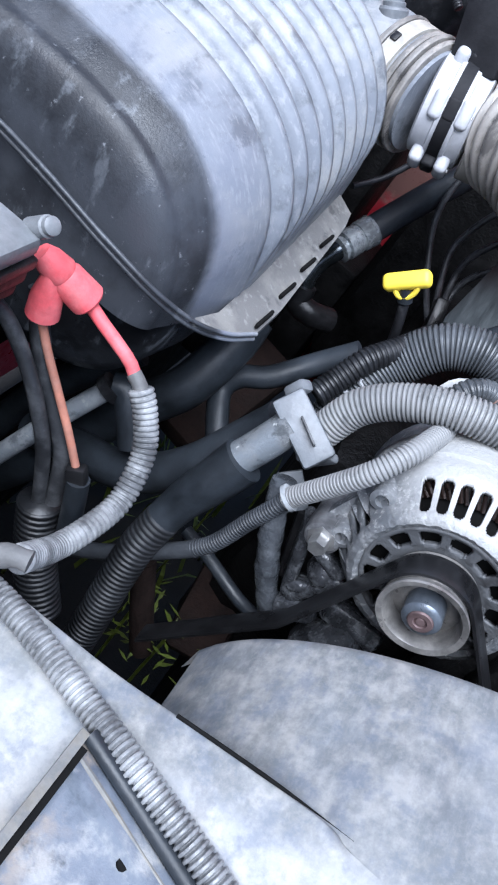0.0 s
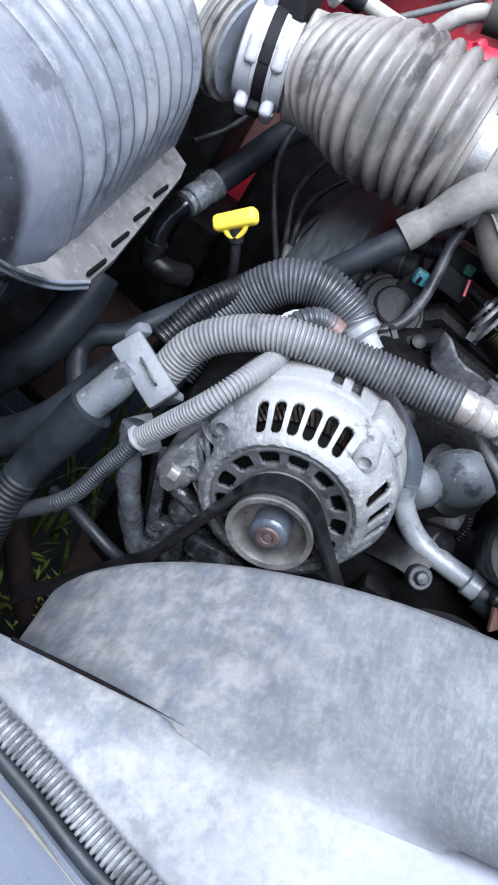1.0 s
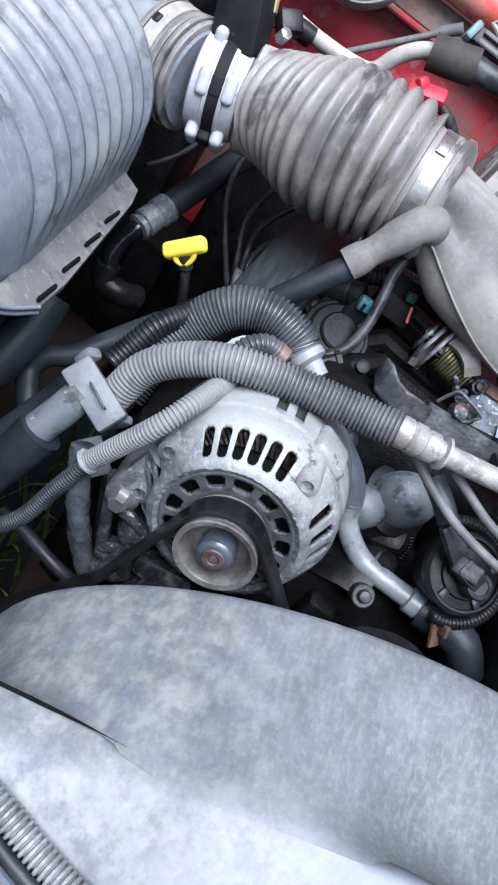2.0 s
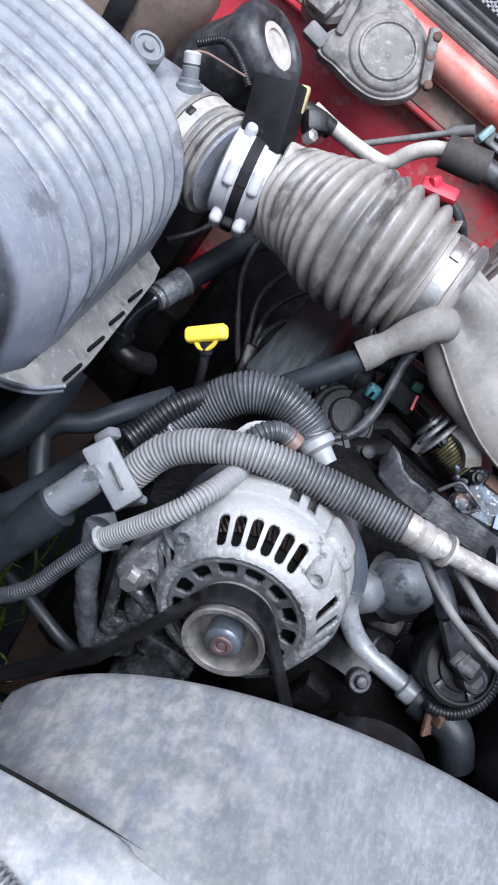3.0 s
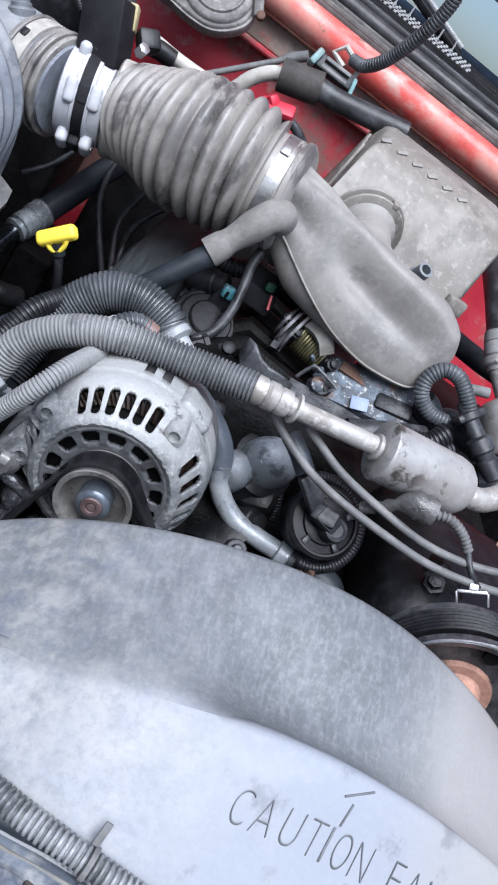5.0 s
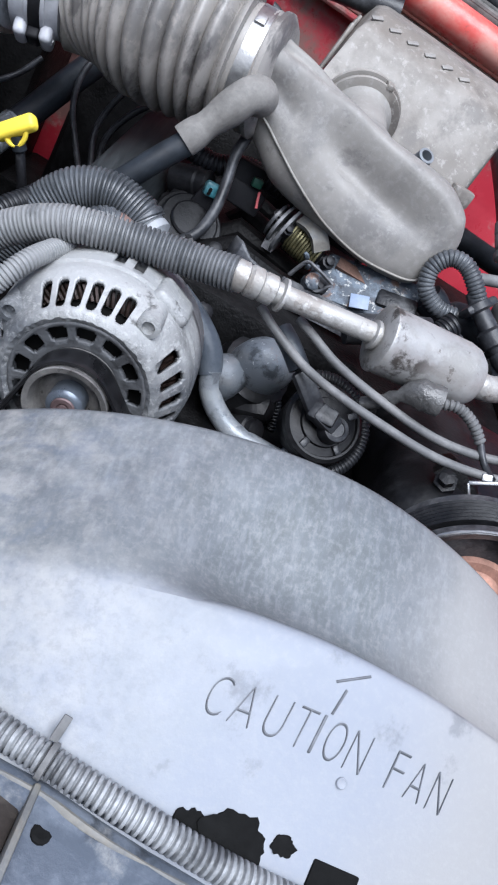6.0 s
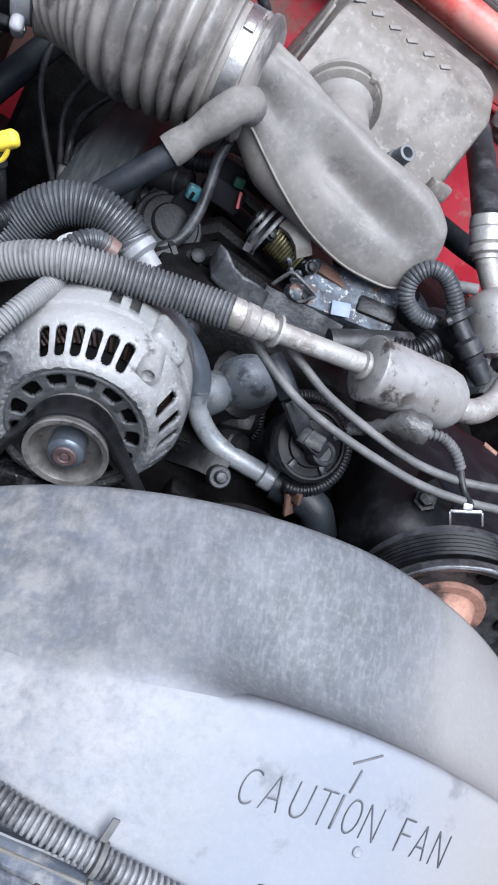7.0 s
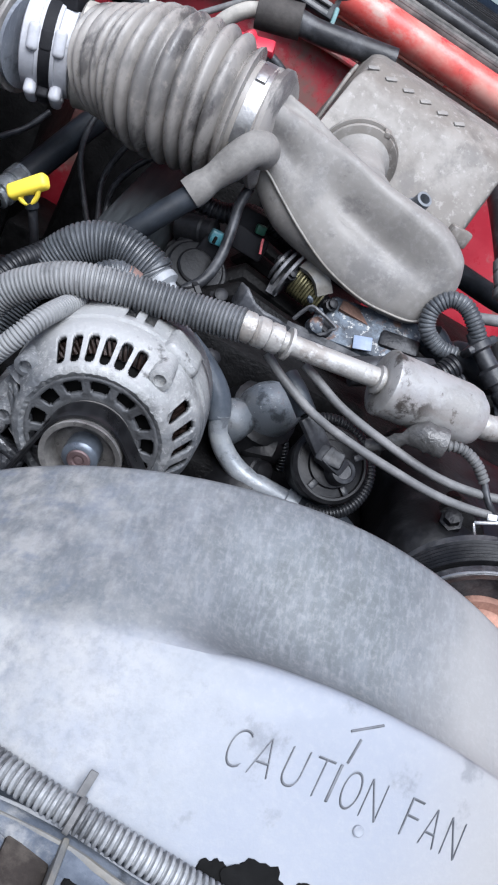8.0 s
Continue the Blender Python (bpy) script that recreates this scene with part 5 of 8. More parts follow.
# ---- hoses and looms ----
def ac_hose():
    t = thing("air_conditioning_hose", (0.0, 0.12, 0.85), "grey corrugated hose with crimped alloy end and muffler can", "hose")
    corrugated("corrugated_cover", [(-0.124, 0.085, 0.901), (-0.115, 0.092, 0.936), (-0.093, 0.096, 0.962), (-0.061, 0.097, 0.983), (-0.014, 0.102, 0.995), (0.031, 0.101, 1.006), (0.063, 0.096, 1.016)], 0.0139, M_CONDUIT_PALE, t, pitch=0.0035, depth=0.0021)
    A, B = V((0.062, 0.096, 1.016)), V((0.102, 0.103, 1.018))
    ax = (B - A).normalized()
    L = (B - A).length
    bm = bmesh.new()
    lathe(bm, [(0.010, -0.004), (0.0125, 0), (0.0125, L * .18), (0.0105, L * .22), (0.0125, L * .28), (0.0125, L * .48), (0.0105, L * .52), (0.012, L * .58), (0.012, L * .78), (0.009, L * .82), (0.009, L * .92), (0.0135, L * .94), (0.0135, L), (0.009, L)], A, ax, 28)
    part("crimp", bm, M_ALU, t, "crimped alloy ferrule")
    C = V((0.185, 0.118, 1.025))
    tube("pipe", [B, B.lerp(C, 0.5), C], 0.0088, M_ALU, t, "alloy pipe", 18)
    # muffler can
    D, E = V((0.186, 0.118, 1.024)), V((0.280, 0.133, 1.029))
    ax = (E - D).normalized()
    L = (E - D).length
    bm = bmesh.new()
    lathe(bm, [(0.010, -0.006), (0.0125, -0.005), (0.0125, -0.002), (0.0105, -0.001), (0.0105, 0.0), (0.026, 0.0005), (0.0285, 0.002), (0.0288, 0.004), (0.0280, 0.006), (0.0282, L - 0.018), (0.0265, L - 0.009), (0.021, L - 0.001), (0.012, L + 0.002)], D, ax, 44)
    part("muffler_can", bm, M_CAN, t, "dull silver alloy can")
    tube("tail_pipe", [E - ax * 0.005, E + ax * 0.02, E + ax * 0.035 + V((0.01, 0.02, 0.008)), E + V((0.055, 0.05, 0.03))], 0.0115, M_ALU, t, "bent alloy pipe", 18)


def arch_hose():
    t = thing("arched_wire_loom", (-0.07, 0.2, 0.86), "thick grey corrugated loom arching to a white fitting", "hose")
    corrugated("corrugated_cover", [(-0.122, 0.150, 0.862), (-0.119, 0.175, 0.897), (-0.108, 0.195, 0.930), (-0.087, 0.205, 0.963), (-0.057, 0.208, 0.977), (-0.028, 0.205, 0.975), (-0.019, 0.203, 0.971)], 0.0195, M_CONDUIT, t, pitch=0.0036, depth=0.0024, seg=24)
    A, B = V((-0.022, 0.203, 0.972)), V((0.008, 0.190, 0.964))
    ax = (B - A).normalized()
    bm = bmesh.new()
    L = (B - A).length
    lathe(bm, [(0.012, -0.004), (0.0165, 0), (0.0165, L * .2), (0.0145, L * .24), (0.017, L * .3), (0.017, L * .5), (0.011, L * .6), (0.0095, L)], A, ax, 24)
    part("fitting", bm, M_FITTING, t, "pale grey plastic fitting")


ac_hose()
arch_hose()


def hose(name, label, cat, pts, r, mat, loom=False, pitch=0.0045, depth=0.0011, seg=14):
    if loom:
        ob = corrugated(name, pts, r, mat, pitch=pitch, depth=depth)
    else:
        ob = tube(name, pts, r, mat, seg=seg)
    return tagged(ob, label, cat)


def hose_clip():
    t = thing("hose_clip", (-0.108, 0.070, 0.884), "grey plastic snap clip holding two hoses together", "clip")
    bm = bmesh.new()
    oriented(bm, (-0.160, 0.084, 0.909), (-0.110, 0.066, 0.895), 0.026, 0.020, (-0.1, -0.7, 0.6), 0.003)
    body = part("body", bm, M_GREYPL, t)
    bm = bmesh.new()
    oriented(bm, (-0.142, 0.070, 0.913), (-0.122, 0.060, 0.908), 0.0018, 0.0082, (-0.1, -0.7, 0.6), 0.0005)
    part("groove", bm, M_RUBBER_GREY, body, "narrow dark groove")
    bm = bmesh.new()
    oriented(bm, (-0.160, 0.100, 0.900), (-0.154, 0.100, 0.918), 0.010, 0.014, (-0.1, -0.5, 0.8), 0.003)
    part("jaw", bm, M_GREYPL, t)
    bm = bmesh.new()
    oriented(bm, (-0.120, 0.080, 0.876), (-0.107, 0.075, 0.900), 0.008, 0.02, (-0.1, -0.5, 0.8), 0.003)
    part("jaw", bm, M_GREYPL, t)
    bm = bmesh.new()
    oriented(bm, (-0.122, 0.075, 0.863), (-0.098, 0.070, 0.841), 0.02, 0.004, (0, -0.8, 0.5), 0.001)
    part("foot", bm, M_GREYPL, t)


def lower_hose():
    t = thing("suction_hose", (-0.174, 0.030, 0.794), "dark hose with alloy end, rubber sleeve and corrugated tail", "hose")
    tube("alloy_end", [(-0.143, 0.075, 0.899), (-0.150, 0.065, 0.877), (-0.159, 0.055, 0.852)], 0.0135, M_BLUEGREY, t, "dull alloy pipe end", 20)
    tube("rubber_sleeve", [(-0.154, 0.055, 0.859), (-0.161, 0.047, 0.831), (-0.169, 0.040, 0.803), (-0.174, 0.030, 0.773)], lambda s: 0.019 - 0.004 * ss(s / 0.09), M_RUBBER, t, "smooth dark sleeve", 20)
    corrugated("corrugated_tail", [(-0.173, 0.031, 0.780), (-0.175, 0.020, 0.748), (-0.172, 0.010, 0.708), (-0.167, 0.000, 0.662), (-0.162, -0.010, 0.604)], 0.0155, M_CONDUIT_DARK, t, pitch=0.005, depth=0.0016)


def left_hoses():
    hose("radiator_hose", "thick smooth black rubber hose", "hose", [(-0.150, 0.100, 0.876), (-0.164, 0.095, 0.838), (-0.182, 0.090, 0.792), (-0.208, 0.090, 0.749), (-0.241, 0.095, 0.716), (-0.281, 0.110, 0.688), (-0.337, 0.130, 0.645)], 0.0185, M_RUBBER, seg=20)
    t = thing("coolant_pipe", (-0.303, 0.080, 0.731), "dull silver pipe with clamped rubber elbow", "pipe")
    tube("pipe", [(-0.338, 0.050, 0.646), (-0.311, 0.065, 0.718), (-0.279, 0.090, 0.794)], 0.0088, M_PIPE, t, seg=16)
    bm = bmesh.new()
    A, B = V((-0.280, 0.088, 0.789)), V((-0.277, 0.092, 0.798))
    lathe(bm, [(0.010, 0), (0.0135, 0.001), (0.0135, (B - A).length), (0.01, (B - A).length)], A, B - A, 18)
    part("clamp", bm, M_CASTDARK, t)
    tube("rubber_elbow", [B, (-0.268, 0.094, 0.800), (-0.255, 0.090, 0.787), (-0.236, 0.085, 0.762)], 0.012, M_RUBBER, t)
    hose("heater_hose", "thick dusty black rubber hose passing below", "hose", [(-0.368, 0.130, 0.518), (-0.326, 0.140, 0.597), (-0.296, 0.150, 0.668), (-0.267, 0.160, 0.730), (-0.240, 0.170, 0.782), (-0.231, 0.200, 0.830), (-0.233, 0.220, 0.857)], 0.021, M_RUBBER, seg=20)
    hose("coolant_elbow_hose", "bent dark rubber coolant hose deep in the bay", "hose", [(-0.180, 0.170, 0.746), (-0.201, 0.190, 0.761), (-0.216, 0.210, 0.775), (-0.210, 0.220, 0.794), (-0.187, 0.230, 0.810), (-0.161, 0.250, 0.842), (-0.136, 0.260, 0.877)], 0.0115, M_RUBBER)
    hose("black_cross_hose", "black rubber hose along the inner side", "hose", [(-0.397, 0.160, 0.546), (-0.368, 0.170, 0.639), (-0.331, 0.180, 0.710), (-0.302, 0.200, 0.756)], 0.016, M_RUBBER)
    t = thing("alternator_loom", (-0.112, 0.044, 0.867), "thin grey corrugated wire loom behind the alternator", "wire loom")
    corrugated("upper_conduit", [(-0.112, 0.044, 0.867), (-0.096, 0.038, 0.908), (-0.083, 0.037, 0.940), (-0.072, 0.053, 0.960), (-0.063, 0.083, 0.964), (-0.057, 0.106, 0.962), (-0.051, 0.130, 0.960), (-0.046, 0.150, 0.957)], 0.0082, M_CONDUIT_PALE, t, "pale conduit above the ring", 0.0030, 0.0013)
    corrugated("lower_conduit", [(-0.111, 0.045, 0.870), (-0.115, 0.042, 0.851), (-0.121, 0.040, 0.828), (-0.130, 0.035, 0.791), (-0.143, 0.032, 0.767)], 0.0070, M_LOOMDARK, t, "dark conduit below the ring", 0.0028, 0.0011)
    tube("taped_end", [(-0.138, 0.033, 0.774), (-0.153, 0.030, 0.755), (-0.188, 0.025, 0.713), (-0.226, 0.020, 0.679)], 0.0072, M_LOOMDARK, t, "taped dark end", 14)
    bm = bmesh.new()
    lathe(bm, [(0.0082, 0), (0.0105, 0.0005), (0.0105, 0.0035), (0.0082, 0.004)], (-0.112, 0.044, 0.867), V((-0.102, 0.050, 0.889)) - V((-0.112, 0.044, 0.867)), 20)
    tagged(part("loom_ring", bm, M_FITTING), "white plastic ring tie round the thin loom", "cable tie")
    hose("taped_loom", "grimy taped wire loom hanging beside the bracket", "wire loom", [(-0.121, 0.060, 0.866), (-0.112, 0.055, 0.844), (-0.098, 0.050, 0.817), (-0.077, 0.050, 0.780), (-0.056, 0.050, 0.754)], lambda s: 0.0098 + 0.0006 * math.sin(s * 170) + 0.0004 * math.sin(s * 410), M_TAPED)
    hose("second_arch_loom", "dark corrugated loom under the arched loom", "wire loom", [(-0.144, 0.140, 0.888), (-0.138, 0.155, 0.904), (-0.130, 0.170, 0.925), (-0.117, 0.190, 0.938), (-0.102, 0.220, 0.951)], 0.011, M_CONDUIT_DARK, True, 0.0042, 0.0012)
    bm = bmesh.new()
    c = V((-0.130, 0.165, 0.913))
    oriented(bm, c + V((-0.011, 0, 0.004)), c + V((0.011, 0, -0.004)), 0.004, 0.006, (0, -0.8, 0.5), 0.001)
    oriented(bm, c + V((-0.013, -0.008, -0.009)), c + V((0.009, -0.008, -0.017)), 0.004, 0.006, (0, -0.8, 0.5), 0.001)
    oriented(bm, c + V((-0.011, 0, 0.004)), c + V((-0.013, -0.008, -0.009)), 0.004, 0.006, (0, -0.8, 0.5), 0.001)
    oriented(bm, c + V((0.011, 0, -0.004)), c + V((0.009, -0.008, -0.017)), 0.004, 0.006, (0, -0.8, 0.5), 0.001)
    tagged(part("loom_buckle", bm, M_WHITE), "small pale plastic buckle on the loom", "clip")


def loom_ends():
    t = thing("white_guard", (-0.056, 0.170, 0.953), "chalky white plastic guard below the arched loom", "guard")
    bm = bmesh.new()
    ribbon(bm, [(-0.070, 0.165, 0.944), (-0.067, 0.168, 0.956), (-0.059, 0.172, 0.963), (-0.047, 0.176, 0.964)], 0.012, 0.003, (0, -0.7, 0.7))
    part("tab", bm, M_PIN, t)
    hose("short_loom", "short dusty corrugated loom with orange plug end", "wire loom", [(-0.064, 0.150, 0.951), (-0.058, 0.158, 0.967), (-0.047, 0.165, 0.974), (-0.035, 0.168, 0.973)], 0.0095, M_CONDUIT, True, 0.0038, 0.0010)
    bm = bmesh.new()
    A = V((-0.038, 0.168, 0.973))
    lathe(bm, [(0.0085, -0.004), (0.0098, 0), (0.0098, 0.010), (0.006, 0.012)], A, V((-0.026, 0.168, 0.971)) - A, 16)
    tagged(part("orange_plug", bm, M_PEACH), "faded orange wire plug", "plug")


def battery_side():
    t = thing("battery_box", (-0.40, -0.2, 0.8), "grey plastic battery box with bolted terminal", "battery")
    bm = bmesh.new()
    box(bm, (-0.45, -0.22, 0.9945), (0.30, 0.29, 0.013), None, 0.004)
    part("lid", bm, M_LIDGREY, t, "light grey lid")
    bm = bmesh.new()
    for k in range(3):
        box(bm, (-0.45, -0.22, 0.983 - 0.010 * k), (0.302 - 0.004 * k, 0.292 - 0.004 * k, 0.0075), None, 0.002)
    box(bm, (-0.45, -0.22, 0.80), (0.29, 0.28, 0.32), None, 0.008)
    part("case", bm, M_BLACK, t, "black case side")
    bm = bmesh.new()
    lathe(bm, [(0.006, -0.012), (0.006, 0.003), (0.005, 0.004), (0.005, 0.007), (0.0035, 0.008)], (-0.303, -0.075, 1.005), (0.55, -0.2, 0.6), 14)
    part("terminal_bolt", bm, M_LIDGREY, t, "grey terminal bolt")
    for dx, dy in ((0.006, 0.006), (-0.006, 0.006)):
        bm = bmesh.new()
        c = V((-0.325, -0.1, 1.0015))
        box(bm, c, (0.014, 0.0025, 0.001), Matrix.Rotation(radians(45 if dx > 0 else -45), 3, "Z"))
        part("polarity_mark", bm, M_CASTDARK, t, "moulded polarity mark")

    t = thing("positive_cable", (-0.279, -0.035, 0.943), "red battery cable with rubber boots and grey split loom", "cable")
    A, B = V((-0.303, -0.050, 0.970)), V((-0.281, -0.035, 0.954))
    bm = bmesh.new()
    L = (B - A).length
    lathe(bm, [(0.006, -0.010), (0.0085, -0.004), (0.0100, L * 0.2), (0.0092, L * 0.26), (0.0105, L * 0.34), (0.0112, L * 0.95), (0.0100, L), (0.005, L - 0.002)], A, B - A, 24)
    part("boot", bm, M_REDPL, t, "pinkish red rubber boot")
    A, B = V((-0.300, -0.052, 0.964)), V((-0.297, -0.050, 0.937))
    bm = bmesh.new()
    L = (B - A).length
    lathe(bm, [(0.004, -0.01), (0.006, 0), (0.0095, L * 0.5), (0.0103, L), (0.005, L - 0.002)], A, B - A, 24)
    part("boot", bm, M_REDPL, t, "pinkish red rubber boot")
    tube("red_wire", [(-0.280, -0.036, 0.954), (-0.268, -0.036, 0.949), (-0.253, -0.035, 0.943), (-0.241, -0.034, 0.937), (-0.234, -0.034, 0.930)], 0.0042, M_REDPL, t, "pinkish red cable")
    tube("grey_wrap", [(-0.237, -0.034, 0.933), (-0.229, -0.035, 0.929), (-0.223, -0.036, 0.923)], 0.0048, M_SLEEVE, t)
    corrugated("split_loom", [(-0.228, -0.036, 0.929), (-0.218, -0.038, 0.919), (-0.205, -0.044, 0.902), (-0.198, -0.055, 0.887), (-0.195, -0.070, 0.873), (-0.198, -0.095, 0.868), (-0.203, -0.120, 0.870), (-0.206, -0.160, 0.902)], 0.0080, M_CONDUIT_LIGHT, t, pitch=0.0037, depth=0.0010)
    tube("orange_wire", [(-0.298, -0.050, 0.936), (-0.285, -0.050, 0.917), (-0.266, -0.050, 0.894), (-0.248, -0.050, 0.872), (-0.231, -0.050, 0.849)], 0.0028, M_ORANGE, t, "orange wire")
    bm = bmesh.new()
    oriented(bm, (-0.234, -0.050, 0.854), (-0.225, -0.050, 0.837), 0.014, 0.011, (0, -0.8, 0.5), 0.003)
    part("end_sleeve", bm, M_BLACK, t)

    t = thing("negative_cables", (-0.241, -0.050, 0.795), "black battery cables gathered into a corrugated loom", "cable")
    tube("cable", [(-0.322, -0.075, 0.942), (-0.310, -0.065, 0.931), (-0.290, -0.060, 0.908), (-0.271, -0.060, 0.884), (-0.256, -0.055, 0.849), (-0.243, -0.050, 0.797)], 0.0050, M_RUBBER_GREY, t)
    tube("cable", [(-0.310, -0.040, 0.942), (-0.297, -0.042, 0.916), (-0.282, -0.045, 0.896), (-0.262, -0.045, 0.871), (-0.246, -0.045, 0.846), (-0.234, -0.045, 0.795)], 0.0064, M_RUBBER_GREY, t)
    tube("cable", [(-0.228, -0.050, 0.845), (-0.221, -0.050, 0.819), (-0.213, -0.050, 0.784)], 0.008, M_RUBBER, t)
    corrugated("loom", [(-0.243, -0.050, 0.803), (-0.234, -0.050, 0.773), (-0.222, -0.050, 0.739), (-0.200, -0.050, 0.697)], 0.0165, M_CONDUIT_DARK, t, pitch=0.0055, depth=0.0016)


def front_loom():
    t = thing("front_wire_loom", (0, -0.24, 0.9), "grey corrugated wire loom lying across the shroud plate", "wire loom")
    way = ((-0.26, -0.168), (-0.205, -0.174), (-0.171, -0.182), (-0.132, -0.194), (-0.099, -0.206), (-0.05, -0.221), (-0.014, -0.234), (0.03, -0.252), (0.07, -0.264), (0.115, -0.2735), (0.16, -0.279), (0.21, -0.281), (0.27, -0.281))
    pts = [V((x, y, plate_z(x, y) + 0.0078)) for x, y in way]
    corrugated("split_loom", pts, 0.0072, M_CONDUIT_LIGHT, t, pitch=0.0033, depth=0.0020, seg=20)
    bm = bmesh.new()
    sweep(bm, spline([(-0.214, -0.172, 0.909), (-0.207, -0.170, 0.916), (-0.199, -0.168, 0.918)], 0.003), lambda s: 0.0058 + 0.0006 * math.sin(s * 330), 16)
    part("tape_wrap", bm, M_SLEEVE, t, "dirty white tape wrap")
    bm = bmesh.new()
    lathe(bm, [(0.0072, 0), (0.0084, 0.0004), (0.0084, 0.003), (0.0072, 0.0034)], pts[8], pts[9] - pts[8], 24)
    tie = part("cable_tie", bm, M_SLEEVE, t, "pale cable tie")
    bm = bmesh.new()
    oriented(bm, pts[8] + V((0, 0.005, 0.006)), pts[8] + V((0.001, 0.012, 0.016)), 0.004, 0.0015, (0, -0.8, 0.5), 0.0005)
    part("tail", bm, M_SLEEVE, tie)


hose_clip()
lower_hose()
left_hoses()
loom_ends()
battery_side()
front_loom()

# ---- engine mass and things round it ----
def engine_block():
    t = thing("engine_block", (0.1, 0.4, 0.3), "dark grimy cast iron engine with valve covers", "engine")
    bm = bmesh.new()
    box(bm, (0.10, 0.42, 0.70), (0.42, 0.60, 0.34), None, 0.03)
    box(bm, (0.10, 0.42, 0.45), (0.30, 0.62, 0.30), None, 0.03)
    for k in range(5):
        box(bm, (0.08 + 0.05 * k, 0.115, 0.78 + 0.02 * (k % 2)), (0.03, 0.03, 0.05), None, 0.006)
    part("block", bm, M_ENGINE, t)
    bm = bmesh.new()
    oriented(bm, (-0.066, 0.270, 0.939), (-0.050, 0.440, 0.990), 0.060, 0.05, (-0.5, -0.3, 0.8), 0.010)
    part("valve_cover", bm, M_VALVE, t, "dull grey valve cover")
    # added near-black masses stand in for the shade deep in the bay
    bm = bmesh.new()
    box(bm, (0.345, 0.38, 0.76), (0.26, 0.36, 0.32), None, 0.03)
    part("accessory_filler", bm, M_ENGINE, t, "dark filler for the unlit bay beside the engine")
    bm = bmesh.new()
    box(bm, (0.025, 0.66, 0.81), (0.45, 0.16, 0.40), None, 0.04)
    part("rear_filler", bm, M_ENGINE, t, "dark filler for the unlit bay behind the engine")
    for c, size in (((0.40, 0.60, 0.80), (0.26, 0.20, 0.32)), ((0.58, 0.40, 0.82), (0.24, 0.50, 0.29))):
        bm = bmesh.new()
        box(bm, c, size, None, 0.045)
        part("side_filler", bm, M_ENGINE, t, "dark filler for the unlit side of the bay")
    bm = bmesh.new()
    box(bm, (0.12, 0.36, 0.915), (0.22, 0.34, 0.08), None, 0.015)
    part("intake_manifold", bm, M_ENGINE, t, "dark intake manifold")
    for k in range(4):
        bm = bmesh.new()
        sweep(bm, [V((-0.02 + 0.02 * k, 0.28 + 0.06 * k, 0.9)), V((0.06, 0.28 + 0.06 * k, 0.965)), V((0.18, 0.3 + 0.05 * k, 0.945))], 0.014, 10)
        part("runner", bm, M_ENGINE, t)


def under_bay():
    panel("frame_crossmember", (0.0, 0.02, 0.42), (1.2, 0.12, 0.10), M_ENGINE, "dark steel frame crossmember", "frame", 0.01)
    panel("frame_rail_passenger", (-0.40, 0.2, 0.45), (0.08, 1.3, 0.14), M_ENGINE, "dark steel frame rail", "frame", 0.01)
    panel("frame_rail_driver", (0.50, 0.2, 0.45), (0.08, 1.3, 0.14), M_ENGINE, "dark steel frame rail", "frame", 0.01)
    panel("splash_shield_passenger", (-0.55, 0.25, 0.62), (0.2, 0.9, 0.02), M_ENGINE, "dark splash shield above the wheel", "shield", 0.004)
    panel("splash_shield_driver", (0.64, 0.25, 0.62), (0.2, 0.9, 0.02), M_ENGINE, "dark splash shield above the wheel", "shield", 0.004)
    # control arm and bits seen deep in the bay
    t = thing("suspension_arm", (-0.3, 0.25, 0.5), "rusty dark suspension arm deep below", "suspension")
    bm = bmesh.new()
    oriented(bm, (-0.251, 0.280, 0.620), (-0.221, 0.450, 0.689), 0.10, 0.04, (0, -0.4, 0.9), 0.012)
    part("arm", bm, M_RUSTDARK, t)
    bm = bmesh.new()
    oriented(bm, (-0.109, 0.120, 0.609), (-0.052, 0.120, 0.627), 0.10, 0.03, (0, -0.6, 0.8), 0.01)
    part("lower_plate", bm, M_RUSTDARK, t)
    bm = bmesh.new()
    sweep(bm, [V((-0.166, 0.060, 0.689)), V((-0.144, 0.060, 0.643)), V((-0.112, 0.060, 0.579))], 0.012, 12)
    part("link", bm, M_RUSTDARK, t)
    hose("brake_hose", "thin black brake hose", "hose", [(-0.153, 0.080, 0.731), (-0.122, 0.070, 0.734), (-0.082, 0.060, 0.730), (-0.057, 0.050, 0.738)], 0.006, M_RUBBER)


def grass():
    bm = bmesh.new()
    rnd = random.Random(5)
    for cx, cy, n, s in ((-0.33, 0.62, 40, 0.2), (-0.20, 0.80, 60, 0.25)):
        for _ in range(n):
            x, y = cx + rnd.gauss(0, s * 0.5), cy + rnd.gauss(0, s * 0.5)
            h, a, w = rnd.uniform(0.06, 0.2), rnd.uniform(0, 6.28), rnd.uniform(0.003, 0.007)
            dx, dy = math.cos(a), math.sin(a)
            lean = rnd.uniform(0.1, 0.8) * h
            p = [(x - dy * w, y + dx * w, 0), (x + dy * w, y - dx * w, 0), (x + dx * lean * 0.5 + dy * w, y + dy * lean * 0.5 - dx * w, h * 0.7), (x + dx * lean * 0.5 - dy * w, y + dy * lean * 0.5 + dx * w, h * 0.7), (x + dx * lean, y + dy * lean, h)]
            v = [bm.verts.new(q) for q in p]
            bm.faces.new(v[:4])
            bm.faces.new((v[3], v[2], v[4]))
    tagged(part("grass", bm, M_GRASS, smooth=False), "yellow-green weeds growing under the vehicle", "grass", kind="stuff")


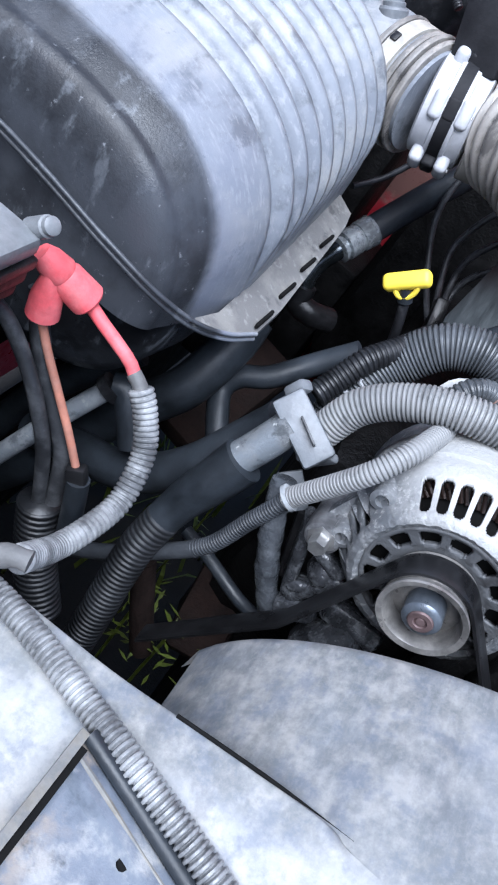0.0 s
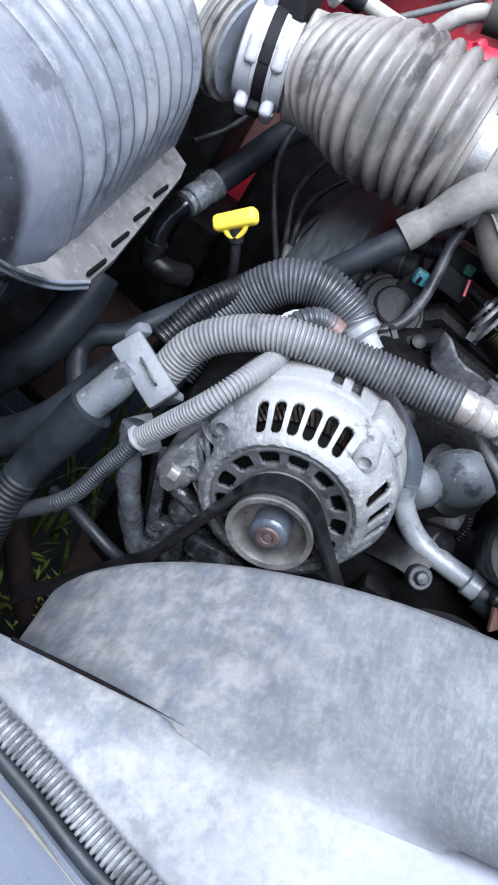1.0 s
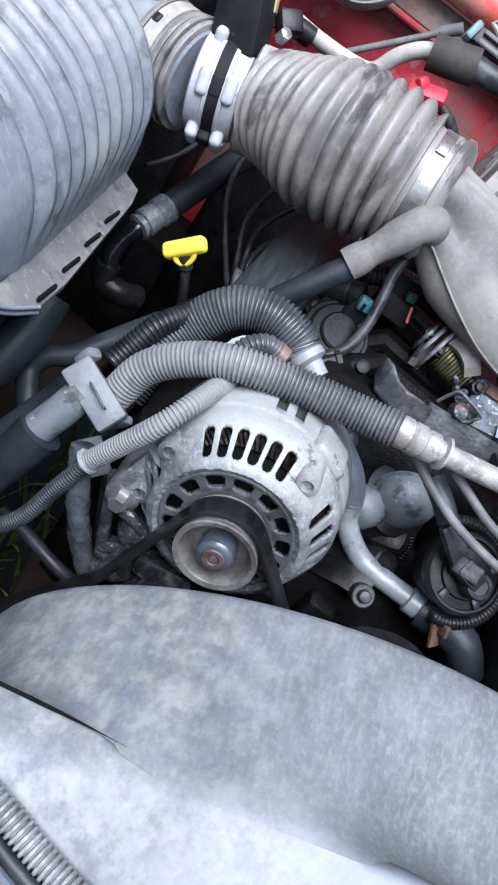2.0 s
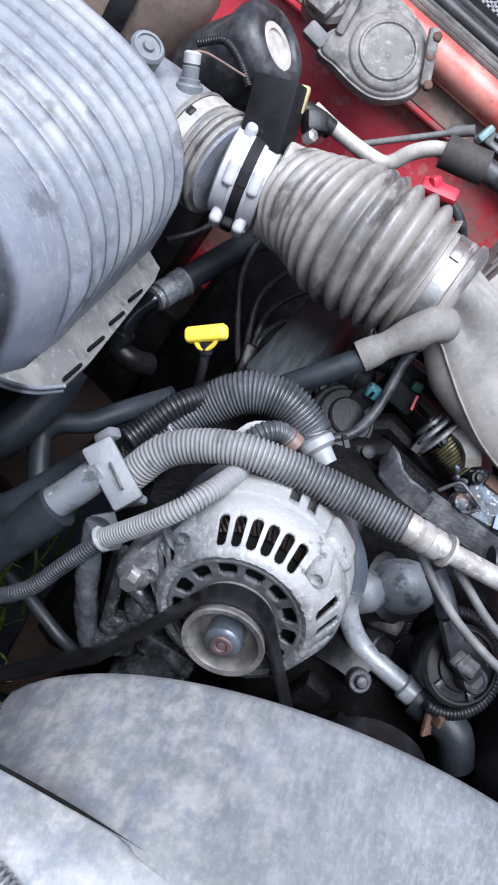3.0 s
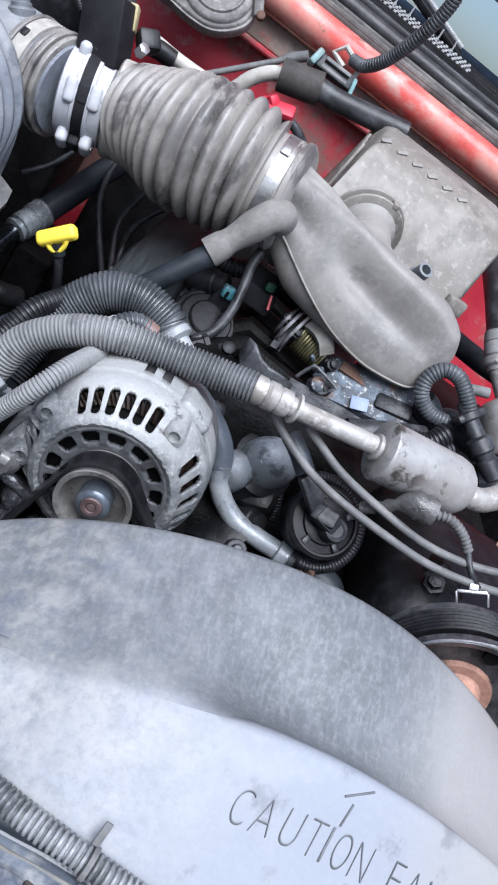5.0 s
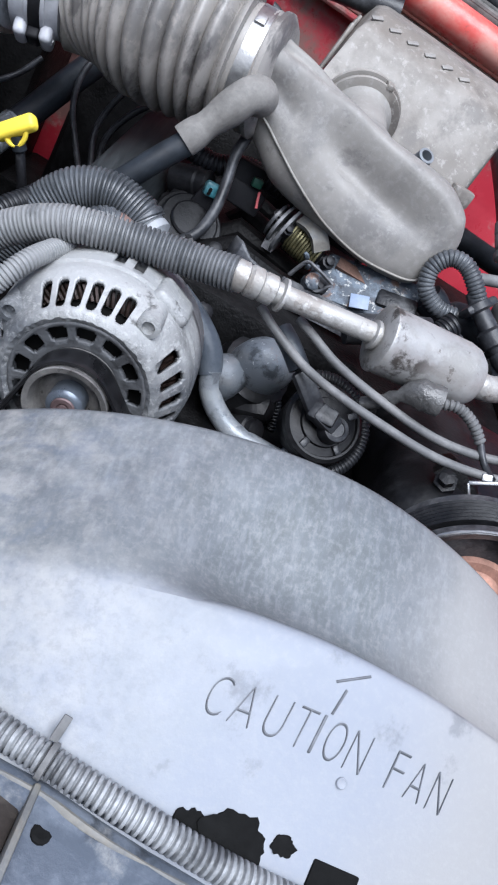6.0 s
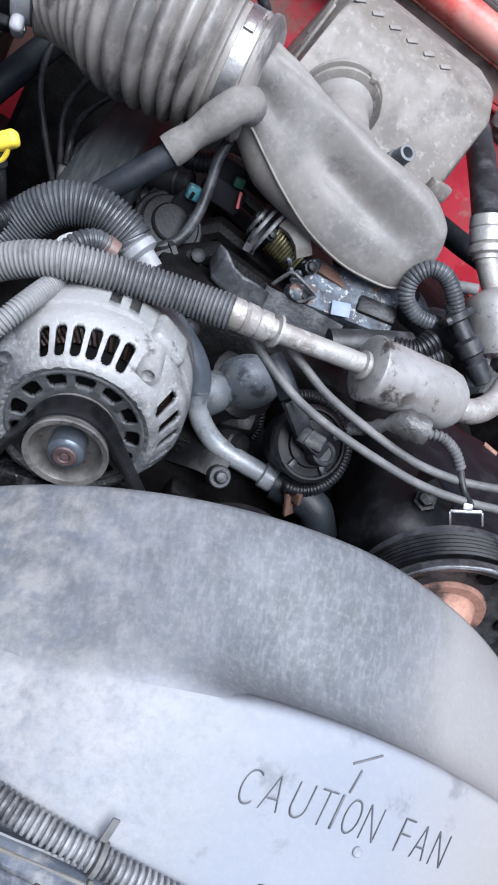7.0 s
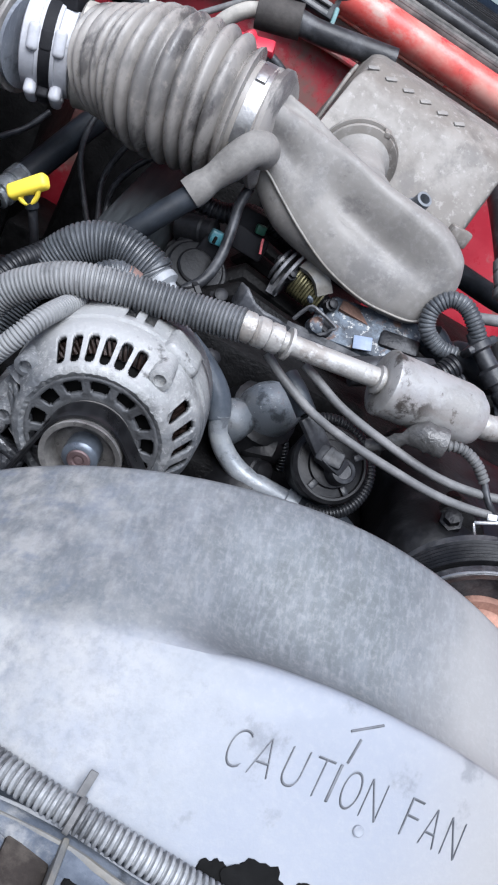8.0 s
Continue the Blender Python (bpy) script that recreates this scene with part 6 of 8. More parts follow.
def sprig(at, n, seed):
    """Leafy weed standing up into the bay."""
    rnd = random.Random(seed)
    bm = bmesh.new()
    c = V(at)
    sweep(bm, [V((c.x, c.y, 0)), c * 0.5 + V((c.x, c.y, 0)) * 0.5 + V((0.01, 0, 0)), c], 0.002, 6)
    for k in range(n):
        b = c + V((rnd.gauss(0, 0.012), rnd.gauss(0, 0.012), rnd.uniform(-0.06, 0.02)))
        d = V((rnd.gauss(0, 1), rnd.gauss(0, 1), rnd.uniform(-0.2, 0.9))).normalized()
        s = d.cross(V((0, 0, 1))).normalized()
        L, w = rnd.uniform(0.012, 0.024), rnd.uniform(0.0012, 0.0026)
        v = [bm.verts.new(q) for q in (b, b + d * L * 0.5 + s * w, b + d * L, b + d * L * 0.5 - s * w)]
        bm.faces.new(v)
    tagged(part("weed", bm, M_GRASS, smooth=False), "green leafy weed growing up from the ground", "weed", group="weeds under the bay")


def alternator_bracket():
    t = thing("alternator_bracket", (-0.06, 0.07, 0.78), "oily dark cast bracket holding the alternator", "bracket")
    out = (0.1, -0.85, 0.45)
    bm = bmesh.new()
    for a, b, w, d in (((-0.088, 0.058, 0.858), (-0.064, 0.052, 0.790), 0.010, 0.030), ((-0.084, 0.056, 0.846), (-0.040, 0.052, 0.836), 0.012, 0.030), ((-0.040, 0.052, 0.842), (-0.058, 0.052, 0.790), 0.011, 0.030), ((-0.066, 0.050, 0.800), (-0.046, 0.050, 0.812), 0.011, 0.026)):
        oriented(bm, a, b, w, d, out, 0.004)
    part("casting", bm, M_OILY, t, "glossy oil-covered triangular casting", sharp=50)
    bm = bmesh.new()
    oriented(bm, (-0.080, 0.076, 0.850), (-0.056, 0.070, 0.786), 0.040, 0.008, out, 0.003)
    part("web_plate", bm, M_RUBBER_DARK, t, "dark recessed web")
    bm = bmesh.new()
    lathe(bm, [(0.013, -0.02), (0.0125, 0.0), (0.009, 0.006), (0.004, 0.009), (0.0008, 0.0095)], (-0.052, 0.046, 0.833), (0.1, -0.8, 0.5), 14, scale=(0.9, 1.2))
    part("oily_lump", bm, M_OILY, t, "oil-wet cast lump")
    bm = bmesh.new()
    ribbon(bm, [(-0.078, 0.052, 0.872), (-0.073, 0.055, 0.892), (-0.067, 0.060, 0.908), (-0.060, 0.066, 0.925)], 0.014, 0.012, out)
    part("arm", bm, M_CAST, t, "pale cast arm above the bolt", sharp=50)
    for k in range(5):
        p = V((-0.066, 0.046, 0.909)).lerp(V((-0.046, 0.042, 0.862)), k / 4)
        bm = bmesh.new()
        ribbon(bm, [p + V((-0.009, 0.006, -0.001)), p + V((-0.002, -0.001, 0.0)), p + V((0.008, 0.003, -0.006))], 0.0062, 0.012, (0.2, -0.8, 0.5))
        part("fin", bm, M_CAST, t, sharp=50)
    bm = bmesh.new()
    oriented(bm, (-0.023, 0.050, 0.756), (0.008, 0.050, 0.808), 0.04, 0.06, (0, -0.9, 0.3), 0.012)
    oriented(bm, (-0.034, 0.055, 0.806), (0.017, 0.050, 0.817), 0.02, 0.04, (0, -0.9, 0.3), 0.006)
    part("lower_casting", bm, M_OILY, t)
    bm = bmesh.new()
    oriented(bm, (-0.060, 0.046, 0.775), (-0.034, 0.046, 0.800), 0.020, 0.03, (0, -0.9, 0.3), 0.007)
    part("lower_lug", bm, M_OILY, t)
    # flange with its bolt beside the pipe
    bm = bmesh.new()
    ribbon(bm, [(0.095, 0.140, 0.845), (0.128, 0.118, 0.862), (0.148, 0.110, 0.864)], lambda u: 0.040 - 0.018 * u, 0.008, (0, -0.7, 0.7))
    part("flange", bm, M_RUBBER_DARK, t, "dark flat flange under the pipe", sharp=40)
    bm = bmesh.new()
    lathe(bm, [(0.0105, -0.01), (0.0105, 0.002), (0.0095, 0.003), (0.0062, 0.003), (0.0058, 0.0065), (0.0045, 0.008), (0.001, 0.0085)], (0.143, 0.099, 0.866), (0, -0.75, 0.65), 18)
    part("boss", bm, M_STEELDARK, t, "worn grey bolt boss")


def fuel_dipstick():
    t = thing("oil_dipstick", (-0.111, 0.200, 0.925), "oil dipstick with bright yellow plastic handle", "dipstick")
    c = V((-0.147, 0.195, 0.988))
    d = (V((-0.134, 0.195, 1.001)) - V((-0.159, 0.195, 0.974))).normalized()
    bm = bmesh.new()
    side = d.cross(V((0, -0.7, 0.7))).normalized()
    box(bm, c, (0.0385, 0.0140, 0.0125), Matrix((d, side, d.cross(side))).transposed(), 0.0045, 5)
    h = part("handle", bm, M_YELLOW, t, "bright yellow T-shaped handle", sharp=40)
    bm = bmesh.new()
    dn = (V((-0.139, 0.197, 0.974)) - c).normalized()
    sweep(bm, [c + d * (0.0095 * math.cos(q)) + dn * (0.004 + 0.011 * math.sin(q)) + V((0, -0.004, 0.002)) for q in np.linspace(-0.2, 3.34, 20)], 0.0022, 8)
    part("ring", bm, M_YELLOW, h, "small yellow loop under the handle")
    bm = bmesh.new()
    lathe(bm, [(0.0058, 0), (0.0062, 0.012), (0.005, 0.0135)], c + dn * 0.006, dn, 18)
    part("seal", bm, M_RUBBER, t, "dark rubber seal")
    tube("tube", [c + dn * 0.02, (-0.127, 0.200, 0.945), (-0.116, 0.220, 0.900), (-0.104, 0.220, 0.857)], 0.0042, M_CASTDARK, t, "dark steel tube")


def steering_hose():
    t = thing("pressure_hose", (-0.214, 0.420, 0.896), "thick black hose with crimped silver elbow fitting", "hose")
    A, B = V((-0.224, 0.405, 0.875)), V((-0.212, 0.440, 0.900))
    tube("elbow_pipe", [(-0.221, 0.380, 0.810), (-0.232, 0.385, 0.836), (-0.231, 0.395, 0.856), A, A.lerp(B, 0.3)], 0.0105, M_CHROMEDARK, t, "bent oily steel pipe", 18)
    ax = (B - A).normalized()
    L = (B - A).length
    bm = bmesh.new()
    lathe(bm, [(0.0105, -0.002), (0.0155, 0), (0.0155, 0.003), (0.0125, 0.004), (0.0125, 0.007), (0.0165, 0.008), (0.0165, L * 0.5), (0.0155, L * 0.52), (0.0155, L * 0.6), (0.017, L * 0.62), (0.018, L), (0.014, L)], A, ax, 24)
    part("crimp", bm, M_CRIMP, t, "crimped silver ferrule")
    tube("rubber_hose", [B - ax * 0.004, (-0.202, 0.460, 0.922), (-0.187, 0.480, 0.955), (-0.171, 0.500, 0.987), (-0.147, 0.530, 1.029), (-0.123, 0.580, 1.056)], 0.0155, M_RUBBER, t, seg=20)
    tube("lower_hose", [(-0.229, 0.380, 0.829), (-0.224, 0.378, 0.809), (-0.204, 0.380, 0.806), (-0.185, 0.400, 0.803)], 0.0145, M_RUBBER_DARK, t)


def plug_wires():
    lines = [
        [(-0.103, 0.390, 0.885), (-0.120, 0.420, 0.893), (-0.146, 0.450, 0.917), (-0.166, 0.460, 0.950), (-0.172, 0.480, 0.985), (-0.160, 0.520, 1.030)],
        [(-0.100, 0.390, 0.890), (-0.116, 0.430, 0.908), (-0.130, 0.450, 0.935), (-0.128, 0.455, 0.966), (-0.116, 0.460, 1.000), (-0.090, 0.480, 1.035)],
        [(-0.097, 0.385, 0.898), (-0.108, 0.415, 0.922), (-0.112, 0.420, 0.946), (-0.105, 0.420, 0.972), (-0.088, 0.425, 1.000), (-0.060, 0.440, 1.025)],
        [(-0.095, 0.385, 0.890), (-0.100, 0.410, 0.915), (-0.098, 0.415, 0.936), (-0.085, 0.415, 0.960), (-0.062, 0.420, 0.985)],
    ]
    for q in lines:
        tagged(tube("ignition_wire", q, 0.0036, M_RUBBER_GREY, seg=10), "dusty black ignition wire", "wire", group="ignition wires")
    bm = bmesh.new()
    oriented(bm, (-0.104, 0.395, 0.912), (-0.092, 0.375, 0.880), 0.016, 0.016, (0, -0.7, 0.6), 0.004)
    tagged(part("wire_separator", bm, M_BLACK), "black plastic ignition wire holder", "clip")
    hose("thin_vacuum_line", "thin grey vacuum line behind the filter housing", "hose", [(-0.258, 0.450, 0.921), (-0.239, 0.480, 0.939), (-0.225, 0.500, 0.964)], 0.0035, M_RUBBER_GREY)


def breather():
    t = thing("breather_hose", (-0.023, 0.280, 1.024), "breather hose with dusty grey fabric sleeve", "hose")
    tube("sleeve", [(0.014, 0.290, 1.096), (0.011, 0.281, 1.099), (0.004, 0.274, 1.094), (-0.005, 0.268, 1.077), (-0.016, 0.262, 1.055), (-0.026, 0.256, 1.036)], lambda s: 0.0168 - 0.0038 * ss((s - 0.01) / 0.06) + 0.0007 * math.cos(s * 150) + 0.0010 * (s > 0.068), M_BEIGE, t, "dusty grey sleeve", 20)
    tube("hose", [(-0.019, 0.258, 1.042), (-0.031, 0.252, 1.024), (-0.045, 0.245, 1.002), (-0.061, 0.240, 0.974), (-0.076, 0.235, 0.947)], 0.0112, M_RUBBER, t, "dark rubber hose", 18)


def heater_pipe():
    t = thing("heater_pipe", (0.133, 0.120, 0.879), "oxidised metal heater pipe with rubber hose and rusty clamp", "pipe")
    tube("upper_hose", [(0.032, 0.158, 0.950), (0.056, 0.156, 0.939), (0.078, 0.148, 0.926), (0.092, 0.141, 0.908)], 0.0120, M_HOSEBLUE, t, "blue-grey rubber hose", 20)
    tube("metal_pipe", [(0.091, 0.140, 0.913), (0.098, 0.137, 0.896), (0.114, 0.133, 0.882), (0.135, 0.128, 0.874), (0.160, 0.122, 0.875), (0.186, 0.115, 0.879), (0.196, 0.112, 0.881)], 0.0098, M_PIPE, t, "dull zinc pipe", 20)
    A, B = V((0.179, 0.115, 0.879)), V((0.195, 0.112, 0.880))
    bm = bmesh.new()
    lathe(bm, [(0.0098, 0), (0.0125, 0.001), (0.0125, (B - A).length * 0.8), (0.010, (B - A).length)], A, B - A, 20)
    part("collar", bm, M_PIPE, t)
    bm = bmesh.new()
    C, D = V((0.197, 0.112, 0.879)), V((0.211, 0.108, 0.880))
    lathe(bm, [(0.014, 0), (0.016, 0.0006), (0.016, (D - C).length), (0.014, (D - C).length)], C, D - C, 22)
    oriented(bm, (0.200, 0.092, 0.897), (0.213, 0.086, 0.874), 0.013, 0.004, (0.5, -0.7, 0.5), 0.001)
    oriented(bm, (0.206, 0.088, 0.899), (0.210, 0.086, 0.889), 0.005, 0.010, (0.5, -0.7, 0.5), 0.001)
    part("hose_clamp", bm, M_RUST, t, "rusty spring clamp")
    tube("lower_hose", [(0.194, 0.112, 0.879), (0.214, 0.105, 0.883), (0.233, 0.095, 0.886), (0.255, 0.090, 0.865)], 0.0165, M_RUBBER, t, seg=20)


def thermostat():
    t = thing("thermostat_housing", (0.143, 0.160, 0.912), "grimy blue-grey domed thermostat housing", "housing")
    c = V((0.133, 0.165, 0.932))
    up = V((0.12, -0.5, 0.86)).normalized()
    bm = bmesh.new()
    lathe(bm, [(0.026, -0.02), (0.0255, -0.008), (0.0245, 0.002), (0.022, 0.010), (0.017, 0.0165), (0.010, 0.0200), (0.002, 0.021)], c, up, 32, scale=(1.15, 0.95))
    part("dome", bm, M_BLUEGREY, t, sharp=80)
    bm = bmesh.new()
    lathe(bm, [(0.040, -0.06), (0.038, -0.03), (0.034, -0.024), (0.034, -0.016), (0.03, -0.014)], c, up, 24)
    oriented(bm, (0.125, 0.165, 0.880), (0.162, 0.155, 0.898), 0.03, 0.03, (0, -0.6, 0.8), 0.012)
    part("base", bm, M_RUBBER_DARK, t, "corroded base")
    bm = bmesh.new()
    lathe(bm, [(0.020, -0.02), (0.019, 0.0), (0.015, 0.008), (0.008, 0.012), (0.001, 0.0125)], (0.107, 0.150, 0.912), up, 24)
    part("side_lobe", bm, M_BLUEGREY, t, "stained cast lobe", sharp=80)
    bm = bmesh.new()
    lathe(bm, [(0.012, -0.02), (0.0125, 0.004), (0.0105, 0.006), (0.0115, 0.008), (0.0105, 0.013), (0.006, 0.015), (0.001, 0.015)], (0.147, 0.140, 0.876), (0.5, -0.5, 0.5), 18)
    part("sensor_plug", bm, M_RUBBER_DARK, t, "black round sensor plug")
    hose("sensor_lead", "dark corrugated sensor wire", "wire loom", [(0.149, 0.180, 0.917), (0.166, 0.175, 0.892), (0.173, 0.172, 0.868), (0.164, 0.172, 0.851)], 0.0055, M_CONDUIT_DARK, True, 0.0034, 0.0009)


def round_valve():
    t = thing("purge_valve", (0.200, 0.130, 0.921), "black round valve with plug connector and corrugated loom ring", "valve")
    c = V((0.193, 0.110, 0.937))
    ax = V((0.0, -0.72, 0.69)).normalized()
    bm = bmesh.new()
    lathe(bm, [(0.030, -0.04), (0.033, -0.012), (0.035, -0.008), (0.035, 0.0), (0.032, 0.003), (0.030, 0.003), (0.029, 0.000), (0.022, 0.001), (0.021, 0.004), (0.016, 0.005), (0.001, 0.005)], c, ax, 40)
    part("body", bm, M_RUBBER_DARK, t, sharp=25)
    bm = bmesh.new()
    oriented(bm, (0.148, 0.105, 0.970), (0.178, 0.098, 0.949), 0.017, 0.009, ax, 0.003)
    oriented(bm, (0.172, 0.098, 0.948), (0.195, 0.092, 0.952), 0.016, 0.014, ax, 0.003)
    plug = part("plug", bm, M_RUBBER_GREY, t, "dusty grey plug connector")
    bm = bmesh.new()
    lathe(bm, [(0.0115, -0.012), (0.0115, 0.004), (0.0105, 0.006), (0.007, 0.007), (0.0065, 0.006), (0.001, 0.006)], (0.199, 0.094, 0.944), ax, 20)
    oriented(bm, (0.176, 0.097, 0.951), (0.199, 0.094, 0.945), 0.018, 0.016, ax, 0.004)
    part("knob", bm, M_RUBBER_GREY, t, "dusty grey round plug end", sharp=40)
    for a in (40, 150, 250, 320):
        bm = bmesh.new()
        q = basis(ax) @ V((0.0255 * math.cos(radians(a)), 0.0255 * math.sin(radians(a)), 0))
        box(bm, c + q + ax * 0.002, (0.006, 0.009, 0.004), basis(ax, q), 0.0012)
        part("tab", bm, M_RUBBER_GREY, t)
    r = basis(ax)
    pts = [c - ax * 0.014 + r @ V((0.0425 * math.cos(a), 0.0425 * math.sin(a), 0)) for a in np.linspace(4.7, 8.6, 16)]
    corrugated("loom_ring", pts, 0.006, M_CONDUIT_DARK, t, pitch=0.0034, depth=0.0009)
    tube("plug_wire", [(0.147, 0.105, 0.971), (0.132, 0.115, 0.980), (0.120, 0.125, 0.984)], 0.009, M_RUBBER, t)


def throttle():
    t = thing("throttle_linkage", (0.130, 0.320, 0.982), "corroded throttle linkage with brassy return spring", "throttle")
    bm = bmesh.new()
    A, B = V((0.108, 0.325, 0.997)), V((0.144, 0.315, 0.993))
    ax = (B - A).normalized()
    turns, n = 11, 300
    r = basis(ax)
    pts = [A + ax * ((B - A).length * i / n) + r @ V((0.0165 * math.cos(6.283 * turns * i / n), 0.0165 * math.sin(6.283 * turns * i / n), 0)) for i in range(n + 1)]
    sweep(bm, pts, 0.0016, 6)
    part("spring", bm, M_BRASS, t, "dull yellow zinc coil spring")
    bm = bmesh.new()
    lathe(bm, [(0.0145, -0.004), (0.0145, (B - A).length), (0.009, (B - A).length + 0.002), (0.009, (B - A).length + 0.03)], A, ax, 18)
    part("shaft", bm, M_CASTDARK, t)
    for rr, off, sc, mm in ((0.034, -0.008, (1, 0.82), M_CASTMID), (0.030, -0.017, (0.9, 0.75), M_CASTMID), (0.019, -0.024, (1, 1), M_STEELDARK)):
        bm = bmesh.new()
        lathe(bm, [(0.006, 0), (rr * 0.8, 0.0), (rr * 0.84, 0.0012), (rr, 0.0012), (rr, 0.0042), (0.006, 0.0042)], A + ax * off, ax, 30, scale=sc)
        part("cam_disc", bm, mm, t, "worn steel cam disc", sharp=30)
    for pts, w in (([(0.098, 0.345, 1.005), (0.093, 0.330, 0.999), (0.092, 0.318, 0.987), (0.092, 0.310, 0.973)], 0.012),):
        bm = bmesh.new()
        ribbon(bm, pts, w, 0.003, (0.1, -0.6, 0.7))
        part("lever", bm, M_CASTMID, t, "worn steel lever", sharp=30)
    bm = bmesh.new()
    ribbon(bm, [(0.108, 0.318, 1.017), (0.118, 0.310, 1.019), (0.130, 0.302, 1.015), (0.139, 0.300, 1.005)], 0.017, 0.006, (-0.2, -0.6, 0.7))
    part("stop_bracket", bm, M_WORN, t, "oxidised alloy stop")
    for p, rr in (((0.088, 0.322, 1.007), 0.0055), ((0.100, 0.300, 1.005), 0.004), ((0.150, 0.255, 0.990), 0.0065), ((0.151, 0.295, 1.001), 0.005)):
        bm = bmesh.new()
        lathe(bm, [(rr * 1.4, -0.008), (rr * 1.4, 0.0), (rr, 0.0008), (rr, 0.005), (rr * 0.5, 0.006)], p, (0.1, -0.6, 0.7), 8)
        part("nut", bm, M_SCREWEYE, t)

    t = thing("coil_bracket", (0.081, 0.240, 0.975), "dirty dark sheet metal bracket bent beside the hose", "bracket")
    bm = bmesh.new()
    crest = [(0.058, 0.262, 0.986), (0.066, 0.256, 0.986), (0.078, 0.252, 0.978), (0.090, 0.250, 0.976), (0.105, 0.251, 0.976), (0.120, 0.252, 0.974)]
    foot = [(0.057, 0.252, 0.968), (0.064, 0.246, 0.958), (0.076, 0.243, 0.956), (0.090, 0.246, 0.952), (0.104, 0.243, 0.951), (0.121, 0.246, 0.950)]
    rows = []
    for k in range(9):
        v = k / 8
        rows.append([bm.verts.new(V(a).lerp(V(b), v) + V((0, -0.004 * math.sin(math.pi * v) * (1 if i % 2 else -0.6), 0))) for i, (a, b) in enumerate(zip(crest, foot))])
    grid(bm, rows)
    sheet = part("sheet", bm, M_STEELDARK, t, "crumpled dark sheet", sharp=25)
    sheet.modifiers.new("thick", "SOLIDIFY").thickness = 0.002
    bm = bmesh.new()
    ribbon(bm, [(0.116, 0.250, 0.966), (0.135, 0.247, 0.969), (0.160, 0.246, 0.971), (0.201, 0.245, 0.974)], 0.026, 0.002, (0.1, -0.85, 0.4))
    part("long_sheet", bm, M_STEELDARK, t, sharp=30)
    bm = bmesh.new()
    sweep(bm, spline([(0.119, 0.256, 0.982), (0.123, 0.254, 0.996), (0.127, 0.252, 1.004), (0.134, 0.250, 1.004), (0.146, 0.248, 1.002), (0.157, 0.247, 0.999), (0.155, 0.247, 0.995), (0.149, 0.248, 0.985), (0.136, 0.252, 0.984)], 0.003), 0.0026, 8, flat=0.7)
    part("tab", bm, M_CASTMID, t, "bent triangular tab", sharp=30)
    bm = bmesh.new()
    lathe(bm, [(0.0085, -0.012), (0.0085, 0.0), (0.006, 0.002), (0.002, 0.003)], (0.141, 0.250, 0.991), (0.1, -0.7, 0.6), 10)
    part("bolt", bm, M_CORRODED, t)

    t = thing("ignition_module", (0.203, 0.270, 0.991), "corroded alloy ignition module with pale label", "module")
    bm = bmesh.new()
    oriented(bm, V((0.153, 0.300, 0.979)), V((0.253, 0.290, 1.003)), 0.055, 0.03, (0.1, -0.62, 0.78), 0.006)
    body = part("body", bm, M_CORRODED, t)
    bm = bmesh.new()
    oriented(bm, V((0.185, 0.268, 0.988)), V((0.203, 0.268, 0.995)), 0.015, 0.002, (0.1, -0.62, 0.78), 0.0005)
    part("label", bm, M_LABEL, body, "pale blue label")
    rnd = random.Random(4)
    p, q = V((0.135, 0.300, 0.999)), V((0.176, 0.285, 0.989))
    for k in range(16):
        bm = bmesh.new()
        c = p.lerp(q, rnd.random()) + V((rnd.uniform(-0.012, 0.02), rnd.uniform(-0.01, 0.01), rnd.uniform(-0.01, 0.002)))
        s = rnd.uniform(0.003, 0.006)
        lathe(bm, [(s * 1.1, -s * 1.5), (s, 0.0), (s * 0.6, s * 0.5), (s * 0.15, s * 0.6)], c, (rnd.uniform(-0.6, 0.6), -0.6, 0.7), 6, scale=(1, rnd.uniform(0.6, 1)))
        part("corroded_lump", bm, M_CORRODED, t)
    bm = bmesh.new()
    ribbon(bm, [(0.160, 0.300, 1.004), (0.187, 0.297, 1.005), (0.215, 0.293, 1.005), (0.243, 0.290, 1.011)], 0.013, 0.004, (0.1, -0.5, 0.85))
    part("rusty_rail", bm, M_RUST, t, "rust-brown steel rail")
    bm = bmesh.new()
    oriented(bm, (0.210, 0.285, 0.997), (0.251, 0.280, 1.007), 0.02, 0.02, (0.1, -0.6, 0.8), 0.004)
    part("end_block", bm, M_CASTDARK, t)


